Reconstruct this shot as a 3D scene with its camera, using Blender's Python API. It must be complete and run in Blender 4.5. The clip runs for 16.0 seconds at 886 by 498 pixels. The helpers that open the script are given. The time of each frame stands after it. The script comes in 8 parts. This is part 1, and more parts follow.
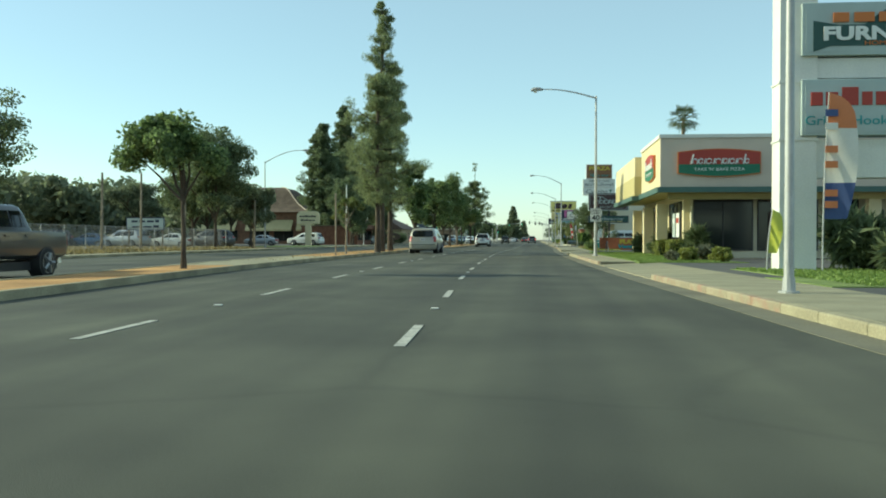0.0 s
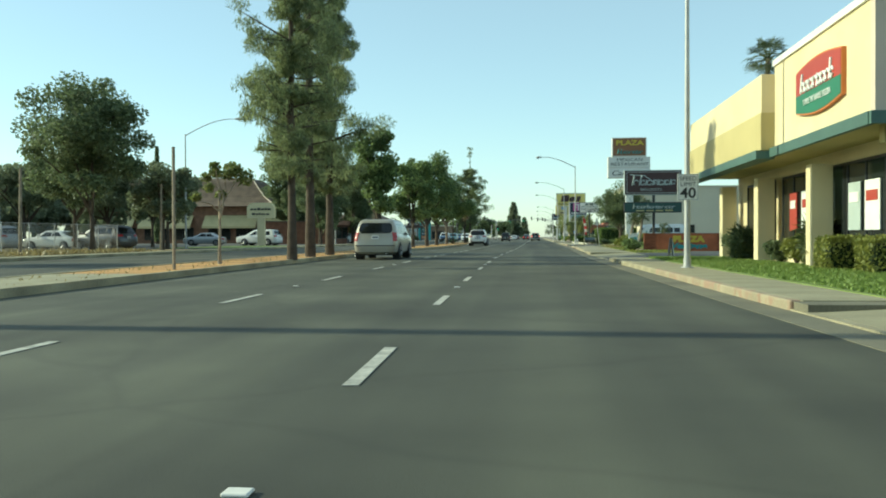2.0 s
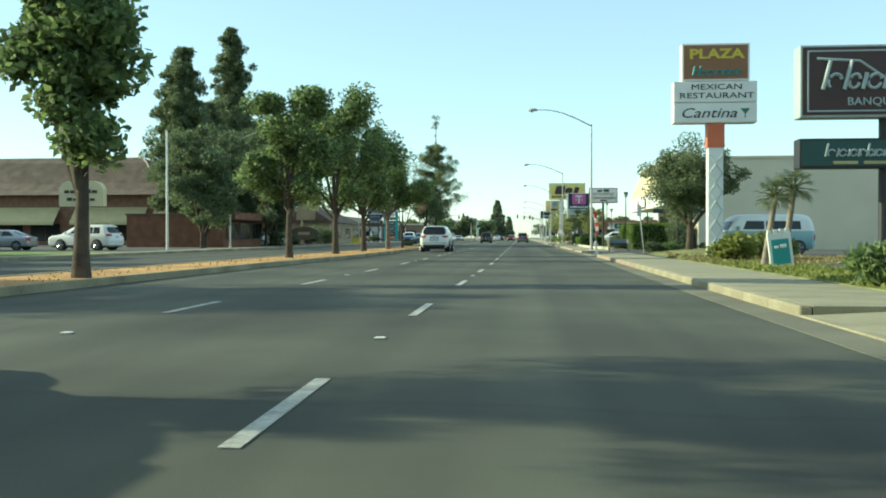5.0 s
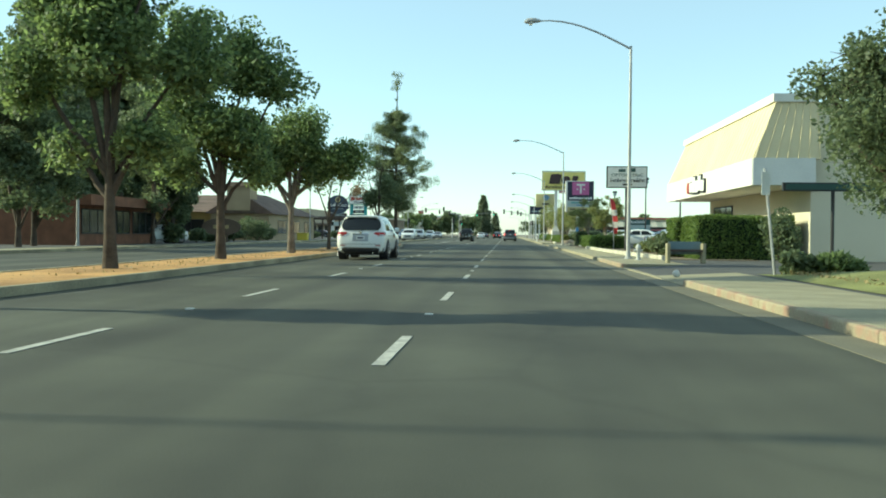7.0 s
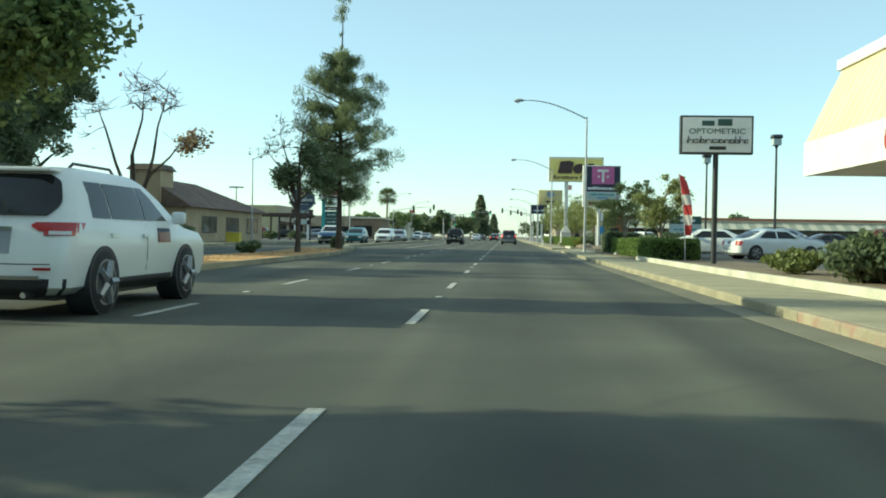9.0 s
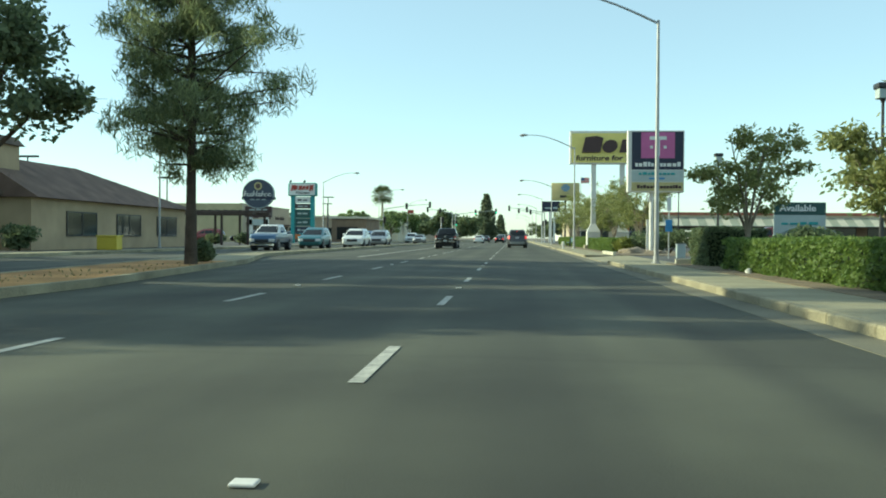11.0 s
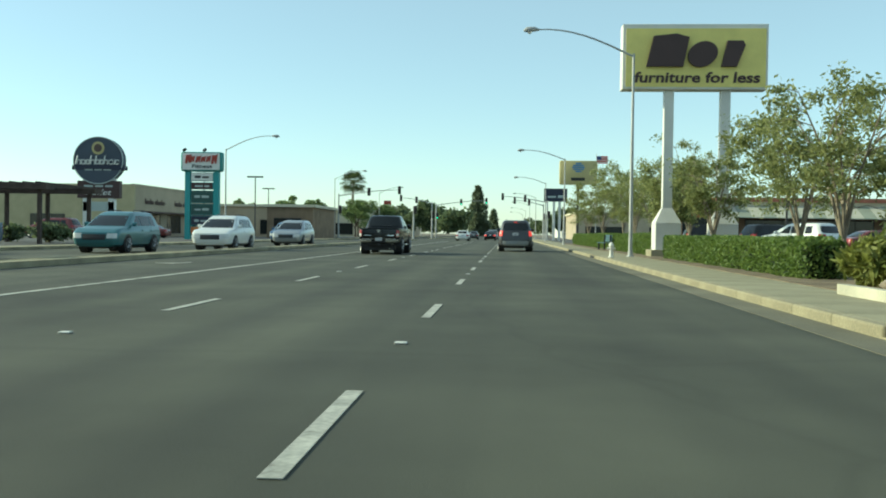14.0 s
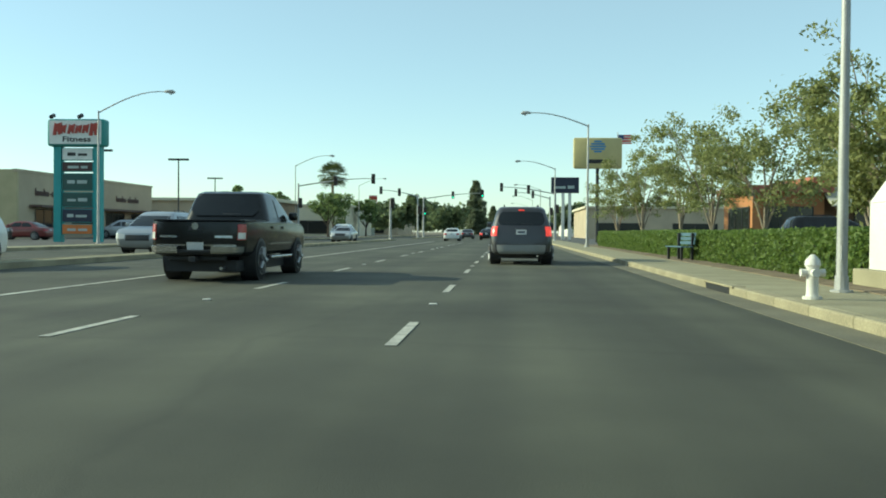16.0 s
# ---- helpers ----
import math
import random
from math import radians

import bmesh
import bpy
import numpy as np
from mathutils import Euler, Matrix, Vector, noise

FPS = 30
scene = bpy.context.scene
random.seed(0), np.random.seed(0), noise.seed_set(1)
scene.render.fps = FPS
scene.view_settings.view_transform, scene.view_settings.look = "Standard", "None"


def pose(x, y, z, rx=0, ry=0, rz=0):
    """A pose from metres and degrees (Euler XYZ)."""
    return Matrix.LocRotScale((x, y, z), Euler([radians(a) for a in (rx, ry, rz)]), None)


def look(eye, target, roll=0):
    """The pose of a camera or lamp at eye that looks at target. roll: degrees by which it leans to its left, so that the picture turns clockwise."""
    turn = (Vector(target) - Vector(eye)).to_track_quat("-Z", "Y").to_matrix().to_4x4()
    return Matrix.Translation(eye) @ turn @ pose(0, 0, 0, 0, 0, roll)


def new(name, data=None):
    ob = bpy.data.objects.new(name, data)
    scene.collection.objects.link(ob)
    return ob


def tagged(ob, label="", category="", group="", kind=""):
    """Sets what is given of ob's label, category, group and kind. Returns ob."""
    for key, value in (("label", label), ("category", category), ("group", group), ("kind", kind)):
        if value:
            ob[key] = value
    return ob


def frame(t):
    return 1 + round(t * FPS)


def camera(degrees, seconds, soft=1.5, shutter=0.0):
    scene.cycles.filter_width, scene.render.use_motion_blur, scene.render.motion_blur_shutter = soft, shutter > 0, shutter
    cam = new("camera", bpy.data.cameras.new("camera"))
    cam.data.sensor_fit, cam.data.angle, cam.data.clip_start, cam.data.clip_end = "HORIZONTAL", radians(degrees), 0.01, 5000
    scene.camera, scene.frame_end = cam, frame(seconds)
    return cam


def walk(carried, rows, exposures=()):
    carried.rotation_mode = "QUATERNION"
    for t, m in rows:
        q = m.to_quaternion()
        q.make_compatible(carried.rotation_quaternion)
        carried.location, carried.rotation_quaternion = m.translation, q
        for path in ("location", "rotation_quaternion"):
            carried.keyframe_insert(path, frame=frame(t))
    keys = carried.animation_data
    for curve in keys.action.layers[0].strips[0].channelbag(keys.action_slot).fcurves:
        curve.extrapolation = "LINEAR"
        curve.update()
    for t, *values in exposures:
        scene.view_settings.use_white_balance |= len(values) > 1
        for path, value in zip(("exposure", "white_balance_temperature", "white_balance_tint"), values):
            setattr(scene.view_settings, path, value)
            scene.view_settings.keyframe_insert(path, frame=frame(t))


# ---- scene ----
cam = camera(51.0, 16.0, soft=1.9)
PATH = [
    (0, (2.463, -8.55, 1.002), (2.264, -6.56, 0.981), 0.1),
    (0.5, (2.205, -2.479, 1.008), (2.003, -0.49, 0.99), -0.1),
    (1, (1.968, 3.593, 1.005), (1.764, 5.583, 0.982), -0.0),
    (1.5, (1.759, 9.713, 1.005), (1.555, 11.702, 0.982), 0.0),
    (2, (1.565, 15.863, 0.993), (1.366, 17.853, 0.967), -0.2),
    (2.5, (1.409, 22.115, 0.992), (1.222, 24.106, 0.969), -0.1),
    (3, (1.317, 28.467, 0.999), (1.142, 30.459, 0.977), -0.2),
    (3.5, (1.25, 34.879, 0.999), (1.079, 36.871, 0.978), -0.2),
    (4, (1.163, 41.33, 0.99), (0.994, 43.323, 0.968), -0.2),
    (4.5, (1.075, 47.813, 0.98), (0.907, 49.806, 0.956), -0.1),
    (7, (0.988, 80.389, 1.067), (0.851, 82.384, 1.034), 0.6),
    (7.5, (0.962, 86.954, 1.083), (0.834, 88.949, 1.045), 1.1),
    (8, (1.016, 93.498, 1.072), (0.886, 95.494, 1.038), 1.2),
    (8.5, (1.077, 100.012, 1.042), (0.946, 102.008, 1.011), 1.1),
    (11, (1.065, 132.738, 0.999), (0.914, 134.733, 0.974), 0.4),
    (11.5, (1.032, 139.262, 0.993), (0.88, 141.256, 0.969), 0.4),
    (12, (0.99, 145.792, 0.997), (0.84, 147.786, 0.974), 0.3),
    (12.5, (0.961, 152.337, 0.997), (0.816, 154.332, 0.974), 0.5),
    (13, (0.96, 158.891, 1.019), (0.815, 160.886, 0.994), 0.4),
    (13.5, (0.952, 165.41, 1.023), (0.809, 167.405, 0.994), 1.0),
    (14, (0.952, 171.845, 1.016), (0.815, 173.84, 0.982), 0.8),
    (14.5, (0.967, 178.222, 1.004), (0.837, 180.218, 0.974), 0.3),
    (15, (0.981, 184.518, 0.987), (0.853, 186.513, 0.959), 0.5),
    (15.5, (0.967, 190.685, 1.002), (0.835, 192.681, 0.968), 0.4),
    (16, (1.018, 196.703, 1.011), (0.88, 198.698, 0.974), 0.5),
]
walk(cam, [(t, look(eye, target, roll)) for t, eye, target, roll in PATH],
     exposures=[(t, e, 6650, -18) for t, e in ((0.0, 0.57), (1.0, 0.6), (2.5, 0.68), (4.0, 0.84), (4.6, 0.92), (7.5, 0.86), (8.0, 0.63), (8.6, 0.74), (11.0, 0.8), (11.6, 0.78), (12.5, 0.69), (13.2, 0.5), (14.0, 0.6), (14.5, 0.68), (15.5, 0.66), (16.0, 0.6))])

# ---- light ----
SUN_AZ, SUN_EL = math.atan2(0.045, -1.0), radians(23)      # towards the sun: left, hardly ahead
to_sun = Vector((math.cos(SUN_EL) * math.cos(SUN_AZ), math.cos(SUN_EL) * math.sin(SUN_AZ), math.sin(SUN_EL)))
world = bpy.data.worlds.new("world")
scene.world = world
world.use_nodes = True
sky = world.node_tree.nodes.new("ShaderNodeTexSky")
sky.sky_type, sky.sun_disc = "NISHITA", False
sky.sun_elevation, sky.sun_rotation = SUN_EL, math.pi / 2 - SUN_AZ
sky.air_density, sky.dust_density, sky.ozone_density = 0.85, 0.4, 2.4
back = world.node_tree.nodes["Background"]
back.inputs["Strength"].default_value = 0.132
haze = world.node_tree.nodes.new("ShaderNodeMixRGB")          # even haze over the whole sky
haze.inputs["Fac"].default_value = 0.28
haze.inputs[2].default_value = (4.6, 5.0, 5.6, 1)
world.node_tree.links.new(sky.outputs["Color"], haze.inputs[1])
world.node_tree.links.new(haze.outputs["Color"], back.inputs["Color"])
sun_data = bpy.data.lights.new("sun", "SUN")
sun_data.energy, sun_data.angle, sun_data.color = 3.4, radians(0.6), (1.0, 0.9, 0.74)
sun = new("sun", sun_data)
sun.matrix_world = look(to_sun * 50, (0, 0, 0))

# ---- materials ----
def mat(name, col, rough=0.7, metal=0.0, var=0.18, scale=0.8, fine=25.0, bump=0.15, coat=0.0, per_object=0.0, emit=0.0, tint=None):
    """A surface with broad stains, fine grain and a little relief, at sizes in metres."""
    m = bpy.data.materials.new(name)
    m.use_nodes = True
    nt = m.node_tree
    nd, ln = nt.nodes, nt.links
    bs = nd["Principled BSDF"]
    co = nd.new("ShaderNodeTexCoord")
    big, small = nd.new("ShaderNodeTexNoise"), nd.new("ShaderNodeTexNoise")
    big.inputs["Scale"].default_value, big.inputs["Detail"].default_value = scale, 5
    small.inputs["Scale"].default_value, small.inputs["Detail"].default_value = fine, 3
    ln.new(co.outputs["Object"], big.inputs["Vector"])
    ln.new(co.outputs["Object"], small.inputs["Vector"])
    add = nd.new("ShaderNodeMath")
    add.operation = "MULTIPLY_ADD"
    ln.new(big.outputs["Fac"], add.inputs[0])
    add.inputs[1].default_value = 0.65
    half = nd.new("ShaderNodeMath")
    half.operation = "MULTIPLY"
    half.inputs[1].default_value = 0.35
    ln.new(small.outputs["Fac"], half.inputs[0])
    ln.new(half.outputs[0], add.inputs[2])
    ramp = nd.new("ShaderNodeValToRGB")
    lo = [c * (1 - var * 1.4) for c in col]
    hi = [min(1, c * (1 + var)) for c in (tint or col)]
    ramp.color_ramp.elements[0].position, ramp.color_ramp.elements[1].position = 0.33, 0.67
    ramp.color_ramp.elements[0].color, ramp.color_ramp.elements[1].color = (*lo, 1), (*hi, 1)
    ln.new(add.outputs[0], ramp.inputs["Fac"])
    out = ramp.outputs["Color"]
    if per_object:
        info, hsv = nd.new("ShaderNodeObjectInfo"), nd.new("ShaderNodeHueSaturation")
        rng = nd.new("ShaderNodeMapRange")
        rng.inputs["To Min"].default_value, rng.inputs["To Max"].default_value = 1 - per_object, 1 + per_object
        ln.new(info.outputs["Random"], rng.inputs["Value"])
        ln.new(rng.outputs["Result"], hsv.inputs["Value"])
        ln.new(out, hsv.inputs["Color"])
        out = hsv.outputs["Color"]
    ln.new(out, bs.inputs["Base Color"])
    bs.inputs["Roughness"].default_value, bs.inputs["Metallic"].default_value = rough, metal
    bs.inputs["Coat Weight"].default_value = coat
    bs.inputs["Coat Roughness"].default_value = 0.08
    if emit:
        ln.new(out, bs.inputs["Emission Color"])
        bs.inputs["Emission Strength"].default_value = emit
    if bump:
        bp = nd.new("ShaderNodeBump")
        bp.inputs["Strength"].default_value, bp.inputs["Distance"].default_value = bump, 0.02
        ln.new(small.outputs["Fac"], bp.inputs["Height"])
        ln.new(bp.outputs["Normal"], bs.inputs["Normal"])
    return m


def leaf_mat(name, dark, light, sheer=0.3):
    """Leaves: each with its own tone between two greens, letting some light through."""
    m = bpy.data.materials.new(name)
    m.use_nodes = True
    nd, ln = m.node_tree.nodes, m.node_tree.links
    nd.remove(nd["Principled BSDF"])
    geo, ramp = nd.new("ShaderNodeNewGeometry"), nd.new("ShaderNodeValToRGB")
    ramp.color_ramp.elements[0].color, ramp.color_ramp.elements[1].color = (*dark, 1), (*light, 1)
    ln.new(geo.outputs["Random Per Island"], ramp.inputs["Fac"])
    dif, tra, mix = nd.new("ShaderNodeBsdfPrincipled"), nd.new("ShaderNodeBsdfTranslucent"), nd.new("ShaderNodeMixShader")
    dif.inputs["Roughness"].default_value = 0.6
    ln.new(ramp.outputs["Color"], dif.inputs["Base Color"])
    ln.new(ramp.outputs["Color"], tra.inputs["Color"])
    mix.inputs["Fac"].default_value = sheer
    ln.new(dif.outputs[0], mix.inputs[1])
    ln.new(tra.outputs[0], mix.inputs[2])
    ln.new(mix.outputs[0], nd["Material Output"].inputs["Surface"])
    return m


def asphalt_mat(name, col):
    """Worn asphalt: aggregate, broad stains, thin cracks and paler wheel tracks running along y."""
    m = mat(name, col, 0.85, var=0.4, scale=0.3, fine=110, bump=0.2)
    nd, ln = m.node_tree.nodes, m.node_tree.links
    bs = nd["Principled BSDF"]
    old = bs.inputs["Base Color"].links[0].from_socket
    co, vor, rmp = nd.new("ShaderNodeTexCoord"), nd.new("ShaderNodeTexVoronoi"), nd.new("ShaderNodeValToRGB")
    warp, addv = nd.new("ShaderNodeTexNoise"), nd.new("ShaderNodeMixRGB")
    warp.inputs["Scale"].default_value = 0.7
    ln.new(co.outputs["Object"], warp.inputs["Vector"])
    addv.inputs["Fac"].default_value = 0.35
    ln.new(co.outputs["Object"], addv.inputs[1])
    ln.new(warp.outputs["Color"], addv.inputs[2])
    vor.feature = "DISTANCE_TO_EDGE"
    vor.inputs["Scale"].default_value = 0.22
    ln.new(addv.outputs[0], vor.inputs["Vector"])
    rmp.color_ramp.elements[0].position, rmp.color_ramp.elements[1].position = 0.0, 0.012
    rmp.color_ramp.elements[0].color, rmp.color_ramp.elements[1].color = (0.55, 0.55, 0.55, 1), (1, 1, 1, 1)
    ln.new(vor.outputs["Distance"], rmp.inputs["Fac"])
    mul = nd.new("ShaderNodeMixRGB")
    mul.blend_type = "MULTIPLY"
    mul.inputs["Fac"].default_value = 0.32
    ln.new(old, mul.inputs[1])
    ln.new(rmp.outputs["Color"], mul.inputs[2])
    # wheel tracks: long streaks
    mp, streak, r2 = nd.new("ShaderNodeMapping"), nd.new("ShaderNodeTexNoise"), nd.new("ShaderNodeValToRGB")
    mp.inputs["Scale"].default_value = (0.9, 0.012, 1)
    ln.new(co.outputs["Object"], mp.inputs["Vector"])
    streak.inputs["Scale"].default_value = 1.0
    ln.new(mp.outputs[0], streak.inputs["Vector"])
    r2.color_ramp.elements[0].position, r2.color_ramp.elements[1].position = 0.35, 0.7
    r2.color_ramp.elements[0].color, r2.color_ramp.elements[1].color = (0.7, 0.7, 0.7, 1), (1.28, 1.28, 1.22, 1)
    ln.new(streak.outputs["Fac"], r2.inputs["Fac"])
    mul2 = nd.new("ShaderNodeMixRGB")
    mul2.blend_type = "MULTIPLY"
    mul2.inputs["Fac"].default_value = 1
    ln.new(mul.outputs[0], mul2.inputs[1])
    ln.new(r2.outputs["Color"], mul2.inputs[2])
    ln.new(mul2.outputs[0], bs.inputs["Base Color"])
    return m


def worn_over(name, base, over, amount=0.5, scale=3.0):
    """A rough surface with worn patches of an old paint on it."""
    m = mat(name, base, 0.9, var=0.3, scale=0.7, fine=30, bump=0.25, per_object=0.05)
    nd, ln = m.node_tree.nodes, m.node_tree.links
    bs = nd["Principled BSDF"]
    old = bs.inputs["Base Color"].links[0].from_socket
    co, no, rp, mx = nd.new("ShaderNodeTexCoord"), nd.new("ShaderNodeTexNoise"), nd.new("ShaderNodeValToRGB"), nd.new("ShaderNodeMixRGB")
    info, add = nd.new("ShaderNodeObjectInfo"), nd.new("ShaderNodeVectorMath")
    ln.new(co.outputs["Object"], add.inputs[0])
    ln.new(info.outputs["Location"], add.inputs[1])
    no.inputs["Scale"].default_value, no.inputs["Detail"].default_value = scale, 6
    ln.new(add.outputs[0], no.inputs["Vector"])
    rp.color_ramp.elements[0].position, rp.color_ramp.elements[1].position = 0.62 - 0.3 * amount, 0.72 - 0.2 * amount
    ln.new(no.outputs["Fac"], rp.inputs["Fac"])
    ln.new(rp.outputs["Color"], mx.inputs["Fac"])
    ln.new(old, mx.inputs[1])
    mx.inputs[2].default_value = (*over, 1)
    ln.new(mx.outputs[0], bs.inputs["Base Color"])
    return m


ASPHALT = asphalt_mat("asphalt", (0.073, 0.074, 0.053))
LOT = mat("lot_asphalt", (0.09, 0.088, 0.082), 0.9, var=0.25, scale=0.3, fine=50, bump=0.3)
CONCRETE = mat("concrete", (0.31, 0.28, 0.18), 0.9, var=0.2, scale=0.9, fine=40, bump=0.2, per_object=0.05)
KERB = mat("kerb_concrete", (0.34, 0.3, 0.195), 0.9, var=0.35, scale=0.7, fine=30, bump=0.25, per_object=0.04)
RED_KERB = worn_over("worn_red_kerb", (0.34, 0.29, 0.195), (0.31, 0.2, 0.14), 0.45)
GUTTER = mat("gutter_concrete", (0.17, 0.157, 0.108), 0.9, var=0.25, scale=0.6, fine=30)
EARTH = mat("dry_earth", (0.45, 0.22, 0.07), 0.95, var=0.3, scale=0.5, fine=18, bump=0.5, tint=(0.52, 0.29, 0.1))
DRYGRASS = mat("dry_grass", (0.38, 0.28, 0.13), 0.95, var=0.3, scale=0.25, fine=14, bump=0.6)
GROUND = mat("ground", (0.2, 0.17, 0.12), 0.95, var=0.3, scale=0.02, fine=0.6, bump=0.2)
LAWN = mat("lawn", (0.14, 0.21, 0.045), 0.95, var=0.3, scale=0.8, fine=40, bump=0.8, tint=(0.2, 0.25, 0.07))
PAINT = mat("road_paint", (0.47, 0.455, 0.39), 0.7, var=0.4, scale=2.5, fine=22, bump=0.2)
YELLOW_PAINT = mat("yellow_paint", (0.5, 0.34, 0.06), 0.7, var=0.3, scale=2.0, fine=22)
GALV = mat("galvanised_steel", (0.42, 0.42, 0.41), 0.55, 0.35, var=0.15, scale=1.5, fine=30, bump=0.05)
DARK_STEEL = mat("dark_steel", (0.04, 0.04, 0.042), 0.5, 0.3, var=0.2, bump=0.05)
BLACK = mat("black_rubber", (0.018, 0.018, 0.018), 0.8, var=0.2, bump=0.1)
PLASTIC = mat("dark_plastic", (0.03, 0.03, 0.032), 0.55, var=0.2, bump=0.05)
CHROME = mat("chrome", (0.62, 0.62, 0.62), 0.22, 0.95, var=0.08, bump=0.0)
ALLOY = mat("alloy", (0.3, 0.3, 0.3), 0.4, 0.7, var=0.15, bump=0.0)
WHITE = mat("white_paint", (0.72, 0.7, 0.64), 0.6, var=0.1, scale=0.7, fine=20, bump=0.06)
CREAM = mat("cream_stucco", (0.68, 0.58, 0.36), 0.9, var=0.1, scale=0.5, fine=60, bump=0.3)
OLIVE = mat("ochre_stucco", (0.5, 0.42, 0.2), 0.9, var=0.1, scale=0.5, fine=60, bump=0.3)
PINKISH = mat("buff_stucco", (0.58, 0.49, 0.4), 0.9, var=0.1, scale=0.5, fine=60, bump=0.3)
GREYWALL = mat("grey_stucco", (0.66, 0.6, 0.45), 0.9, var=0.08, scale=0.25, fine=50, bump=0.2)
TEAL = mat("teal_paint", (0.05, 0.25, 0.23), 0.55, var=0.15)
GREENTRIM = mat("green_trim", (0.07, 0.13, 0.11), 0.6, var=0.15)
BROWNROOF = mat("brown_shingle", (0.13, 0.095, 0.07), 0.9, var=0.3, scale=0.8, fine=30, bump=0.6)
REDTILE = mat("red_roof", (0.16, 0.105, 0.08), 0.9, var=0.3, scale=0.8, fine=30, bump=0.6)
BRICK = mat("red_brick", (0.3, 0.1, 0.05), 0.9, var=0.3, scale=1.5, fine=25, bump=0.4, per_object=0.15)
BARK = mat("bark", (0.085, 0.064, 0.046), 0.95, var=0.35, scale=3, fine=25, bump=0.8)
GREYBARK = mat("grey_bark", (0.165, 0.135, 0.105), 0.95, var=0.35, scale=3, fine=25, bump=0.7)
PALEBARK = mat("pale_bark", (0.28, 0.23, 0.17), 0.95, var=0.3, scale=3, fine=25, bump=0.6)
LEAF = leaf_mat("leaf_green", (0.08, 0.125, 0.055), (0.29, 0.37, 0.135), 0.55)
LEAF_DARK = leaf_mat("leaf_dark", (0.09, 0.125, 0.065), (0.22, 0.265, 0.13), 0.5)
# distant leaves: greyed and paled, so the haze in front is in their colour
LEAF_FAR = leaf_mat("hazed_leaf", (0.12, 0.15, 0.09), (0.25, 0.28, 0.165), 0.5)
LEAF_PINE = leaf_mat("pine_needles", (0.11, 0.145, 0.075), (0.33, 0.37, 0.175), 0.55)
LEAF_DRY = leaf_mat("leaf_turning", (0.085, 0.12, 0.035), (0.24, 0.26, 0.085), 0.45)
LEAF_OLIVE = leaf_mat("olive_leaf", (0.17, 0.2, 0.075), (0.38, 0.39, 0.15), 0.55)
LEAF_TAN = leaf_mat("tan_leaf", (0.22, 0.15, 0.08), (0.38, 0.28, 0.17), 0.4)
LEAF_HEDGE = leaf_mat("hedge_leaf", (0.09, 0.15, 0.036), (0.23, 0.31, 0.075), 0.48)
LEAF_PALM = leaf_mat("palm_frond", (0.05, 0.08, 0.03), (0.15, 0.17, 0.065), 0.3)
LEAF_SILVER = leaf_mat("silver_leaf", (0.09, 0.1, 0.06), (0.22, 0.22, 0.13))


def glass_mat(name, col, rough=0.06):
    m = bpy.data.materials.new(name)
    m.use_nodes = True
    bs = m.node_tree.nodes["Principled BSDF"]
    bs.inputs["Base Color"].default_value = (*col, 1)
    bs.inputs["Roughness"].default_value = rough
    bs.inputs["IOR"].default_value = 1.5
    return m


TINT = glass_mat("tinted_glass", (0.012, 0.014, 0.015))
SHOPGLASS = glass_mat("shop_glass", (0.018, 0.022, 0.022), 0.1)


def paint(name, col, metal=0.0, rough=0.35, coat=0.6):
    return mat(name, col, rough, metal, var=0.06, scale=0.8, fine=60, bump=0.0, coat=coat)


def plain(name, col, rough=0.55, var=0.08):
    return mat(name, col, rough, var=var, scale=1.2, fine=30, bump=0.03)

# ---- building blocks ----
def bend(y):
    """How far the street's line lies to the right of x = 0 at y: it swings gently at the start."""
    return float(np.interp(y, (-90, -60, -20, 0, 7.3, 14.6, 22, 30, 44, 51, 60, 68, 88, 100), (7.6, 5.0, 2.5, 1.2, 0.92, 0.58, 0.33, 0.1, -0.15, -0.25, -0.33, -0.3, -0.03, 0)))


def to_mesh(bm, name, material, smooth=None):
    me = bpy.data.meshes.new(name)
    bmesh.ops.recalc_face_normals(bm, faces=bm.faces)
    bm.to_mesh(me)
    bm.free()
    me.materials.append(material)
    if smooth:
        me.polygons.foreach_set("use_smooth", [True] * len(me.polygons))
        me.set_sharp_from_angle(angle=radians(smooth))
    return me


def part(name, bm, material, parent, label="", smooth=None):
    ob = new(name, bm if isinstance(bm, bpy.types.Mesh) else to_mesh(bm, name, material, smooth))
    ob.parent = parent
    if label:
        tagged(ob, label)
    return ob


def thing(name, label, category, x=0, y=0, z=0, turn=0, group="", kind=""):
    ob = new(name)
    ob.empty_display_size = 0.2
    ob.matrix_basis = pose(x, y, z, 0, 0, turn)
    return tagged(ob, label, category, group, kind)


def solid(name, bm, material, label, category="", kind="", group="", smooth=None, at=None):
    ob = new(name, to_mesh(bm, name, material, smooth))
    if at:
        ob.matrix_basis = at
    return tagged(ob, label, category, group, kind)


def box(bm, x0, x1, y0, y1, z0, z1, bevel=0.0):
    b = bmesh.new() if bevel else bm
    vs = [b.verts.new((x, y, z)) for z in (z0, z1) for x, y in ((x0, y0), (x1, y0), (x1, y1), (x0, y1))]
    for f in ((3, 2, 1, 0), (4, 5, 6, 7), (0, 1, 5, 4), (1, 2, 6, 5), (2, 3, 7, 6), (3, 0, 4, 7)):
        b.faces.new([vs[i] for i in f])
    if bevel:
        bmesh.ops.bevel(b, geom=b.edges[:], offset=bevel, segments=2, affect="EDGES", profile=0.5)
        merge(bm, b)
    return bm


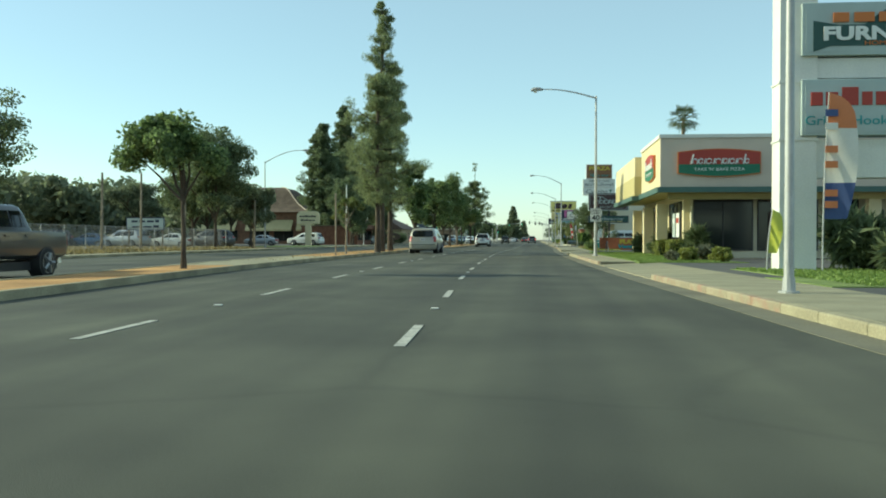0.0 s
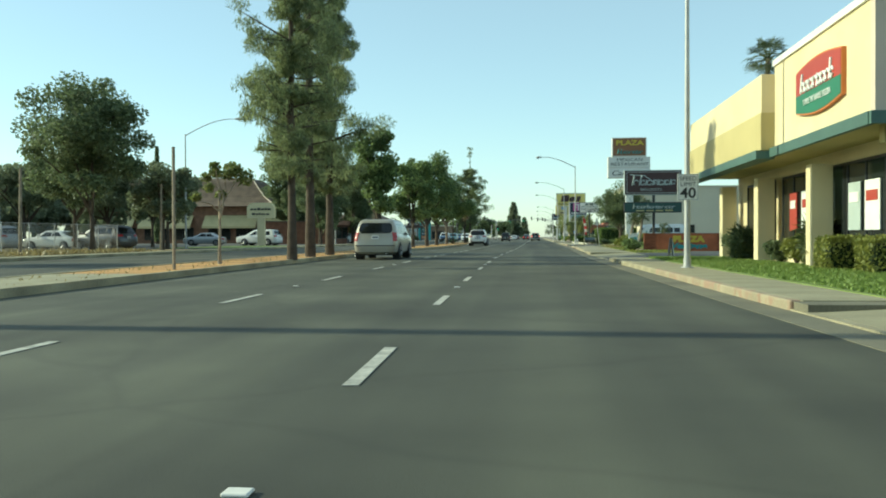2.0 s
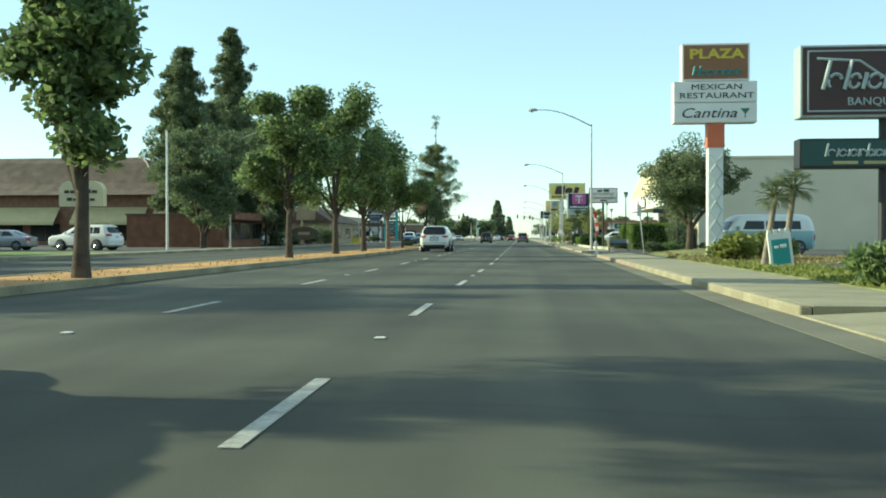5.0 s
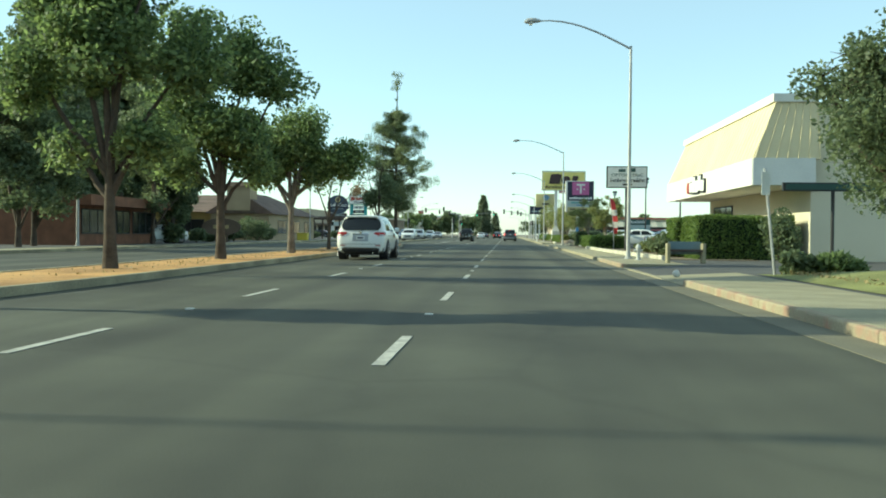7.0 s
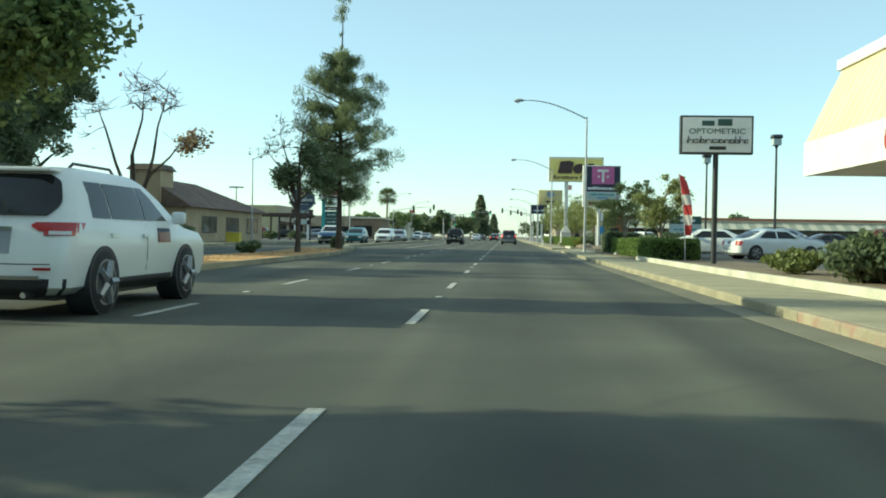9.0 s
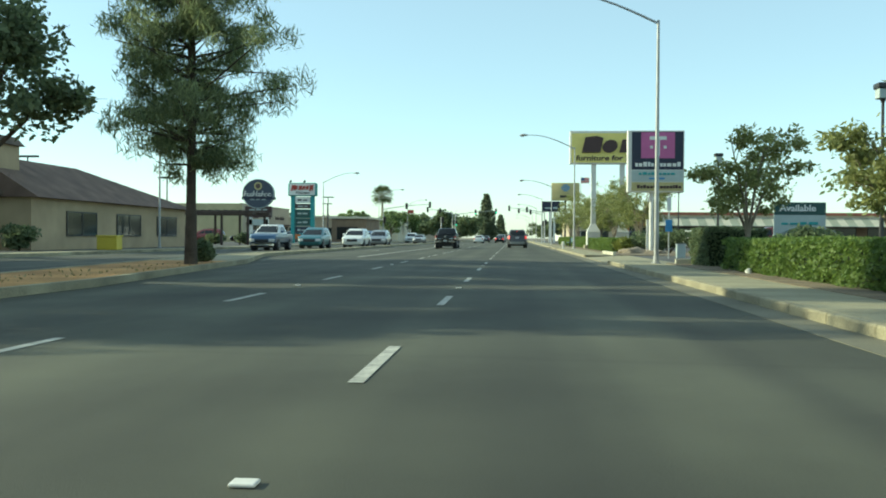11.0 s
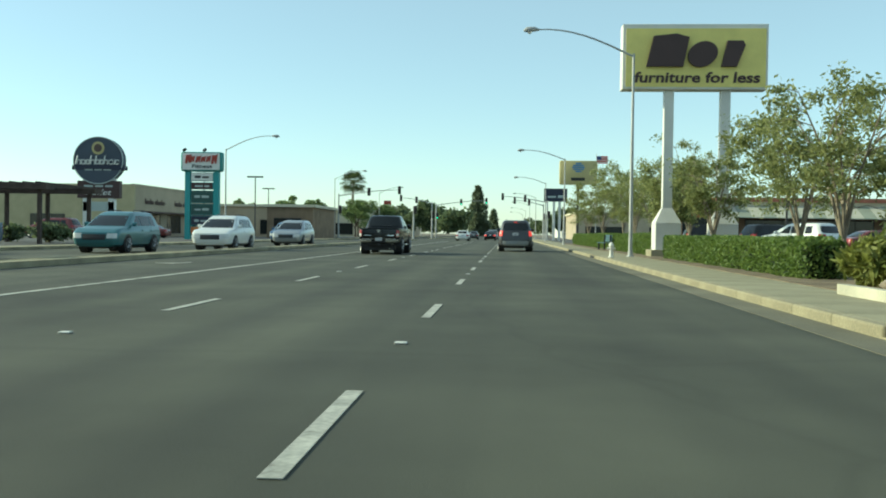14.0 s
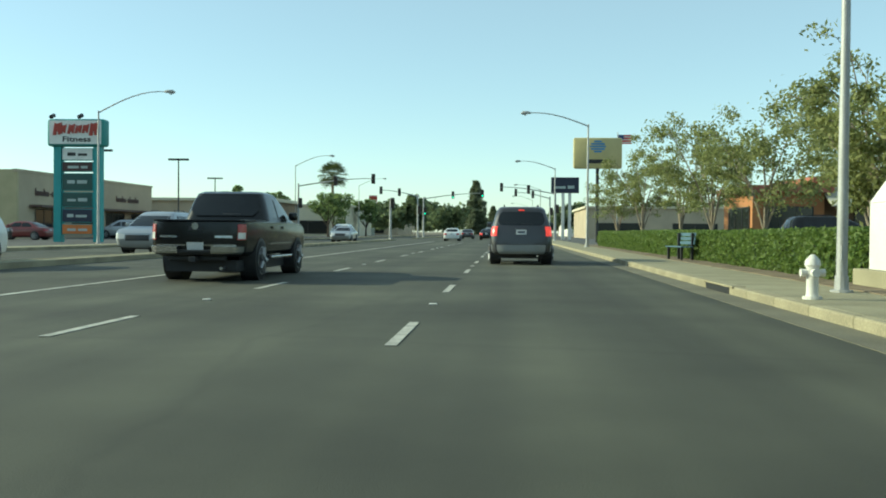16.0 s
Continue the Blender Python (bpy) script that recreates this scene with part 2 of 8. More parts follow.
def merge(bm, other):
    idx = {v: bm.verts.new(v.co) for v in other.verts}
    for f in other.faces:
        bm.faces.new([idx[v] for v in f.verts])
    other.free()


def B(*args, bevel=0.0):
    return box(bmesh.new(), *args, bevel=bevel)


def tube(bm, pts, radii, n=8, cap=True):
    """A round bar through points."""
    pts = [Vector(p) for p in pts]
    rings = []
    for i, p in enumerate(pts):
        d = (pts[min(i + 1, len(pts) - 1)] - pts[max(i - 1, 0)]).normalized()
        a = d.cross(Vector((0, 0, 1)) if abs(d.z) < 0.9 else Vector((1, 0, 0))).normalized()
        b = d.cross(a)
        r = radii[i] if isinstance(radii, (list, tuple)) else radii
        rings.append([bm.verts.new(p + r * (math.cos(t) * a + math.sin(t) * b)) for t in np.linspace(0, 2 * math.pi, n, endpoint=False)])
    for r0, r1 in zip(rings, rings[1:]):
        for i in range(n):
            bm.faces.new((r0[i], r0[(i + 1) % n], r1[(i + 1) % n], r1[i]))
    if cap:
        bm.faces.new(rings[0][::-1])
        bm.faces.new(rings[-1])
    return bm


def T(pts, radii, n=8):
    return tube(bmesh.new(), pts, radii, n)


def prism(bm, outline, y0, y1):
    """An outline of (x, z) pushed from y0 to y1."""
    a = [bm.verts.new((x, y0, z)) for x, z in outline]
    b = [bm.verts.new((x, y1, z)) for x, z in outline]
    bm.faces.new(a)
    bm.faces.new(b[::-1])
    for i in range(len(a)):
        j = (i + 1) % len(a)
        bm.faces.new((a[j], a[i], b[i], b[j]))
    return bm


def P(outline, y0, y1):
    return prism(bmesh.new(), outline, y0, y1)


def strip(bm, x0, x1, y0, y1, z0, z1, step=4.0):
    """A slab that follows the street's line from y0 to y1; x0, x1 may be functions of y."""
    n = max(1, int(round((y1 - y0) / step)))
    rows = []
    for i in range(n + 1):
        y = y0 + (y1 - y0) * i / n
        a = (x0(y) if callable(x0) else x0) + bend(y)
        b = (x1(y) if callable(x1) else x1) + bend(y)
        rows.append([bm.verts.new(p) for p in ((a, y, z0), (b, y, z0), (b, y, z1), (a, y, z1))])
    for r, s in zip(rows, rows[1:]):
        for i in range(4):
            j = (i + 1) % 4
            bm.faces.new((r[j], r[i], s[i], s[j]))
    bm.faces.new(rows[0])
    bm.faces.new(rows[-1][::-1])
    return bm


def S(*args):
    return strip(bmesh.new(), *args)


def cards(centres, sizes, rng, flat=0.0, aspect=1.0, droop=None):
    """Small leaf-shaped quads, one at each centre, turned at random, as a mesh."""
    n = len(centres)
    a = rng.normal(size=(n, 3))
    a[:, 2] *= 1 - flat
    a /= np.linalg.norm(a, axis=1)[:, None]
    if droop is not None:
        a = a * (1 - droop) + np.array((0, 0, -1.0)) * droop
        a /= np.linalg.norm(a, axis=1)[:, None]
    h = rng.normal(size=(n, 3))
    b = np.cross(a, h)
    b /= np.linalg.norm(b, axis=1)[:, None] + 1e-9
    s = np.asarray(sizes)[:, None] if np.ndim(sizes) else sizes
    a, b = a * s * aspect, b * s
    c = np.asarray(centres)
    v = np.stack([c - a, c + b * 0.55 - a * 0.1, c + a, c - b * 0.55 - a * 0.1], 1).reshape(-1, 3)
    me = bpy.data.meshes.new("leaves")
    me.vertices.add(4 * n)
    me.vertices.foreach_set("co", v.ravel())
    me.loops.add(4 * n)
    me.loops.foreach_set("vertex_index", np.arange(4 * n, dtype=np.int32))
    me.polygons.add(n)
    me.polygons.foreach_set("loop_start", np.arange(0, 4 * n, 4, dtype=np.int32))
    me.polygons.foreach_set("loop_total", np.full(n, 4, dtype=np.int32))
    me.update(calc_edges=True)
    return me


def ball(rng, n):
    p = rng.normal(size=(n, 3))
    return p / np.linalg.norm(p, axis=1)[:, None] * rng.random((n, 1)) ** 0.45


def text(body, size, material, parent, x, y, z, turn_x=90, turn_z=0, name="lettering", width=None, bold=0.0, shear=0.0):
    """Raised letters centred on a point, facing -y when turned up."""
    cu = bpy.data.curves.new(name, "FONT")
    cu.body, cu.size, cu.extrude, cu.align_x, cu.align_y = body, size, 0.012, "CENTER", "CENTER"
    cu.offset, cu.shear, cu.resolution_u = bold, shear, 3
    cu.materials.append(material)
    ob = new(name, cu)
    ob.parent = parent
    ob.matrix_basis = pose(x, y, z, turn_x, 0, turn_z)
    if width:
        bpy.context.view_layer.update()
        ob.scale.x = width / max(0.01, ob.dimensions.x)
    return ob

# ---- the ground and the street ----
RK = 4.75                       # right kerb
OPP = -20.6                     # far kerb of the other roadway


def med_near(y):
    return float(np.interp(y, (-90, 0, 20, 85, 97, 150, 166, 178, 300), (-6.9, -6.9, -7.35, -7.3, -6.75, -6.9, -8.6, -11.2, -11.4)))


def med_far(y):
    return float(np.interp(y, (-90, 10, 25, 60, 90, 150, 170, 300), (-9.5, -9.4, -9.9, -10.2, -9.9, -10.0, -12.2, -12.2)))


g = bmesh.new()
for a, b in ((-2500, 2500),):
    vs = [g.verts.new(p) for p in ((a, -2500, -0.06), (b, -2500, -0.06), (b, 2500, -0.06), (a, 2500, -0.06))]
    g.faces.new(vs)
solid("ground", g, GROUND, "flat dry brown ground reaching the horizon", "ground", "structure")
solid("road", S(OPP, RK, -90, 900, -0.05, 0.0), ASPHALT, "worn grey asphalt of a wide street with faint cracks and wheel tracks", "road", "structure")
solid("gutter", S(RK - 0.5, RK + 0.02, -90, 420, -0.05, 0.006), GUTTER, "pale concrete gutter along the kerb", "gutter", "structure")
DRIVES = ((15.0, 27.8), (54, 66), (100.5, 111), (169.5, 181))


def in_drive(y, pad=0.0):
    return any(a - pad < y < b + pad for a, b in DRIVES)


# land on the right: lot, lawns, planting
solid("parking_lot", S(RK + 2.2, 75, -90, 420, -0.05, 0.13), LOT, "grey asphalt parking lot beside the street", "parking lot", "structure")
solid("field", S(-120, OPP - 2.0, -90, 84, -0.05, 0.12), DRYGRASS, "dry yellow grass field behind a wire fence", "field", "structure")
solid("forecourt", S(-120, OPP - 2.0, 84, 420, -0.05, 0.115), LOT, "grey asphalt forecourt of the shops", "parking lot", "structure")
med_ground = S(lambda y: med_far(y) + 0.15, lambda y: med_near(y) - 0.15, 37, 164, -0.05, 0.14, 3.0)
solid("median_end", S(lambda y: med_far(y) + 0.15, lambda y: med_near(y) - 0.15, -60, 21, -0.05, 0.14, 3.0), EARTH, "median strip of dry orange-brown earth", "median", "structure")
solid("median", med_ground, EARTH, "median strip of dry orange-brown earth", "median", "structure")
solid("median_nose", S(lambda y: med_far(y) + 0.15, lambda y: med_near(y) - 0.15, 21, 37, -0.05, 0.145), CONCRETE, "pale concrete median strip", "median", "structure")
solid("median_curb", S(lambda y: med_far(y) + 0.1, lambda y: med_near(y) - 0.1, 164, 300, -0.05, 0.146), CONCRETE, "narrow raised concrete median", "median", "structure")
for name, fn, sign, y0, y1 in (("median_kerb_near", med_near, -1, -60, 300), ("median_kerb_far", med_far, 1, -60, 300)):
    k = S((lambda y: fn(y) - 0.15) if sign < 0 else fn, fn if sign < 0 else (lambda y: fn(y) + 0.15), y0, y1, -0.05, 0.16, 2.0)
    solid("median_kerb", k, KERB, "worn concrete kerb of the median", "kerb", "structure", group="median kerbs")
solid("far_pavement", S(OPP - 2.0, OPP - 0.15, -90, 420, -0.05, 0.14), CONCRETE, "concrete pavement on the far side", "pavement", "structure")
solid("far_kerb", S(OPP - 0.15, OPP, -90, 420, -0.05, 0.15), KERB, "concrete kerb on the far side", "kerb", "structure")

# lane lines
lines = thing("lane_markings", "worn white dashed lane lines on the asphalt", "road marking", kind="structure")
dash_me = to_mesh(B(-0.055, 0.055, 0, 2.13, 0.003, 0.008), "dash", PAINT)
dot_me = to_mesh(B(-0.055, 0.055, -0.05, 0.05, 0.003, 0.02, bevel=0.008), "marker", WHITE)
for lx, off in ((0.0, 0.0), (-3.28, 0.25)):
    for k in range(-4, 46):
        y = 7.315 * k + off
        if lx < -1 and 290 < y < 330:
            continue
        o = part("dash", dash_me, None, lines)
        slope = math.atan2(bend(y + 2.13) - bend(y), 2.13)
        o.matrix_basis = pose(lx + bend(y), y, 0, 0, 0, -math.degrees(slope))
        if k % 2 == 0:
            o = part("marker", dot_me, None, lines)
            o.matrix_basis = pose(lx + bend(y + 4.7), y + 4.7, 0)
part("turn_lane_line", S(-6.62, -6.48, 178, 292, 0.003, 0.008), PAINT, lines)
arrow = bmesh.new()
prism(arrow, ((-0.07, 0.0), (0.07, 0.0), (0.07, 1.2), (-0.07, 1.2)), 0, 0.005)
prism(arrow, ((-0.75, 1.05), (-0.05, 0.7), (-0.05, 1.4)), 0, 0.005)
ao = part("turn_arrow", arrow, PAINT, lines)
ao.matrix_basis = pose(-8.8, 200, 0.008, -90 + 180, 0, 0)
part("centre_line", S(-12.6, -12.5, 178, 292, 0.003, 0.008), YELLOW_PAINT, lines)

# ---- buildings ----
def window_unit(parent, x0, x1, y, z0, z1, mullions=2, steel=DARK_STEEL, face="y"):
    """A shop window facing -y (or -x): steel bars and one pane per light."""
    def q(a, b, c, d, e, f):
        return B(a, b, c, d, e, f) if face == "y" else B(c, d, a, b, e, f)
    w = part("window", q(x0, x1, y - 0.03, y + 0.03, z0, z0 + 0.07), steel, parent)
    part("frame_top", q(x0, x1, y - 0.03, y + 0.03, z1 - 0.07, z1), steel, w)
    step = (x1 - x0) / mullions
    for i in range(mullions + 1):
        c = min(max(x0 + i * step, x0 + 0.03), x1 - 0.03)
        part("mullion", q(c - 0.03, c + 0.03, y - 0.034, y + 0.034, z0 + 0.07, z1 - 0.07), steel, w)
    for i in range(mullions):
        part("pane", q(x0 + i * step + 0.035, x0 + (i + 1) * step - 0.035, y - 0.008, y + 0.008, z0 + 0.075, z1 - 0.075), SHOPGLASS, w)
    return w


# takeaway pizza shop with a deep cream fascia
shop = thing("pizza_shop", "cream stucco pizza shop with deep fascia and dark windows", "shop", 8.1, 34.6, 0.13)
part("wall", B(1.8, 30, 2.6, 2.9, 0, 3.3), GREYWALL, shop, "shaded stucco front wall")
part("side_wall", B(1.5, 1.8, 2.9, 19.3, 0, 3.3), CREAM, shop, "sunlit cream side wall")
part("back_wall", B(1.8, 30, 19.3, 19.6, 0, 5.4), GREYWALL, shop)
part("end_wall", B(29.7, 30, 2.9, 19.3, 0, 5.4), GREYWALL, shop)
part("roof", B(0.25, 30, 0.25, 19.3, 4.9, 5.0), GREYWALL, shop)
part("soffit", B(0.25, 30, 0.25, 19.3, 3.12, 3.2), OLIVE, shop)
part("fascia", B(0, 30, 0, 0.25, 3.25, 5.6), PINKISH, shop, "buff fascia above the front")
part("fascia", B(0, 0.25, 0.25, 7.6, 3.25, 5.6), CREAM, shop, "cream fascia along the side")
low = part("fascia", B(-0.35, 0.0, 7.6, 19.4, 4.25, 5.3), CREAM, shop, "cream upper band of the lower fascia")
part("fascia_band", B(-0.37, 0.0, 7.6, 19.4, 3.2, 4.25), OLIVE, low, "ochre lower band of the fascia")
part("cornice", B(-0.06, 30, -0.06, 0.0, 5.5, 5.66), WHITE, shop)
part("cornice", B(-0.06, 0.0, 0.0, 7.6, 5.5, 5.66), WHITE, shop)
part("drip_edge", B(-0.12, 30, -0.14, 0.0, 3.02, 3.27), GREENTRIM, shop, "dark green metal drip edge")
part("drip_edge", B(-0.14, 0.0, 0.0, 7.6, 3.02, 3.27), GREENTRIM, shop, "dark green metal drip edge")
part("drip_edge", B(-0.5, 0.0, 7.6, 19.5, 2.98, 3.22), GREENTRIM, shop, "dark green metal drip edge")
part("beam", B(0.5, 30, 0.9, 1.2, 2.75, 3.12), OLIVE, shop)
for px, py in ((0.7, 6.6), (0.7, 12.6), (0.7, 18.4), (9.5, 1.0), (18, 1.0)):
    part("column", B(px, px + 0.55, py, py + 0.55, 0, 2.76, bevel=0.02), CREAM, shop, "square stucco column")
for a in (1.9, 4.9, 11.0, 14.0, 17.0, 20.0):
    window_unit(shop, a, a + 2.8, 2.56, 0.35, 2.8, 2)
window_unit(shop, 7.9, 9.55, 2.56, 0.35, 2.8, 1)
for a in (3.4, 8.4, 13.4):
    window_unit(shop, a, a + 4.0, 1.46, 0.4, 2.75, 3, face="x")
part("door", B(9.7, 10.7, 2.5, 2.55, 0.02, 2.3), DARK_STEEL, shop)

# shop with a sloping cream mansard over a white band
mob = thing("phone_shop", "cream mansard-roofed shop with white fascia band", "shop", 10.6, 118.2, 0.13)
mob.scale.y = 0.94
part("side_wall", B(2.4, 40, 0.0, 0.3, 0, 6.2), GREYWALL, mob, "plain pale grey side wall")
part("wall", B(2.4, 2.7, 0.3, 19.5, 0, 3.4), GREYWALL, mob)
part("end_wall", B(2.7, 40, 19.5, 19.8, 0, 6.0), GREYWALL, mob)
part("back_wall", B(39.7, 40, 0.3, 19.5, 0, 6.15), GREYWALL, mob)
part("roof", B(1.2, 40, -0.1, 20.0, 6.15, 6.3), GREYWALL, mob)
part("fascia", B(0.0, 2.4, -0.6, -0.4, 2.98, 4.05), WHITE, mob, "white fascia band")
part("fascia", B(0.0, 0.2, -0.4, 20.2, 2.98, 4.05), WHITE, mob, "white fascia band")
part("soffit", B(0.2, 2.6, -0.4, 20.2, 3.0, 3.07), WHITE, mob)
man = bmesh.new()
q = [man.verts.new(p) for p in ((0.02, -0.58, 4.0), (0.02, 20.2, 4.0), (0.95, 19.6, 6.3), (0.95, -0.1, 6.3), (2.6, -0.58, 4.0), (2.6, 20.2, 4.0), (2.6, 19.6, 6.3), (2.6, -0.1, 6.3))]
for f in ((0, 1, 2, 3), (4, 0, 3, 7), (1, 5, 6, 2), (3, 2, 6, 7), (0, 4, 5, 1), (5, 4, 7, 6)):
    man.faces.new([q[i] for i in f])
roof = part("mansard", man, CREAM, mob, "sloping cream metal mansard")
for i in range(34):
    y = -0.4 + i * 0.6
    part("seam", T(((0.03, y, 4.02), (0.95, y * 0.96 + 0.15, 6.28)), 0.022, 4), CREAM, roof)
part("cornice", B(0.85, 2.6, -0.2, 19.8, 6.3, 6.62), WHITE, mob, "white cornice")
for i in range(7):
    part("seam", T(((0.05 + i * 0.42, -0.6, 4.02), (0.97 + i * 0.27, -0.12, 6.28)), 0.025, 4), CREAM, roof)
for a in (13.5,):
    window_unit(mob, a, a + 4.6, 2.36, 0.4, 2.6, 3, face="x")
window_unit(mob, 7.0, 8.0, -0.03, 1.2, 2.1, 1)

# shopping centre behind hedges, striped awning
mall = thing("shopping_centre", "long low shops with red roof edge and striped awning", "shops", 13, 252, 0.13)
part("wall", B(6, 52, 0, 0.3, 0, 3.6), mat("brown_stucco", (0.25, 0.16, 0.1), 0.9), mall)
MALLRED = mat("faded_red_metal", (0.36, 0.13, 0.08), 0.7, var=0.15)
part("roof", B(5.5, 52.5, -0.6, 14, 3.9, 4.25), MALLRED, mall, "thin red roof edge")
part("fascia", B(6, 52, -0.3, 0, 3.4, 3.9), GREYWALL, mall)
part("back_wall", B(6, 52, 13.7, 14, 0, 3.9), GREYWALL, mall)
part("end_wall", B(51.7, 52, 0.3, 13.7, 0, 3.9), GREYWALL, mall)
AWN_A, AWN_B = plain("awning_green", (0.3, 0.32, 0.25), 0.8), plain("awning_cream", (0.5, 0.48, 0.38), 0.8)
for i in range(46):
    sl = bmesh.new()
    vs = [sl.verts.new(p) for p in ((6 + i, -2.4, 2.55), (6.98 + i, -2.4, 2.55), (6.98 + i, -0.3, 3.6), (6 + i, -0.3, 3.6), (6 + i, -2.4, 2.48), (6.98 + i, -2.4, 2.48), (6.98 + i, -0.3, 3.5), (6 + i, -0.3, 3.5))]
    for f in ((0, 1, 2, 3), (7, 6, 5, 4), (0, 4, 5, 1), (1, 5, 6, 2), (3, 7, 4, 0), (2, 6, 7, 3)):
        sl.faces.new([vs[k] for k in f])
    part("awning_panel", sl, AWN_A if i % 2 else AWN_B, mall)
for i in range(7):
    window_unit(mall, 8 + i * 6, 12.6 + i * 6, -0.04, 0.3, 2.4, 3)
ORANGE_W = mat("orange_stucco", (0.42, 0.19, 0.08), 0.9, var=0.12)
part("corner_tower", B(2.0, 6, -1.0, 6, 0, 3.3), ORANGE_W, mall, "orange stucco corner shop")
part("tower_roof", B(1.6, 6.4, -1.5, 6.5, 3.3, 3.7), MALLRED, mall)
window_unit(mall, 2.6, 5.4, -1.04, 0.3, 2.5, 3)
window_unit(mall, -0.5, 4.5, 1.96, 0.3, 2.5, 3, face="x")

BROWN_B = mat("red_brown_timber", (0.2, 0.09, 0.05), 0.85, var=0.25, scale=1.5)
SIGNOCHRE_B = plain("pale_ochre_emblem", (0.4, 0.32, 0.16))
# restaurant with a big brown mansard across the street
barn = thing("mansard_restaurant", "restaurant with tall flared brown shingled roof and cream awnings", "restaurant", -39.5, 158.5, 0.115)
part("wall", B(-32, 0, 0, 0.3, 0, 6.0), mat("brown_brick_wall", (0.24, 0.13, 0.08), 0.9, var=0.25, scale=2), barn)
part("side_wall", B(-0.3, 0, 0.3, 17, 0, 6.0), mat("brown_side", (0.26, 0.15, 0.09), 0.9, var=0.25), barn)
rf = bmesh.new()
prof = ((1.3, 5.8), (0.5, 6.0), (-0.6, 6.45), (-1.9, 7.3), (-3.2, 8.6), (-4.3, 9.9), (-5.2, 10.5), (-6.2, 10.7))
rings = []
for px, pz in prof:
    o = -px
    rings.append([rf.verts.new(p) for p in ((-33.3 + o + 1.3, o, pz), (px, o, pz), (px, 17 - o, pz), (-32.0 + o, 17 - o, pz))])
for r, q in zip(rings, rings[1:]):
    for i in range(4):
        rf.faces.new((r[i], r[(i + 1) % 4], q[(i + 1) % 4], q[i]))
rf.faces.new(rings[-1])
rf.faces.new(rings[0][::-1])
part("roof", rf, BROWNROOF, barn, "tall flared brown shingle roof")
for x in (-32.6, 0.7):
    part("hip_trim", T([(px if x > 0 else -32 - px, -px, pz + 0.06) for px, pz in prof], 0.09, 5), PINKISH, barn, "pale hip trim")
part("back_wall", B(-32, -0.3, 16.7, 17, 0, 6.0), BROWN_B, barn)
part("end_wall", B(-32, -31.7, 0.3, 16.7, 0, 6.0), BROWN_B, barn)
AWNY = plain("awning_cream_yellow", (0.58, 0.5, 0.27), 0.8)
for a in (-31, -21.5, -11, -1.5):
    w = 8.6 if a < -2 else 3.6
    sl = bmesh.new()
    vs = [sl.verts.new(p) for p in ((a, -1.6, 2.7), (a + w, -1.6, 2.7), (a + w, 0, 4.4), (a, 0, 4.4), (a, -1.6, 2.62), (a + w, -1.6, 2.62), (a + w, 0, 4.3), (a, 0, 4.3))]
    for f in ((0, 1, 2, 3), (7, 6, 5, 4), (0, 4, 5, 1), (1, 5, 6, 2), (3, 7, 4, 0)):
        sl.faces.new([vs[i] for i in f])
    part("awning", sl, AWNY, barn, "pale yellow sloping awning")
    part("valance", B(a, a + w, -1.63, -1.6, 2.35, 2.7), AWNY, barn)
for a in (-30.5, -26, -21, -16.5, -10.5, -6):
    window_unit(barn, a, a + 3.6, -0.04, 0.5, 2.5, 2)

# low shop between the restaurants, then an open forecourt with an oval sign
low = thing("low_shop", "low flat-roofed shop with red-brown canopy", "shop", -25.6, 136, 0.115)
part("wall", B(-9, 0, 0, 0.25, 0, 2.9), BROWN_B, low)
part("side_wall", B(-0.25, 0, 0.25, 13, 0, 2.9), BROWN_B, low)
part("back_wall", B(-9, -8.75, 0.25, 13, 0, 2.9), BROWN_B, low)
part("end_wall", B(-8.75, -0.25, 12.75, 13, 0, 2.9), BROWN_B, low)
part("roof", B(-9.1, 0.15, -0.1, 13.2, 2.9, 3.05), BROWNROOF, low)
part("canopy", B(0.0, 1.3, -0.6, 13.2, 2.5, 3.15), BROWN_B, low, "red-brown canopy over the windows")
for a in (0.8, 4.8, 8.8):
    window_unit(low, a, a + 3.4, 0.04, 0.7, 2.3, 3, face="x")
ovs = thing("oval_sign", "dark oval restaurant sign on two short posts in the forecourt", "sign", -23.9, 160, 0.115)
for dx in (-0.5, 0.5):
    part("post", B(dx - 0.06, dx + 0.06, -0.06, 0.06, 0, 0.85), BROWNROOF, ovs)
disc = part("disc", tube(bmesh.new(), ((0, -0.1, 0), (0, 0.1, 0)), 0.75, 32), BROWNROOF, ovs, "dark oval board")
disc.matrix_basis = pose(0, 0, 1.35) @ Matrix.Diagonal((2.3, 1, 1.0, 1))
part("emblem", B(-0.3, 0.3, -0.13, -0.1, -0.16, 0.16, bevel=0.02), SIGNOCHRE_B, disc)
part("finial", T(((-0.3, 0, 2.05), (-0.25, 0, 2.5), (-0.32, 0, 3.0)), [0.12, 0.16, 0.04], 8), SIGNOCHRE_B, ovs, "pale finial above the board")

# hip-roofed restaurant: a long body, a gabled wing beside it and a capped stub tower
OCHRE = mat("ochre_front", (0.52, 0.39, 0.15), 0.9, var=0.15, scale=0.6, fine=30, bump=0.15)
STUCCO = mat("tan_stucco", (0.42, 0.32, 0.2), 0.9, var=0.14, scale=0.6, fine=30, bump=0.15)
hip = thing("hip_roof_restaurant", "ochre stucco restaurant with brown hip roofs and capped square tower", "restaurant", -25.4, 182, 0.115)


def roof_bm(corners, faces):
    rb = bmesh.new()
    vs = [rb.verts.new(p) for p in corners]
    for f in faces:
        rb.faces.new([vs[k] for k in f])
    return rb


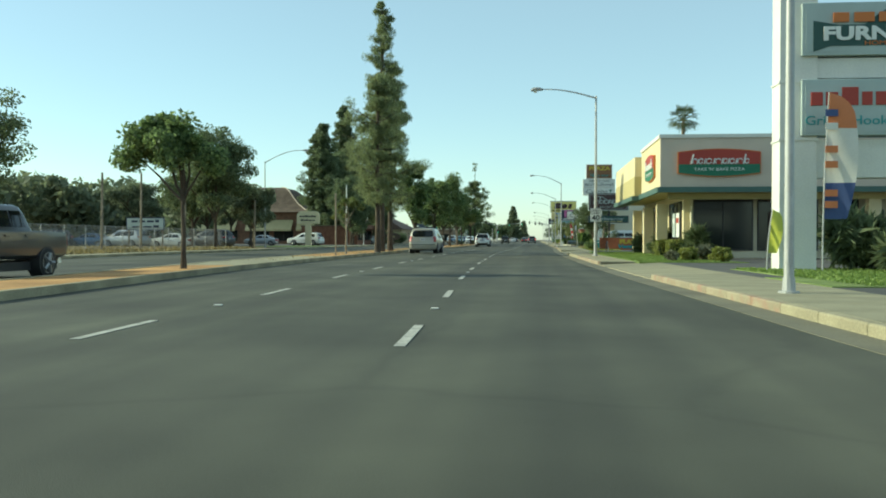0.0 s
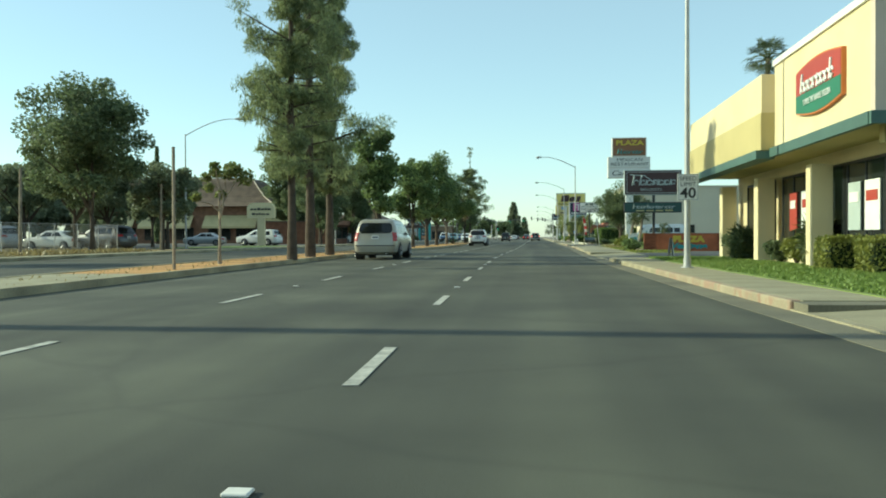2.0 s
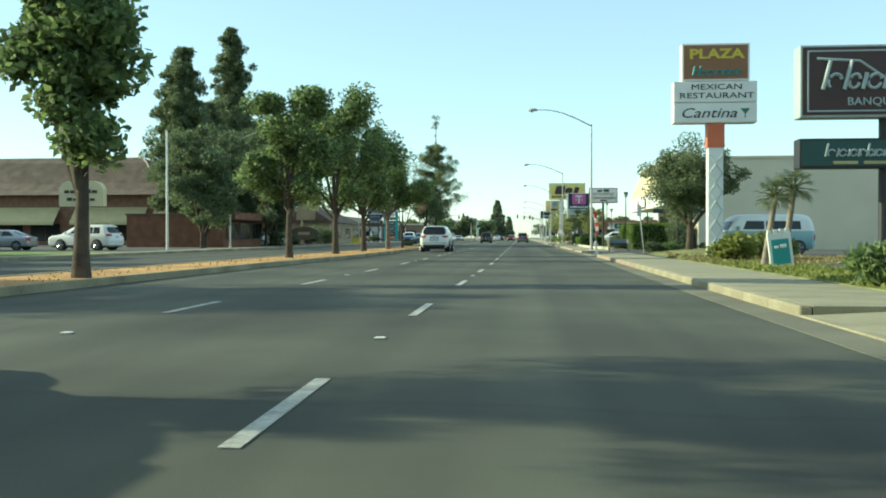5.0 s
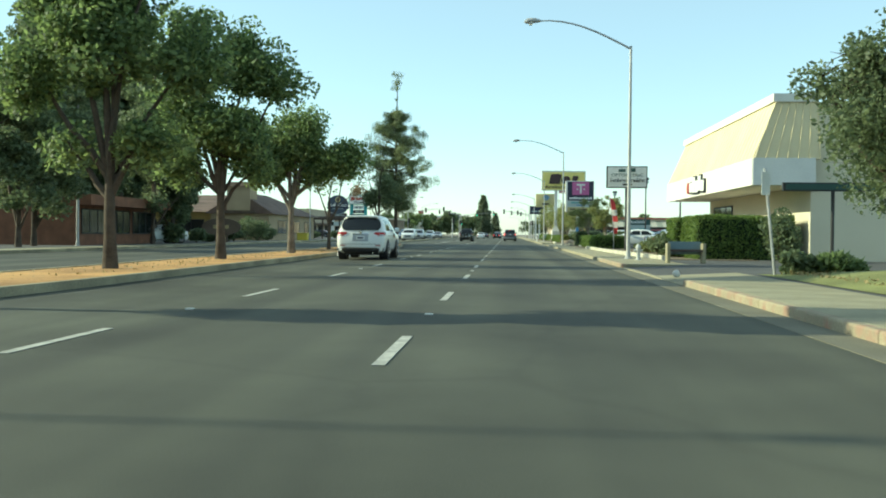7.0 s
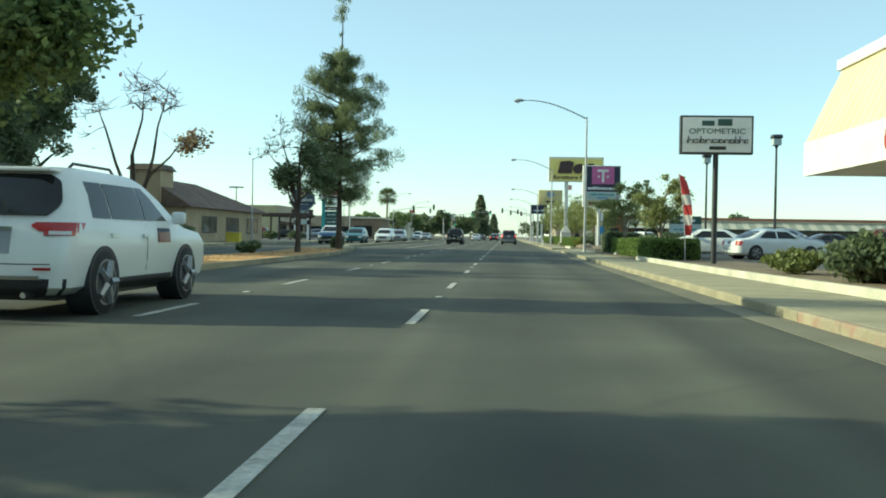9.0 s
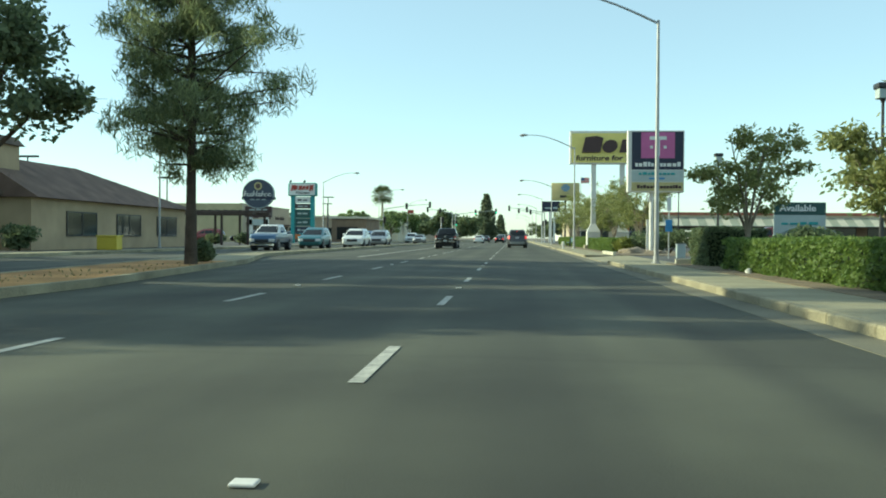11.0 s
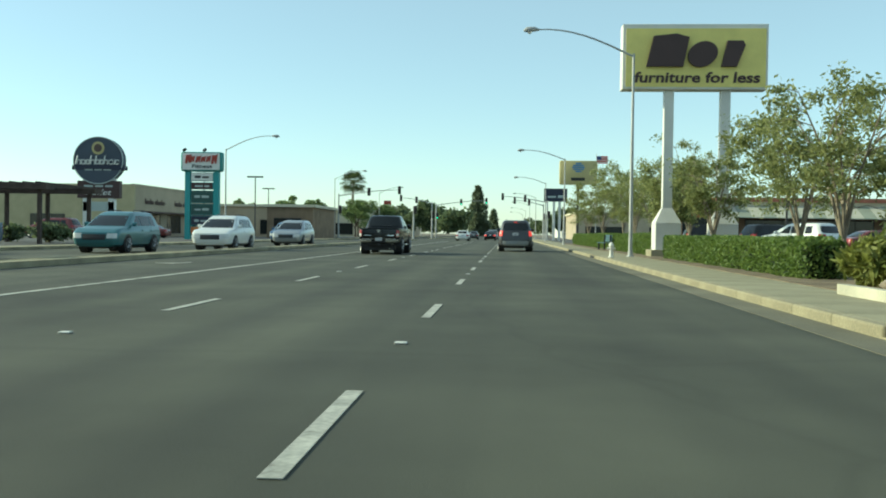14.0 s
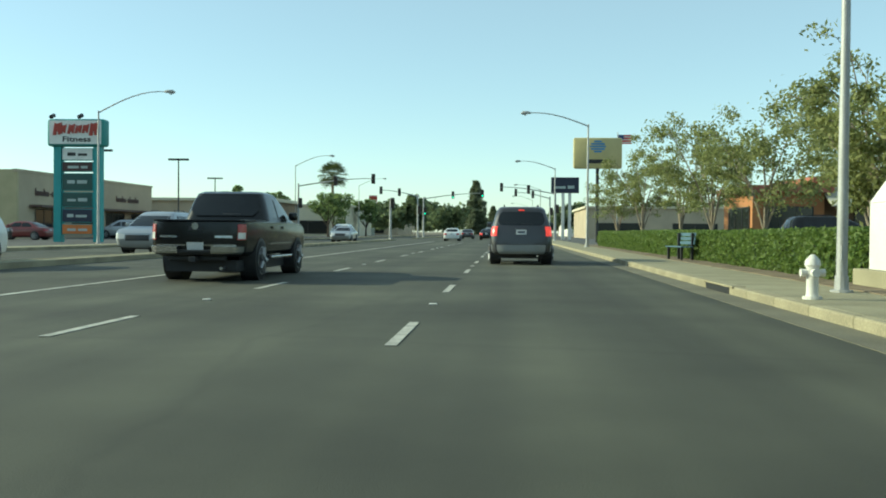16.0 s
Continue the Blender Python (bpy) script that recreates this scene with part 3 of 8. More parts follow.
part("wall", B(-36, -6.6, 2.0, 2.3, 0, 3.2), OCHRE, hip, "ochre stucco front wall")
part("back_wall", B(-36, -6.6, 19.7, 20, 0, 3.2), STUCCO, hip)
part("end_wall", B(-36, -35.7, 2.3, 19.7, 0, 3.2), STUCCO, hip)
part("roof", roof_bm(((-37, 1, 3.15), (-4.5, 1, 3.15), (-4.5, 21, 3.15), (-37, 21, 3.15), (-29, 11, 5.4), (-4.5, 11, 5.4)),
                     ((0, 1, 5, 4), (2, 3, 4, 5), (3, 0, 4), (1, 2, 5), (3, 2, 1, 0))), REDTILE, hip, "brown tiled hip roof")
gab = part("gable_wall", roof_bm(((-6.6, 0, 0), (0, 0, 0), (0, 0, 3.2), (-3.3, 0, 5.25), (-6.6, 0, 3.2), (-6.6, 0.3, 0), (0, 0.3, 0), (0, 0.3, 3.2), (-3.3, 0.3, 5.25), (-6.6, 0.3, 3.2)),
                            ((0, 1, 2, 3, 4), (9, 8, 7, 6, 5), (1, 6, 7, 2), (2, 7, 8, 3), (3, 8, 9, 4), (4, 9, 5, 0), (0, 5, 6, 1))), STUCCO, hip, "tan stucco gable wall")
for k, tall in enumerate((0.5, 0.3, 0.42, 0.3, 0.46)):
    part("letter_shape", B(-2.9 + 0.36 * k, -2.66 + 0.36 * k, -0.06, 0.0, 3.7, 3.7 + tall, bevel=0.02), DARK_STEEL, gab)
part("side_wall", B(-0.3, 0, 0.3, 24, 0, 2.95), STUCCO, hip)
part("rear_wall", B(-6.6, -0.3, 23.7, 24, 0, 2.95), STUCCO, hip)
part("inner_wall", B(-6.6, -6.3, 20, 23.7, 0, 2.95), STUCCO, hip)
part("wing_roof", roof_bm(((0.6, -0.35, 2.95), (0.6, 25, 2.95), (-7.2, 25, 2.95), (-7.2, -0.35, 2.95), (-3.3, -0.35, 5.4), (-3.3, 12, 5.4)),
                          ((0, 1, 5, 4), (1, 2, 5), (2, 3, 4, 5), (3, 0, 4), (3, 2, 1, 0))), REDTILE, hip, "brown tiled wing roof")
tw = part("tower", B(-4.6, -2.0, -0.6, 2.4, 3.3, 6.0), STUCCO, hip, "square stucco tower")
part("cap", roof_bm(((-4.85, -0.85, 5.95), (-1.75, -0.85, 5.95), (-1.75, 2.65, 5.95), (-4.85, 2.65, 5.95), (-4.5, -0.45, 6.45), (-2.1, -0.45, 6.45), (-2.1, 2.25, 6.45), (-4.5, 2.25, 6.45)),
                    ((0, 1, 5, 4), (1, 2, 6, 5), (2, 3, 7, 6), (3, 0, 4, 7), (4, 5, 6, 7), (3, 2, 1, 0))), BROWNROOF, tw)
part("beam", B(-5.2, -1.4, -0.5, 0.0, 3.0, 3.3), BROWNROOF, hip, "dark timber lintel under the tower")
for a in (-33, -27.5, -22, -16.5, -11):
    window_unit(hip, a, a + 3, 1.96, 0.7, 2.3, 2)
for a in (4, 11, 18):
    window_unit(hip, a, a + 4, 0.04, 0.8, 2.3, 2, face="x")

perg = thing("pergola", "dark timber pergola beside the restaurant", "pergola", -32.5, 221, 0.115)
WOODD = mat("dark_timber", (0.07, 0.05, 0.04), 0.85, var=0.3, scale=2, fine=30)
for i in range(4):
    for j in (0, 6):
        part("post", B(i * 2.6, i * 2.6 + 0.2, j, j + 0.2, 0, 3.0), WOODD, perg)
part("beam", B(-0.5, 8.5, -0.4, 0.6, 3.0, 3.3), WOODD, perg)
part("beam", B(-0.5, 8.5, 5.6, 6.6, 3.0, 3.3), WOODD, perg)
for i in range(12):
    part("slat", B(-0.4 + i * 0.75, -0.3 + i * 0.75, -0.3, 6.5, 3.3, 3.42), WOODD, perg)

# beige shops
TAN = mat("tan_stucco_shops", (0.46, 0.38, 0.27), 0.9, var=0.12, scale=0.3)
beige = thing("beige_shops", "long beige stucco shop building with dark windows", "shops", -40.6, 273, 0.115)
part("wall", B(-34, 0, 0, 0.3, 0, 5.9), mat("olive_stucco", (0.46, 0.4, 0.24), 0.9, var=0.1), beige, "sunlit buff front wall")
part("side_wall", B(-0.3, 0, 0.3, 30, 0, 5.8), TAN, beige)
part("roof", B(-34, -0.3, 0.3, 30, 5.2, 5.3), GREYWALL, beige)
part("back_wall", B(-34, -0.3, 30, 30.3, 0, 5.8), TAN, beige)
part("end_wall", B(-34, -33.7, 0.3, 30, 0, 5.8), TAN, beige)
part("parapet", B(-0.35, 0.06, -0.06, 30.1, 5.7, 5.95), TAN, beige)
for a in (3, 10, 17.5, 24):
    window_unit(beige, a, a + 4.6, 0.04, 0.4, 2.6, 3, face="x")
for a in (-30, -20, -12):
    window_unit(beige, a, a + 4, -0.04, 0.4, 2.5, 2)
SIGNBROWN = plain("sign_brown", (0.1, 0.06, 0.05))
for a, w in ((3, 6.5), (12.5, 4), (20, 6)):
    sg = part("shop_sign", B(0.01, 0.05, a, a + w, 3.95, 4.05), SIGNBROWN, beige, "dark raised shop lettering")
    for k in range(int(w / 0.5)):
        if k % 7 == 5:
            continue
        y0, top = a + k * 0.5, 4.42 if k % 7 in (0, 3) else 4.2
        part("letter_shape", B(0.03, 0.12, y0, y0 + 0.11, 3.78, top, bevel=0.02), SIGNBROWN, sg)
        part("letter_shape", B(0.03, 0.12, y0 + 0.11, y0 + 0.38, 3.78 if k % 2 else 4.1, 3.88 if k % 2 else 4.2, bevel=0.02), SIGNBROWN, sg)
        part("letter_shape", B(0.03, 0.12, y0 + 0.27, y0 + 0.38, 3.88 if k % 2 else 3.78, 4.2 if k % 2 else 4.1, bevel=0.02), SIGNBROWN, sg)
part("canopy", B(0.0, 1.2, 2, 29, 2.75, 2.95), SIGNBROWN, beige, "thin dark canopy over the windows")


def low_block(name, label, x0, x1, y0, y1, h, material, roof=None, n=3):
    b = thing(name, label, "shops", x0, y0, 0.1)
    w, d = x1 - x0, y1 - y0
    part("wall", B(0, w, 0, d, 0, h), material, b)
    part("roof", B(-0.4, w + 0.4, -0.4, d + 0.4, h, h + 0.35), roof or GREYWALL, b)
    for i in range(n):
        window_unit(b, w * (i + 0.15) / n, w * (i + 0.75) / n, -0.04, 0.4, min(2.6, h - 0.6), 2)
    return b


low_block("low_shops", "low tan stucco shops with flat roof", -54, -30, 312, 330, 4.6, TAN)
low_block("low_shops", "low brown brick shops with flat roof", -30, -24, 290, 306, 4.0, mat("brown_shop", (0.24, 0.17, 0.11), 0.9, var=0.2), n=1)
low_block("low_shops", "low pale shops beyond the crossing", -60, -26, 350, 380, 5.0, GREYWALL)
low_block("low_shops", "low pale shops beyond the crossing", 14, 50, 350, 380, 5.0, TAN)
low_block("low_shops", "low white shops far along the street", 16, 60, 430, 470, 6.0, WHITE)
low_block("low_shops", "low brown shops far along the street", -70, -28, 440, 480, 5.5, TAN)

# ---- trees and hedges ----
def trunk_bm(h, r, rng, lean=0.0, fork=None):
    pts, rad = [], []
    for i in range(7):
        t = i / 6
        pts.append((lean * t * t * h + rng.normal() * 0.03 * t, rng.normal() * 0.05 * t, h * t))
        rad.append(r * (1.25 if i == 0 else 1 - 0.55 * t))
    return tube(bmesh.new(), pts, rad, 8)


def broad_tree(name, label, x, y, h, r, bare, leaf, seed, z=0.13, clumps=26, per=190, size=0.2, squash=1.0, bark=BARK, gap=0.75, rt=0.16, group="street trees", fine=0.62, dense=1.9, lobed=None, lean=None, leafy=None):
    """A broad-leaved tree: trunk, limbs that reach into the clumps, and a crown with gaps."""
    rng = np.random.default_rng(seed)
    t = thing(name, label, "tree", x, y, z, group=group)
    part("trunk", trunk_bm(bare + 0.35 * (h - bare), rt, rng, rng.normal() * 0.02 if lean is None else lean), bark, t, smooth=60)
    ch = (h - bare) / 2
    centre = np.array((0, 0, bare + ch))
    cl = rng.normal(size=(clumps, 3))
    cl = cl / np.linalg.norm(cl, axis=1)[:, None] * (0.35 + 0.6 * rng.random((clumps, 1)))
    lobes = rng.normal(size=(5, 3))
    lobes /= np.linalg.norm(lobes, axis=1)[:, None]
    cl *= (0.84 + 0.24 * np.max(cl @ lobes.T, axis=1) ** 2)[:, None]          # a few boughs reach further than the rest
    if lobed:                                     # the crown's boughs: (x, y, z, radius, half height)
        w = np.array([b[3] ** 2 * b[4] for b in lobed]) ** 0.7
        pick = rng.choice(len(lobed), clumps, p=w / w.sum())
        arms = np.array(lobed)[pick]
        cl = cl * arms[:, [3, 3, 4]] + arms[:, :3]
    else:
        cl = cl * np.array((r, r, ch)) * 0.95 + centre
    far = np.argsort(-np.linalg.norm(cl - centre, axis=1))
    heads = [np.array(q[:3]) for q in lobed] if lobed else [cl[k] for k in far[:5]]
    boughs = []
    for c in heads:
        base = np.array((0, 0, bare * (0.8 + 0.3 * rng.random())))
        knee = base * 0.6 + c * 0.4 + np.array((rng.normal() * 0.12, rng.normal() * 0.12, 0.1 * (c[2] - base[2])))
        end = c + np.array((0, 0, 0.25 * rng.random()))
        part("limb", tube(bmesh.new(), (base, (base + knee) / 2 + rng.normal(size=3) * 0.05, knee, (knee + end) / 2 + rng.normal(size=3) * 0.08, end), [rt * f for f in (0.55, 0.48, 0.38, 0.25, 0.1)], 6), bark, t, smooth=60)
        boughs += [(knee * (1 - f) + end * f, rt * (0.36 - 0.26 * f)) for f in (0.0, 0.35, 0.7, 1.0)]
    spray = bmesh.new()
    for c in cl:
        near = min(boughs, key=lambda q: np.linalg.norm(q[0] - c) + 0.4 * max(0.0, q[0][2] - c[2]))
        mid = (near[0] + c) / 2 + np.array((rng.normal() * 0.1, rng.normal() * 0.1, 0.12 * rng.random()))
        tube(spray, (near[0], mid, c), [near[1] * 0.8, near[1] * 0.5, 0.008], 4)
        for _ in range(3):
            tip = c + rng.normal(size=3) * np.array((0.3, 0.3, 0.2)) * min(1.0, r / 2.5) + np.array((0, 0, 0.08))
            tube(spray, (mid * 0.4 + c * 0.6, (c + tip) / 2, tip), [near[1] * 0.35 + 0.004, 0.008, 0.004], 3)
    tagged(part("branch_spray", spray, bark, t), kind="stuff")
    pts, sz = [], []
    for k, c in enumerate(cl):
        cr = min(r, 3.4) * (0.15 + 0.25 * rng.random() ** 1.3) * gap / 0.75
        m = int(dense * per * (0.35 + 0.65 * (cr / (0.3 * min(r, 3.4))) ** 1.5))
        if leafy is not None and pick[k] not in leafy:      # boughs that have shed nearly all their leaves
            m = int(m * 0.02)
        p = ball(rng, m) * cr * np.array((1, 1, 0.75 * squash)) + c
        pts.append(p)
        sz.append(size * fine * (0.6 + 0.7 * rng.random(m)))
    me = cards(np.concatenate(pts), np.concatenate(sz), rng, 0.2)
    me.materials.append(leaf)
    part("crown", me, None, t)
    return t


def vase_tree(name, label, x, y, h, r, bare, leaf, seed, z=0.13, stems=5, twigs=7, per=78, size=0.066, group="ornamental trees"):
    """A small many-stemmed tree: stems spreading upwards from a short bole, airy tufts along bending twigs."""
    rng = np.random.default_rng(seed)
    t = thing(name, label, "tree", x, y, z, group=group)
    part("trunk", tube(bmesh.new(), ((0, 0, 0), (0.02, 0, bare * 0.3), (0.03, 0.02, bare * 0.62)), [0.12, 0.09, 0.085], 8), PALEBARK, t, smooth=60)
    foot = np.array((0.03, 0.02, bare * 0.58))
    pts, spray = [], bmesh.new()
    for k in range(stems):
        a = 6.283 * (k + rng.uniform(-0.25, 0.25)) / stems
        out = r * rng.uniform(0.5, 0.85)
        top = np.array((math.cos(a) * out, math.sin(a) * out, h * rng.uniform(0.72, 0.97)))
        mid = foot + (top - foot) * 0.45 + np.array((math.cos(a), math.sin(a), 0)) * -0.12 * r + rng.normal(size=3) * 0.06
        part("stem", tube(bmesh.new(), (foot, foot * 0.6 + mid * 0.4, mid, mid * 0.45 + top * 0.55, top), [0.055, 0.045, 0.036, 0.024, 0.008], 6), PALEBARK, t, smooth=60)
        for j in range(twigs):
            f = 0.25 + 0.75 * (j + rng.random()) / twigs
            q = mid + (top - mid) * max(0.0, (f - 0.45) / 0.55) if f > 0.45 else foot + (mid - foot) * (f / 0.45)
            b = a + rng.normal() * 0.9
            L = r * rng.uniform(0.3, 0.62)
            e = q + np.array((math.cos(b) * L, math.sin(b) * L, L * rng.uniform(-0.1, 0.75)))
            e[2] = min(max(e[2], bare), h)
            reach = math.hypot(e[0], e[1])
            if reach > r:
                e[:2] *= r / reach
            m2 = (q + e) / 2 + np.array((0, 0, 0.14 * L))
            tube(spray, (q, m2, e), [0.016, 0.01, 0.004], 4)
            for u in (0.55, 0.8, 1.0, 1.12):
                if rng.random() < 0.3:
                    continue
                c = (m2 + (e - m2) * (u - 0.5) * 2) + rng.normal(size=3) * 0.09 * r * 0.4
                n = int(per * rng.uniform(0.35, 1.0))
                pts.append(c + rng.normal(size=(n, 3)) * np.array((1, 1, 0.75)) * rng.uniform(0.1, 0.24) * (0.45 + 0.24 * r))
    tagged(part("branch_spray", spray, PALEBARK, t), kind="stuff")
    p = np.concatenate(pts)
    me = cards(p, size * (0.55 + 0.7 * rng.random(len(p))), rng, 0.1, 1.25)
    me.materials.append(leaf)
    part("crown", me, None, t)
    return t


def pine(name, label, x, y, h, r, bare, leaf, seed, z=0.13, tiers=30, taper=0.7, per=120, size=0.16, ragged=0.45, rt=0.25, needle=5.0, droop=0.5, arms=4, tip=0.0, spread=0.3, group="pines"):
    """A conifer: upright trunk with boughs, each ending in tufts of needles with gaps between."""
    rng = np.random.default_rng(seed)
    t = thing(name, label, "tree", x, y, z, group=group)
    part("trunk", trunk_bm(h * 0.97, rt, rng), BARK, t, smooth=60)
    pts, lb = [], bmesh.new()
    for i in range(tiers):
        f = i / (tiers - 1)
        zz = bare + (h - bare) * f
        reach = r * ((1 - f) ** taper * 0.9 + 0.1) * (1.12 - ragged * rng.random())
        if f < 0.15:
            reach *= 0.7
        for k in range(arms):
            a = rng.random() * 6.283
            d = np.array((math.cos(a), math.sin(a), 0.0))
            L = reach * (0.45 + 0.65 * rng.random())
            up = rng.uniform(0.0, 0.5)
            tube(lb, (np.array((0, 0, zz)), np.array((0, 0, zz + up * L)) + d * L), [0.045, 0.012], 4)
            for u0 in (1.0, 0.82, 0.62, 0.4):
                if rng.random() < 0.22:
                    continue
                n = int(per * (0.35 + 0.65 * L / r) * (0.55 + 0.6 * rng.random()))
                c = np.array((0, 0, zz + up * L * u0 - 0.12)) + d * (u0 * L) + rng.normal(size=3) * 0.12 * L
                pts.append(c + ball(rng, n) * np.array((1, 1, 0.75)) * spread * (0.6 + 0.8 * L / r) * (0.7 + 0.6 * rng.random()))
    if tip:
        tube(lb, ((0, 0, h * 0.9), (0.05, 0, h + tip * 0.5), (-0.04, 0.05, h + tip)), [rt * 0.4, rt * 0.2, 0.012], 5)
    for k in range(int(tip * 5)):                # a bare leader with a tuft at its end
        f = rng.random() ** 0.35
        pts.append(np.array((rng.normal() * 0.24 * f, rng.normal() * 0.24 * f, h + tip * f)) + ball(rng, 30) * (0.1 + 0.2 * f))
    tagged(part("bough_framework", lb, BARK, t), kind="stuff")
    p = np.concatenate(pts)
    me = cards(p, size * (0.6 + 0.7 * rng.random(len(p))), rng, 0.0, needle * 0.6, droop)
    me.materials.append(leaf)
    part("crown", me, None, t)
    return t


def palm(name, label, x, y, h, r, seed, z=0.13, fronds=34, rt=0.2, group="palms"):
    """A fan palm: ringed trunk and long-stalked fans of narrow leaflets, the lower ones hanging dry."""
    rng = np.random.default_rng(seed)
    t = thing(name, label, "palm tree", x, y, z, group=group)
    part("trunk", tube(bmesh.new(), [(0.02 * i, 0, h * i / 16) for i in range(17)], [rt * (1.3 if i == 0 else (1 - 0.3 * i / 16) * (1.05 if i % 2 else 1.0)) for i in range(17)], 9), PALEBARK, t, smooth=60)
    quads, stalks = [], bmesh.new()
    for k in range(fronds):
        az = 2.399 * k
        el = 1.35 - 2.1 * (k / fronds) ** 0.8 + rng.normal() * 0.1
        d = np.array((math.cos(az) * math.cos(el), math.sin(az) * math.cos(el), math.sin(el)))
        side = np.array((-math.sin(az), math.cos(az), 0.0))
        foot = np.array((0.3, 0, h))
        hub = foot + d * 0.5 * r
        tube(stalks, (foot, hub), [0.03, 0.015], 4)
        up = np.cross(d, side)
        for a in np.linspace(-1.35, 1.35, 15):
            v = d * math.cos(a) + side * math.sin(a)
            L = 0.6 * r * (0.8 + 0.2 * math.cos(a)) * rng.uniform(0.85, 1.1)
            tip = hub + v * L + np.array((0, 0, -0.28 * L * rng.uniform(0.4, 1.3)))
            mid = hub + v * L * 0.6
            w = np.cross(v, up) * 0.022 * r
            quads += [hub, mid + w, tip, mid - w]
    p = np.array(quads)
    me = bpy.data.meshes.new("fronds")
    me.from_pydata([tuple(v) for v in p], [], [tuple(range(i, i + 4)) for i in range(0, len(p), 4)])
    me.materials.append(LEAF_PALM)
    part("crown", me, None, t)
    tagged(part("frond_stalk_spray", stalks, LEAF_PALM, t), kind="stuff")
    return t


def bush(name, label, x, y, r, h, leaf, seed, z=0.13, n=1500, size=0.09, droop=None, aspect=1.0, group="shrubs"):
    rng = np.random.default_rng(seed)
    t = thing(name, label, "shrub", x, y, z, group=group)
    st = bmesh.new()
    for k in range(6):
        a = k * 1.05
        tube(st, ((0, 0, 0), (0.5 * r * math.cos(a), 0.5 * r * math.sin(a), h * 0.6)), [0.03, 0.01], 4)
    tagged(part("stem_spray", st, BARK, t), kind="stuff")
    cl = ball(rng, 9) * np.array((r, r, h / 2)) * 0.6 + np.array((0, 0, h * 0.5))
    p = np.concatenate([ball(rng, n // 9) * np.array((r, r, h / 2)) * 0.55 + c for c in cl])
    p[:, 2] = np.abs(p[:, 2])
    me = cards(p, size * (0.6 + 0.8 * rng.random(len(p))), rng, 0.0, aspect, droop)
    me.materials.append(leaf)
    part("foliage", me, None, t)
    return t


def hedge(name, label, x0, x1, y0, y1, h, seed, z=0.13, leaf=None, dens=520, size=0.052, rag=0.07):
    """A clipped hedge: a dense core, coloured dark for the shade inside, under a skin of leaves."""
    rng = np.random.default_rng(seed)
    t = thing(name, label, "hedge", (x0 + x1) / 2, (y0 + y1) / 2, z, group="hedges")
    w, d = (x1 - x0) / 2, (y1 - y0) / 2
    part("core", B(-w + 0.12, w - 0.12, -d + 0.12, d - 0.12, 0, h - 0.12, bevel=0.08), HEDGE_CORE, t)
    area = np.array((2 * w * 2 * d, 2 * w * h, 2 * w * h, 2 * d * h, 2 * d * h))
    out = []
    for i, a in enumerate(area):
        n = int(a * dens)
        u, v = rng.random(n), rng.random(n)
        o = -np.abs(rng.normal(size=n)) * rag + 0.03
        o += 0.06 * np.sin(u * d * 5 + i) * np.cos(v * 6)
        if i == 0:
            p = np.stack([(2 * u - 1) * w, (2 * v - 1) * d, h + o], 1)
        elif i < 3:
            s = 1 if i == 1 else -1
            p = np.stack([(2 * u - 1) * w, s * (d + o), v * h], 1)
        else:
            s = 1 if i == 3 else -1
            p = np.stack([s * (w + o), (2 * u - 1) * d, v * h], 1)
        out.append(p)
    p = np.concatenate(out)
    me = cards(p, size * (0.6 + 0.8 * rng.random(len(p))), rng)
    me.materials.append(leaf or LEAF_HEDGE)
    part("foliage", me, None, t)
    return t


# near-black green: the shade between the inner leaves is put into the colour
HEDGE_CORE = mat("shaded_hedge_core", (0.02, 0.035, 0.012), 0.95, var=0.4, scale=4, fine=30, bump=0.8)

# the median's trees
MX = -8.6
broad_tree("street_tree", "small umbrella-crowned street tree with leaning trunk on the median", -7.7, 17.5, 4.7, 1.4, 2.2, LEAF, 1, clumps=46, per=150, size=0.12, rt=0.085, gap=0.8, lean=-0.03, lobed=((-0.95, 0, 3.75, 0.65, 0.6), (0.35, 0, 3.55, 0.7, 0.55), (-0.35, 0.1, 4.1, 0.7, 0.4), (0.75, 0, 3.1, 0.4, 0.4), (-1.4, -0.2, 3.3, 0.4, 0.4), (-0.3, -0.5, 3.4, 0.6, 0.55)))
broad_tree("street_tree", "young thin staked tree on the median", MX, 45, 3.5, 1.1, 1.7, LEAF_DRY, 2, clumps=12, per=90, size=0.12, rt=0.06, bark=PALEBARK)
pine("pine_tree", "leaning bushy pine on the median", -7.65, 50.4, 11.2, 3.1, 3.3, LEAF_PINE, 3, tiers=20, per=215, size=0.029, needle=9.0, rt=0.17, spread=0.42, arms=4, ragged=0.6, taper=0.6)
pine("pine_tree", "tall ragged pine with thin sparse top on the median", -8.3, 55.9, 17.3, 3.4, 3.5, LEAF_PINE, 4, tiers=30, per=205, size=0.029, needle=9.0, rt=0.2, spread=0.42, arms=3, ragged=0.8, taper=0.7)
pine("pine_tree", "broad pine with airy crown on the median", -8.35, 60.0, 13.8, 3.0, 3.2, LEAF_PINE, 5, tiers=24, per=225, size=0.03, needle=9.0, rt=0.19, spread=0.44, arms=4, ragged=0.6, taper=0.55)
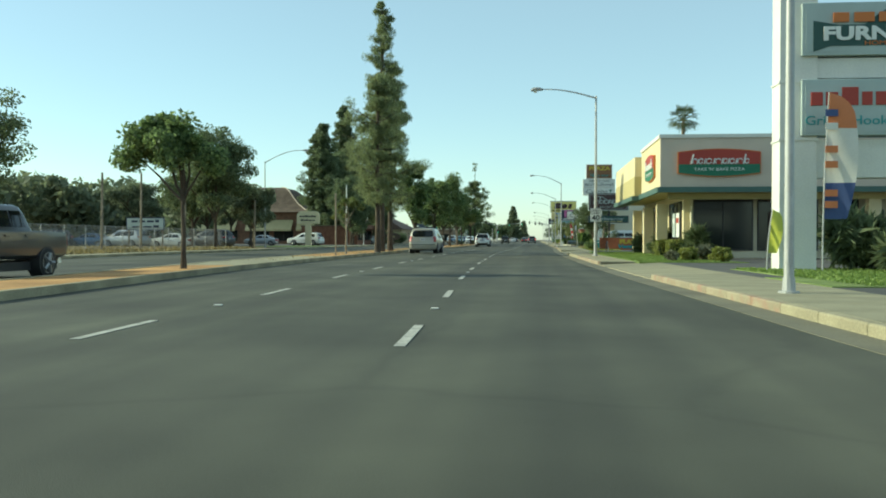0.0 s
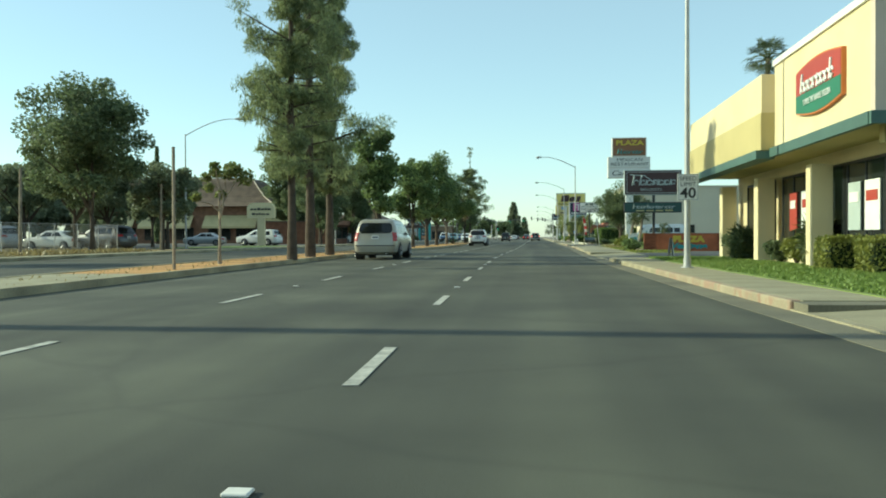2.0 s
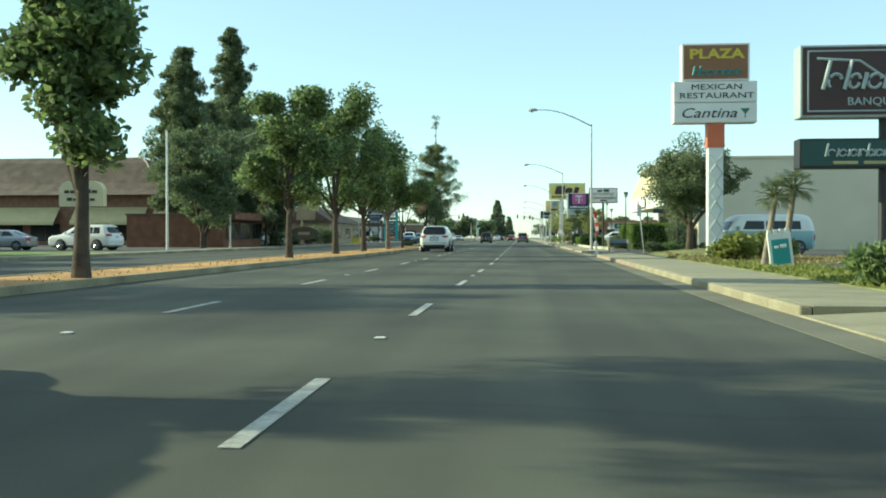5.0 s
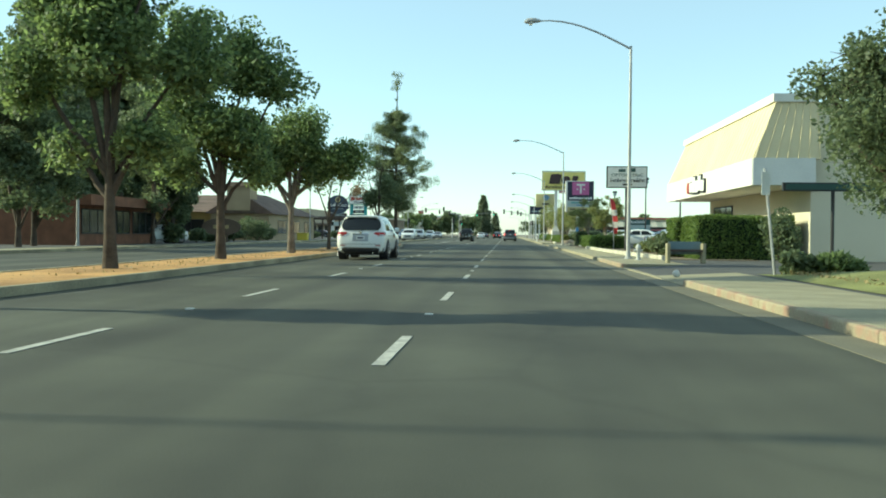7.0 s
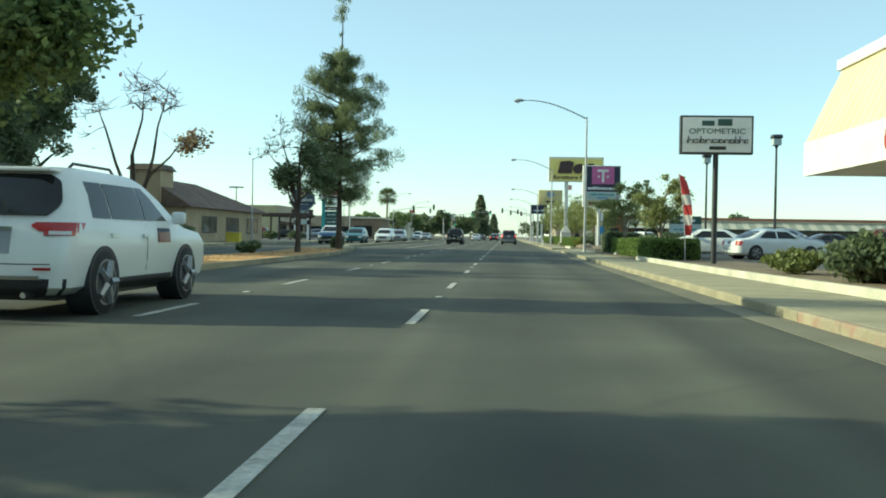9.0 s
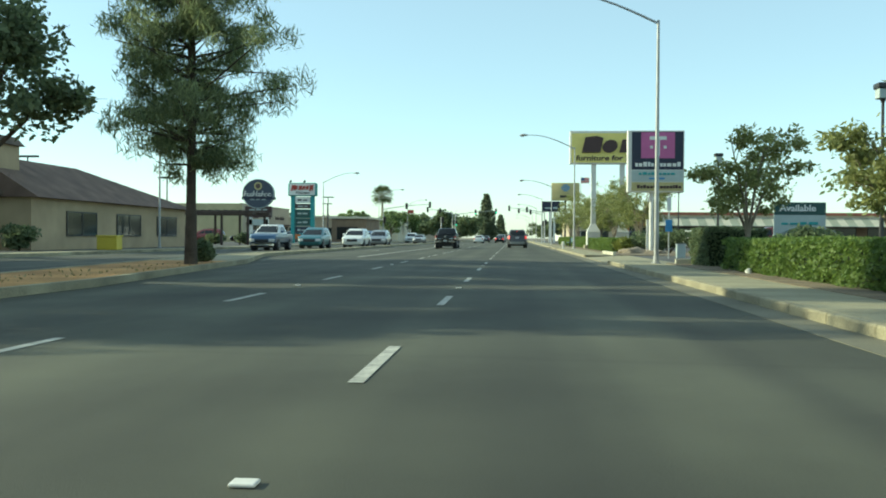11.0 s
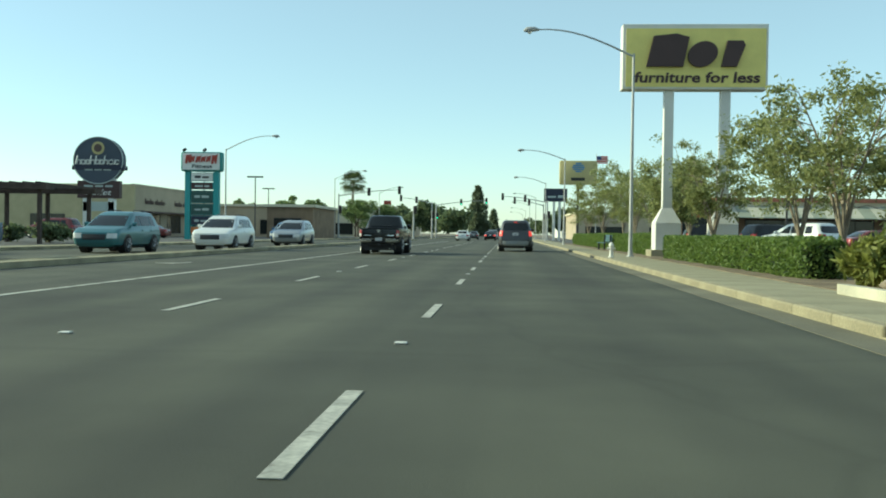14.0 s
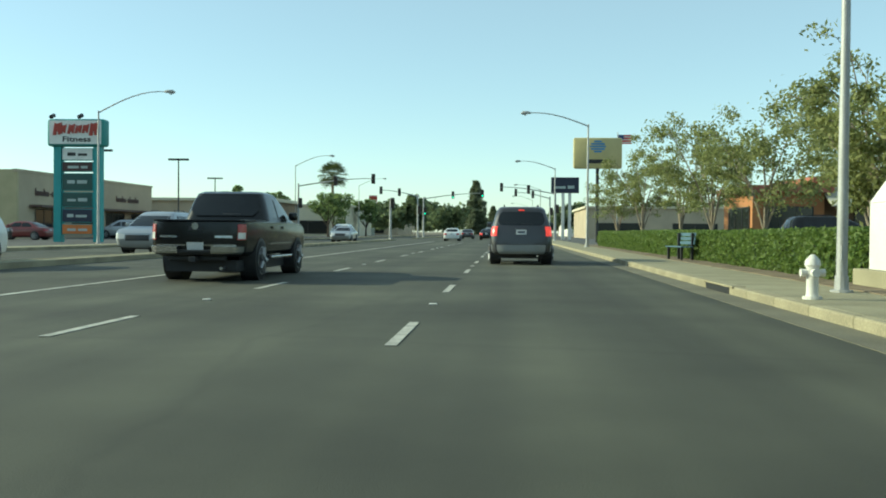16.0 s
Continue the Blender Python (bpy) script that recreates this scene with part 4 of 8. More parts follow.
broad_tree("street_tree", "large green tree with forked trunk on the median", MX + 0.4, 73.2, 7.9, 1.9, 2.0, LEAF, 6, clumps=84, gap=0.8, fine=0.85, dense=0.85, per=190, size=0.14, rt=0.18, lobed=((-0.1, 0, 4.3, 0.7, 1.7), (-1.3, 0.2, 4.7, 0.5, 0.5), (-0.85, -0.2, 6.6, 0.5, 0.9), (0.3, 0.3, 6.9, 0.45, 0.95), (0.35, 0.2, 4.9, 0.55, 1.3), (0.3, -0.3, 2.9, 0.4, 0.6), (-0.8, 0.2, 5.5, 0.4, 0.6)))
broad_tree("street_tree", "leafy green street tree on the median", MX, 92.5, 7.6, 1.9, 2.1, LEAF, 7, clumps=84, gap=0.85, fine=0.8, dense=1.0, per=260, size=0.115, rt=0.15, lobed=((0, 0, 5.2, 1.1, 1.4), (-0.8, 0, 6.4, 0.65, 0.8), (0.9, 0.2, 6.5, 0.6, 0.8), (-1.2, 0, 3.8, 0.7, 0.8), (1.2, 0, 4.2, 0.7, 0.9), (-0.5, 0.2, 2.9, 0.6, 0.4), (0.8, -0.1, 2.9, 0.5, 0.4)))
broad_tree("street_tree", "broad leafy green street tree on the median", MX, 102.3, 8.8, 2.3, 2.0, LEAF, 8, clumps=110, gap=0.85, fine=0.8, dense=1.0, per=240, size=0.115, rt=0.17, lobed=((0, 0, 5.6, 1.5, 1.7), (-1.4, 0.3, 7.0, 0.8, 1.1), (1.1, 0, 7.5, 0.7, 1.0), (1.9, 0, 5.0, 0.75, 1.0), (-2.0, 0, 4.8, 0.8, 1.1), (-1.1, 0, 3.1, 0.8, 0.5), (0.9, 0, 3.0, 0.8, 0.5)))
broad_tree("street_tree", "tall green street tree with two-headed crown", MX, 111, 9.0, 2.3, 2.0, LEAF, 9, clumps=110, gap=0.85, fine=0.8, dense=1.0, per=250, size=0.115, rt=0.17, lobed=((-1.0, 0, 7.1, 0.8, 1.4), (-1.2, 0.2, 4.9, 1.0, 1.3), (0.9, 0, 6.5, 0.95, 1.4), (1.9, 0, 5.6, 0.55, 0.7), (0.3, 0, 4.1, 1.3, 1.0), (-1.6, 0, 3.2, 0.7, 0.6), (1.2, 0.2, 3.0, 0.7, 0.5)))
broad_tree("street_tree", "green street tree with grey trunk and wide spreading crown", MX + 0.1, 120.8, 6.3, 2.5, 2.2, LEAF, 10, clumps=130, gap=0.8, fine=0.8, dense=1.0, per=270, size=0.105, rt=0.17, bark=GREYBARK, lobed=((-1.9, 0, 4.75, 0.9, 0.85), (-0.5, 0.2, 4.5, 0.9, 0.95), (0.7, 0, 4.9, 0.85, 0.8), (2.2, 0, 4.1, 0.85, 0.85), (1.2, 0.3, 3.6, 0.7, 0.5), (-0.3, 0.3, 5.7, 0.5, 0.35), (0.8, -0.2, 5.75, 0.4, 0.3), (-1.2, -0.2, 3.6, 0.6, 0.5)))
broad_tree("street_tree", "small forked street tree, bare but for one bough of tan leaves", MX, 130, 5.2, 1.6, 1.6, LEAF_TAN, 11, clumps=56, per=120, size=0.075, fine=0.9, dense=0.8, gap=0.6, rt=0.1, lobed=((-0.9, 0, 3.9, 0.6, 0.9), (0.3, 0, 4.4, 0.9, 0.7), (1.35, 0, 3.2, 0.55, 0.4), (0.9, 0.1, 4.3, 0.5, 0.5)), leafy=(2,))
broad_tree("street_tree", "two-stemmed tree, leafy low down with bare top branches", MX, 149.3, 7.2, 1.9, 1.9, LEAF_DARK, 12, clumps=84, per=200, size=0.1, fine=0.75, dense=0.9, gap=0.7, rt=0.13, lobed=((1.0, 0, 3.3, 0.7, 0.55), (-0.7, 0.1, 3.5, 0.7, 0.7), (0.5, 0, 4.5, 0.7, 0.6), (-0.9, 0, 5.4, 0.8, 1.2), (0.3, 0, 6.0, 0.6, 1.0), (-1.5, 0.1, 4.6, 0.6, 0.8)), leafy=(0, 1, 2))
pine("pine_tree", "upright ragged pine with bare top on the median", MX, 160, 11.3, 3.5, 3.0, LEAF_PINE, 13, tiers=27, per=185, size=0.03, needle=9.0, taper=0.42, rt=0.17, tip=3.3, spread=0.46, arms=5, ragged=0.5)

# trees across the street
broad_tree("roadside_tree", "tall airy tree beyond the fence", -33, 49, 11.5, 3.2, 3.5, LEAF_DARK, 20, clumps=34, per=130, size=0.2, group="far trees")
broad_tree("roadside_tree", "broad dark tree beyond the fence", -25.3, 70, 12.2, 4.3, 2.4, LEAF_DARK, 21, clumps=66, per=230, size=0.19, gap=0.84, group="far trees")
broad_tree("roadside_tree", "broad dark tree beyond the fence", -30, 77, 8.2, 3.2, 2.4, LEAF_DARK, 22, clumps=36, per=230, size=0.2, group="far trees")
for i, (x, y, h, r) in enumerate(((-25, 80, 6.5, 2.6), (-27.5, 87, 6.8, 2.8), (-31.5, 85, 7.2, 3.0), (-36, 92, 7.5, 3.2), (-33, 97, 7.0, 2.8), (-40, 88, 8.0, 3.4), (-29.5, 93.5, 6.2, 2.4), (-25.6, 131.0, 13.0, 4.4), (-24.2, 145.0, 15.0, 3.9), (-24.6, 127.5, 10.0, 3.5), (-24.5, 150, 8.5, 3.0))):
    broad_tree("roadside_tree", "dark green tree in front of the shops", x, y, h, r, 2.2 if y < 120 else 1.0, LEAF_FAR if y < 120 else LEAF_DARK, 30 + i, clumps=30 if y < 120 else 60, per=190, size=0.22, group="far trees")
for i, (x, y, h, r) in enumerate(((-33.3, 163, 25.5, 5.8), (-34.3, 149.5, 20.5, 5.4), (-33.5, 155, 15.5, 4.0))):
    pine("spruce_tree", "dark layered conifer behind the street trees", x, y, h, r, 3.4, LEAF_DARK, 40 + i, tiers=38, taper=0.75, per=170, size=0.13, spread=0.66, arms=7, ragged=0.5, droop=0.3, needle=3.0, group="conifers")
pine("cypress_tree", "slim pointed cypress behind the restaurant", -51, 141, 13.6, 0.6, 0.6, LEAF_DARK, 45, tiers=70, taper=0.9, per=60, size=0.1, spread=0.3, arms=6, droop=0.1, needle=2.0, group="conifers")
# two unseen trees, added only to cast the broad shade over the road
for i, (x, y, h, r) in enumerate(((-32.8, 159.5, 18.8, 4.8), (-33.0, 170.5, 18.4, 5.2))):
    broad_tree("roadside_tree", "tall spreading green tree added beside the car park to shade the road", x, y, h, r, 4.5, LEAF_DARK, 50 + i, clumps=150, per=120, size=0.24, rt=0.32, group="far trees")
for i, (x, y, h, r) in enumerate(((-28, 292, 5.5, 2.2), (-25.5, 333, 8, 4.2), (-27, 345, 7, 3.6), (-24, 360, 7, 3.0), (-30, 318, 6.5, 2.6))):
    broad_tree("roadside_tree", "green tree by the far shops", x, y, h, r, 1.6, LEAF, 60 + i, clumps=22, per=120, size=0.26, group="far trees")
palm("palm_tree", "tall fan palm with dry skirt", -35, 385, 12.2, 3.4, 70, rt=0.35, fronds=60)
palm("palm_tree", "fan palm above the shop roof", 14.2, 69.5, 10.8, 1.4, 71)
pine("spruce_tree", "tall conical spruce far along the street", -11.3, 560, 20.0, 6.4, 0.5, LEAF_FAR, 72, tiers=34, taper=1.0, per=80, size=0.36, spread=0.7, arms=7, ragged=0.5, group="conifers")
pine("spruce_tree", "smaller conical spruce far along the street", -6.8, 700, 14.0, 4.6, 0.5, LEAF_FAR, 73, tiers=28, taper=1.0, per=70, size=0.4, spread=0.7, arms=6, ragged=0.5, group="conifers")


def woods(name, label, spots, leaf, seed, size=0.45):
    rng = np.random.default_rng(seed)
    pts = []
    for x, y, r, h in spots:
        cl = ball(rng, 12) * np.array((r, r, h * 0.36)) + np.array((x, y, h * 0.6))
        pts += [ball(rng, 90) * np.array((r * 0.45, r * 0.45, h * 0.2)) + c for c in cl]
    p = np.concatenate(pts)
    p[:, 2] = np.abs(p[:, 2])
    me = cards(p, size * (0.6 + 0.8 * rng.random(len(p))), rng)
    me.materials.append(leaf)
    return tagged(new(name, me), label, "trees", kind="stuff")


rng = np.random.default_rng(99)
woods("far_trees", "distant belt of mixed green trees behind the field", [(rng.uniform(-95, -44), rng.uniform(80, 118), rng.uniform(3, 5), rng.uniform(5.5, 9.5)) for _ in range(46)], LEAF_FAR, 98)
woods("far_trees", "distant trees along the end of the street", [(s * rng.uniform(14, 80), rng.uniform(390, 640), rng.uniform(3, 6), rng.uniform(5, 10)) for _ in range(40) for s in (-1, 1)], LEAF_DARK, 97, 0.7)

# right side
broad_tree("ornamental_tree", "round dense dark green tree with stout leaning trunk", 9.0, 99.0, 5.6, 2.6, 1.35, LEAF_DARK, 80, clumps=76, per=300, size=0.1, rt=0.19, group="ornamental trees")
broad_tree("ornamental_tree", "round leafy tree in front of the blank wall", 27.8, 113, 6.5, 1.9, 1.3, LEAF_DARK, 81, clumps=60, per=200, size=0.12, rt=0.1, group="ornamental trees")
for i, (x, y, h, r, bare) in enumerate(((7.9, 160.6, 4.0, 1.6, 1.75), (8.4, 151.4, 3.7, 1.3, 1.6), (9.6, 196.5, 4.9, 2.1, 1.4), (10.2, 202.0, 5.8, 2.4, 1.4), (10.6, 222, 6.0, 2.5, 1.7), (10.0, 230, 5.9, 2.5, 1.7), (9.9, 238, 5.9, 2.5, 1.7), (10.2, 247, 5.9, 2.5, 1.7),
                                              (9.6, 257, 6.0, 2.5, 1.6), (9.2, 267, 5.6, 2.3, 1.5), (9.4, 210.8, 4.4, 1.6, 1.4), (8.8, 216.5, 4.4, 1.6, 1.4))):
    vase_tree("ornamental_tree", "airy many-stemmed tree with olive leaves behind the hedge" if y > 170 else "small spreading tree with olive leaves above the hedge", x, y, h, r, bare, LEAF_OLIVE, 90 + i, stems=5 if y < 170 else 6, twigs=8)
hedge("hedge", "tall clipped green hedge beside the drive", 8.6, 12.5, 118.5, 121.5, 1.75, 1)
hedge("hedge", "tall clipped green hedge along the planting bed", 8.3, 10.0, 121.6, 123.6, 1.7, 2)
hedge("hedge", "low clipped hedge along the pavement", 7.1, 9.2, 146, 160, 0.85, 3)
hedge("hedge", "low clipped hedge along the pavement", 7.2, 8.1, 192, 209.5, 0.85, 4)
hedge("hedge", "dark clipped box hedge beside the drive", 7.1, 9.0, 162.4, 165.0, 1.2, 7, leaf=LEAF_DARK)
hedge("hedge", "low clipped hedge along the pavement", 7.3, 8.6, 213.5, 262, 0.95, 5)


# ---- vehicles ----
RED_LENS = mat("red_lens", (0.35, 0.02, 0.02), 0.25, var=0.1, bump=0.0, coat=0.5)
BRAKE_LENS = mat("lit_brake_lens", (0.7, 0.05, 0.04), 0.25, var=0.25, scale=6, bump=0.0, emit=0.75)
CLEAR_LENS = mat("clear_lens", (0.6, 0.6, 0.58), 0.15, var=0.1, bump=0.0, coat=0.5)
PLATE = plain("number_plate", (0.6, 0.6, 0.58))
BAR = plain("dark_bar", (0.03, 0.04, 0.08))
RX, RY, BOW = 0.2, 0.3, 0.07          # corner radii across and along, and the bow of the ends


def end_y(x, w, hl):
    """Half length of the plan at x: bowed ends with elliptical corners."""
    d = max(0.0, abs(x) - (w - RX)) / RX
    return hl - BOW * (x / w) ** 2 - (RY - BOW) * (1 - math.sqrt(max(0.0, 1 - d * d)))


def side_x(v, w, hl):
    """Half width of the plan at v metres from its middle."""
    d = min(1.0, max(0.0, abs(v) - (hl - RY)) / RY)
    return w - RX * (1 - math.sqrt(max(0.0, 1 - d * d))) - 0.03 * (v / hl) ** 2


def plan(yb, yf, w, n):
    yc, hl = (yb + yf) / 2, (yf - yb) / 2
    k = n // 4
    xs = [w * math.sin(a) for a in np.linspace(0, math.pi / 2, k + 1)]
    quarter = [(x, end_y(x, w, hl)) for x in xs[:-1]] + [(w * 0.999, hl - RY)]
    pts = [(x, yc + y) for x, y in quarter]
    pts += [(x, yc - y) for x, y in quarter[::-1]]
    pts += [(-x, yc - y) for x, y in quarter[1:]]
    pts += [(-x, yc + y) for x, y in quarter[::-1][:-1]]
    return pts




class Shell:
    """A car body as stacked rounded plans: rows of (z, back, front, half width)."""

    def __init__(self, rows):
        self.rows = np.array(rows, float)

    def at(self, z):
        return [float(np.interp(z, self.rows[:, 0], self.rows[:, k])) for k in (1, 2, 3)]

    def body(self, z0=None, z1=None, n=44):
        bm = bmesh.new()
        zs = [r[0] for r in self.rows if (z0 is None or r[0] > z0 + 1e-4) and (z1 is None or r[0] < z1 - 1e-4)]
        zs = ([z0] if z0 is not None else []) + zs + ([z1] if z1 is not None else [])
        rings = []
        for z in zs:
            yb, yf, w = self.at(z)
            ring = [bm.verts.new((x, y, z)) for x, y in plan(yb, yf, w, n)]
            rings.append(ring)
        n = len(rings[0])
        for r, q in zip(rings, rings[1:]):
            for i in range(n):
                bm.faces.new((r[i], r[(i + 1) % n], q[(i + 1) % n], q[i]))
        bm.faces.new(rings[0][::-1])
        bm.faces.new(rings[-1])
        return bm

    def skin(self, where, a, b, z0, z1, out=0.012, thick=0.03, rows=6, cols=8):
        """A panel on the body: where is back, front, left or right; a, b its ends (numbers or functions of z)."""
        bm = bmesh.new()
        g = []
        for i in range(rows + 1):
            z = z0 + (z1 - z0) * i / rows
            yb, yf, w = self.at(z)
            yc, hl = (yb + yf) / 2, (yf - yb) / 2
            p0, p1 = (a(z) if callable(a) else a), (b(z) if callable(b) else b)
            line = []
            for j in range(cols + 1):
                u = p0 + (p1 - p0) * j / cols
                if where in ("back", "front"):
                    x = max(-0.995, min(0.995, u)) * w
                    y = end_y(x, w, hl) + out
                    line.append(bm.verts.new((x, yc - y if where == "back" else yc + y, z)))
                else:
                    x = side_x(u - yc, w, hl) + out
                    line.append(bm.verts.new((x if where == "right" else -x, u, z)))
            g.append(line)
        for r, q in zip(g, g[1:]):
            for j in range(cols):
                bm.faces.new((r[j], r[j + 1], q[j + 1], q[j]))
        bmesh.ops.recalc_face_normals(bm, faces=bm.faces)
        bmesh.ops.solidify(bm, geom=bm.faces[:], thickness=thick)
        return bm


TYRE = to_mesh(tube(bmesh.new(), ((-0.11, 0, 0), (-0.09, 0, 0), (0.09, 0, 0), (0.11, 0, 0)), [0.33, 0.355, 0.355, 0.33], 28), "tyre", BLACK, 40)
_rim = tube(bmesh.new(), ((0.06, 0, 0), (0.115, 0, 0)), [0.262, 0.255], 24)
for k in range(5):
    a = k * 2 * math.pi / 5
    tube(_rim, ((0.118, 0.05 * math.cos(a), 0.05 * math.sin(a)), (0.124, 0.245 * math.cos(a), 0.245 * math.sin(a))), [0.06, 0.045], 6)
RIM = to_mesh(_rim, "rim", ALLOY, 40)
# flat dark disc on the rim: colours in the shade between the spokes
_hub = tube(bmesh.new(), ((0.1, 0, 0), (0.118, 0, 0)), [0.235, 0.232], 24)
RIM_DARK = to_mesh(_hub, "rim", PLASTIC, 40)


def wheels(car, shell, ys, r=0.36):
    for y in ys:
        w = shell.at(0.6)[2]
        wa = max(shell.at(z)[2] for z in (0.5, 0.6, 0.7, 0.8, 0.85)) + 0.012
        for s in (1, -1):
            part("wheel_arch", tube(bmesh.new(), ((s * (w - 0.3), y, r + 0.02), (s * wa, y, r + 0.02)), r + 0.03, 32), PLASTIC, car, "dark wheel arch")
            wh = new("wheel")
            wh.parent = car
            wh.matrix_basis = pose(s * (wa - 0.095), y, r, 0, 0, 0 if s > 0 else 180) @ Matrix.Diagonal((1, r / 0.355, r / 0.355, 1))
            part("tyre", TYRE, None, wh)
            part("rim", RIM, None, wh)
            part("spoke_shade_disc", RIM_DARK, None, wh)


def vehicle(name, label, x, y, rows, body, windows, belt, wheel_y, turn=0, r=0.36, glass=TINT, rear=(0.8, 1.15, 1.55), lamps=(0.62, 0.98, 0.85, 1.15), lamp_mat=None,
            bumper=None, plate_z=0.85, rails=True, upper=None, door_y=(1.2, 2.2), pillar=0.1, group="", z=0.0, windscreen=None):
    """One car. windows: (z0, z1, list of (y0, y1)) along the sides; belt: the height at which the side glass starts."""
    c = thing(name, label, "car" if "van" not in name else "van", x, y, z, turn, group)
    sh = Shell(rows)
    top = rows[-1][0]
    if upper:
        part("body", sh.body(None, belt - 0.02), body, c, smooth=38)
        part("cabin", sh.body(belt - 0.02, None), upper, c, smooth=38)
    else:
        part("body", sh.body(), body, c, smooth=38)
    part("underbody", B(-0.7, 0.7, 0.35, rows[2][2] - 0.3, 0.2, 0.42), PLASTIC, c)
    z0, z1, spans = windows
    for s in ("left", "right"):
        for a, b in spans:
            def back_edge(zz, a=a):
                return max(a, sh.at(zz)[0] + 0.32)

            def front_edge(zz, b=b):
                return min(b, sh.at(zz)[1] - 0.16)
            part("side_window", sh.skin(s, back_edge, front_edge, z0, z1), glass, c, "dark side window", smooth=60)
        for dy in door_y:
            part("door_handle", sh.skin(s, dy, dy + 0.2, belt - 0.17, belt - 0.12, 0.03, 0.05, 1, 2), body, c)
        sgn = 1 if s == "right" else -1
        my = sh.at(belt + 0.05)[1] - 0.55
        w = sh.at(belt)[2]
        part("mirror", B(sgn * w if sgn > 0 else -w - 0.2, w + 0.2 if sgn > 0 else -w, my, my + 0.12, belt + 0.02, belt + 0.2, bevel=0.04), body, c, smooth=40)
        if rails:
            rr = sh.at(top)[2] * 0.9
            yb, yf, _ = sh.at(top)
            part("roof_rail", T(((sgn * rr, yb + 0.25, top), (sgn * rr, yb + 0.35, top + 0.06), (sgn * rr, yf - 0.35, top + 0.06), (sgn * rr, yf - 0.25, top)), 0.02, 6), PLASTIC, c)
    def rear_half(zz):
        u = (zz - rear[1]) / (rear[2] - rear[1])
        return rear[0] * (1 - 0.2 * max(0.0, (0.4 - u) / 0.4) ** 2 - 0.12 * max(0.0, (u - 0.8) / 0.2) ** 2)
    part("rear_window", sh.skin("back", lambda zz: -rear_half(zz), rear_half, rear[1], rear[2], rows=12), glass, c, "dark rear window", smooth=60)
    part("rear_wiper", sh.skin("back", -0.02, 0.42, rear[1] + 0.03, rear[1] + 0.05, 0.03, 0.015, 1, 4), PLASTIC, c)
    part("tailgate_seam", sh.skin("back", -0.8, 0.8, 0.62, 0.632, 0.004, 0.006, 1, 8), PLASTIC, c)
    wz = windscreen or (belt + 0.04, z1)
    part("windscreen", sh.skin("front", -0.86, 0.86, wz[0], wz[1]), glass, c, smooth=60)
    lm = lamp_mat or RED_LENS
    for s in (1, -1):
        part("tail_lamp", sh.skin("back", s * lamps[0], s * lamps[1], lamps[2], lamps[3], 0.02, 0.05), lm, c, "red tail lamp", smooth=60)
        part("headlamp", sh.skin("front", s * 0.55, s * 0.95, 0.62, 0.82, 0.015, 0.05), CLEAR_LENS, c, smooth=60)
    part("grille", sh.skin("front", -0.5, 0.5, 0.55, 0.78, 0.012), PLASTIC, c, smooth=60)
    pl = part("number_plate", sh.skin("back", -0.17, 0.17, plate_z, plate_z + 0.15, 0.02, 0.02, 1, 2), PLATE, c, "pale number plate")
    part("plate_bar", sh.skin("back", -0.12, 0.12, plate_z + 0.045, plate_z + 0.1, 0.024, 0.01, 1, 2), BAR, pl)
    if bumper:
        part("rear_bumper", sh.skin("back", -0.99, 0.99, 0.34, 0.62, 0.035, 0.08), bumper, c, smooth=60)
        part("front_bumper", sh.skin("front", -0.99, 0.99, 0.34, 0.56, 0.03, 0.08), bumper, c, smooth=60)
    part("exhaust", T(((0.5, -0.02, 0.28), (0.5, 0.3, 0.28)), 0.035, 8), CHROME, c)
    wheels(c, sh, wheel_y, r)
    return c, sh


SUV_ROWS = [(0.27, 0.14, 4.88, 0.8), (0.36, 0.04, 4.96, 0.92), (0.6, 0.0, 5.0, 0.965), (0.85, 0.04, 4.95, 0.975), (1.0, 0.08, 4.72, 0.965), (1.07, 0.11, 4.1, 0.95), (1.13, 0.14, 3.9, 0.93), (1.45, 0.3, 3.35, 0.83), (1.66, 0.42, 2.95, 0.73), (1.74, 0.55, 2.7, 0.66), (1.765, 0.75, 2.5, 0.58)]
VAN_ROWS = [(0.25, 0.14, 5.0, 0.8), (0.34, 0.03, 5.08, 0.92), (0.58, 0.0, 5.1, 0.97), (0.9, 0.05, 5.0, 0.98), (1.02, 0.09, 4.7, 0.965), (1.07, 0.11, 4.35, 0.95), (1.45, 0.25, 3.75, 0.86), (1.68, 0.36, 3.2, 0.78), (1.76, 0.5, 2.9, 0.7), (1.785, 0.7, 2.7, 0.62)]
BOXY_ROWS = [(0.3, 0.12, 4.75, 0.8), (0.4, 0.02, 4.83, 0.92), (0.62, 0.0, 4.87, 0.95), (0.95, 0.06, 4.8, 0.96), (1.08, 0.09, 4.6, 0.95), (1.14, 0.11, 3.75, 0.935), (1.5, 0.22, 3.3, 0.83), (1.72, 0.3, 3.0, 0.75), (1.8, 0.4, 2.8, 0.68), (1.825, 0.6, 2.6, 0.6)]
SEDAN_ROWS = [(0.22, 0.16, 4.5, 0.76), (0.32, 0.04, 4.62, 0.87), (0.55, 0.0, 4.68, 0.9), (0.78, 0.05, 4.55, 0.905), (0.92, 0.1, 4.2, 0.89), (0.98, 0.55, 3.55, 0.86), (1.2, 0.95, 3.1, 0.75), (1.38, 1.35, 2.75, 0.64), (1.43, 1.6, 2.5, 0.56)]
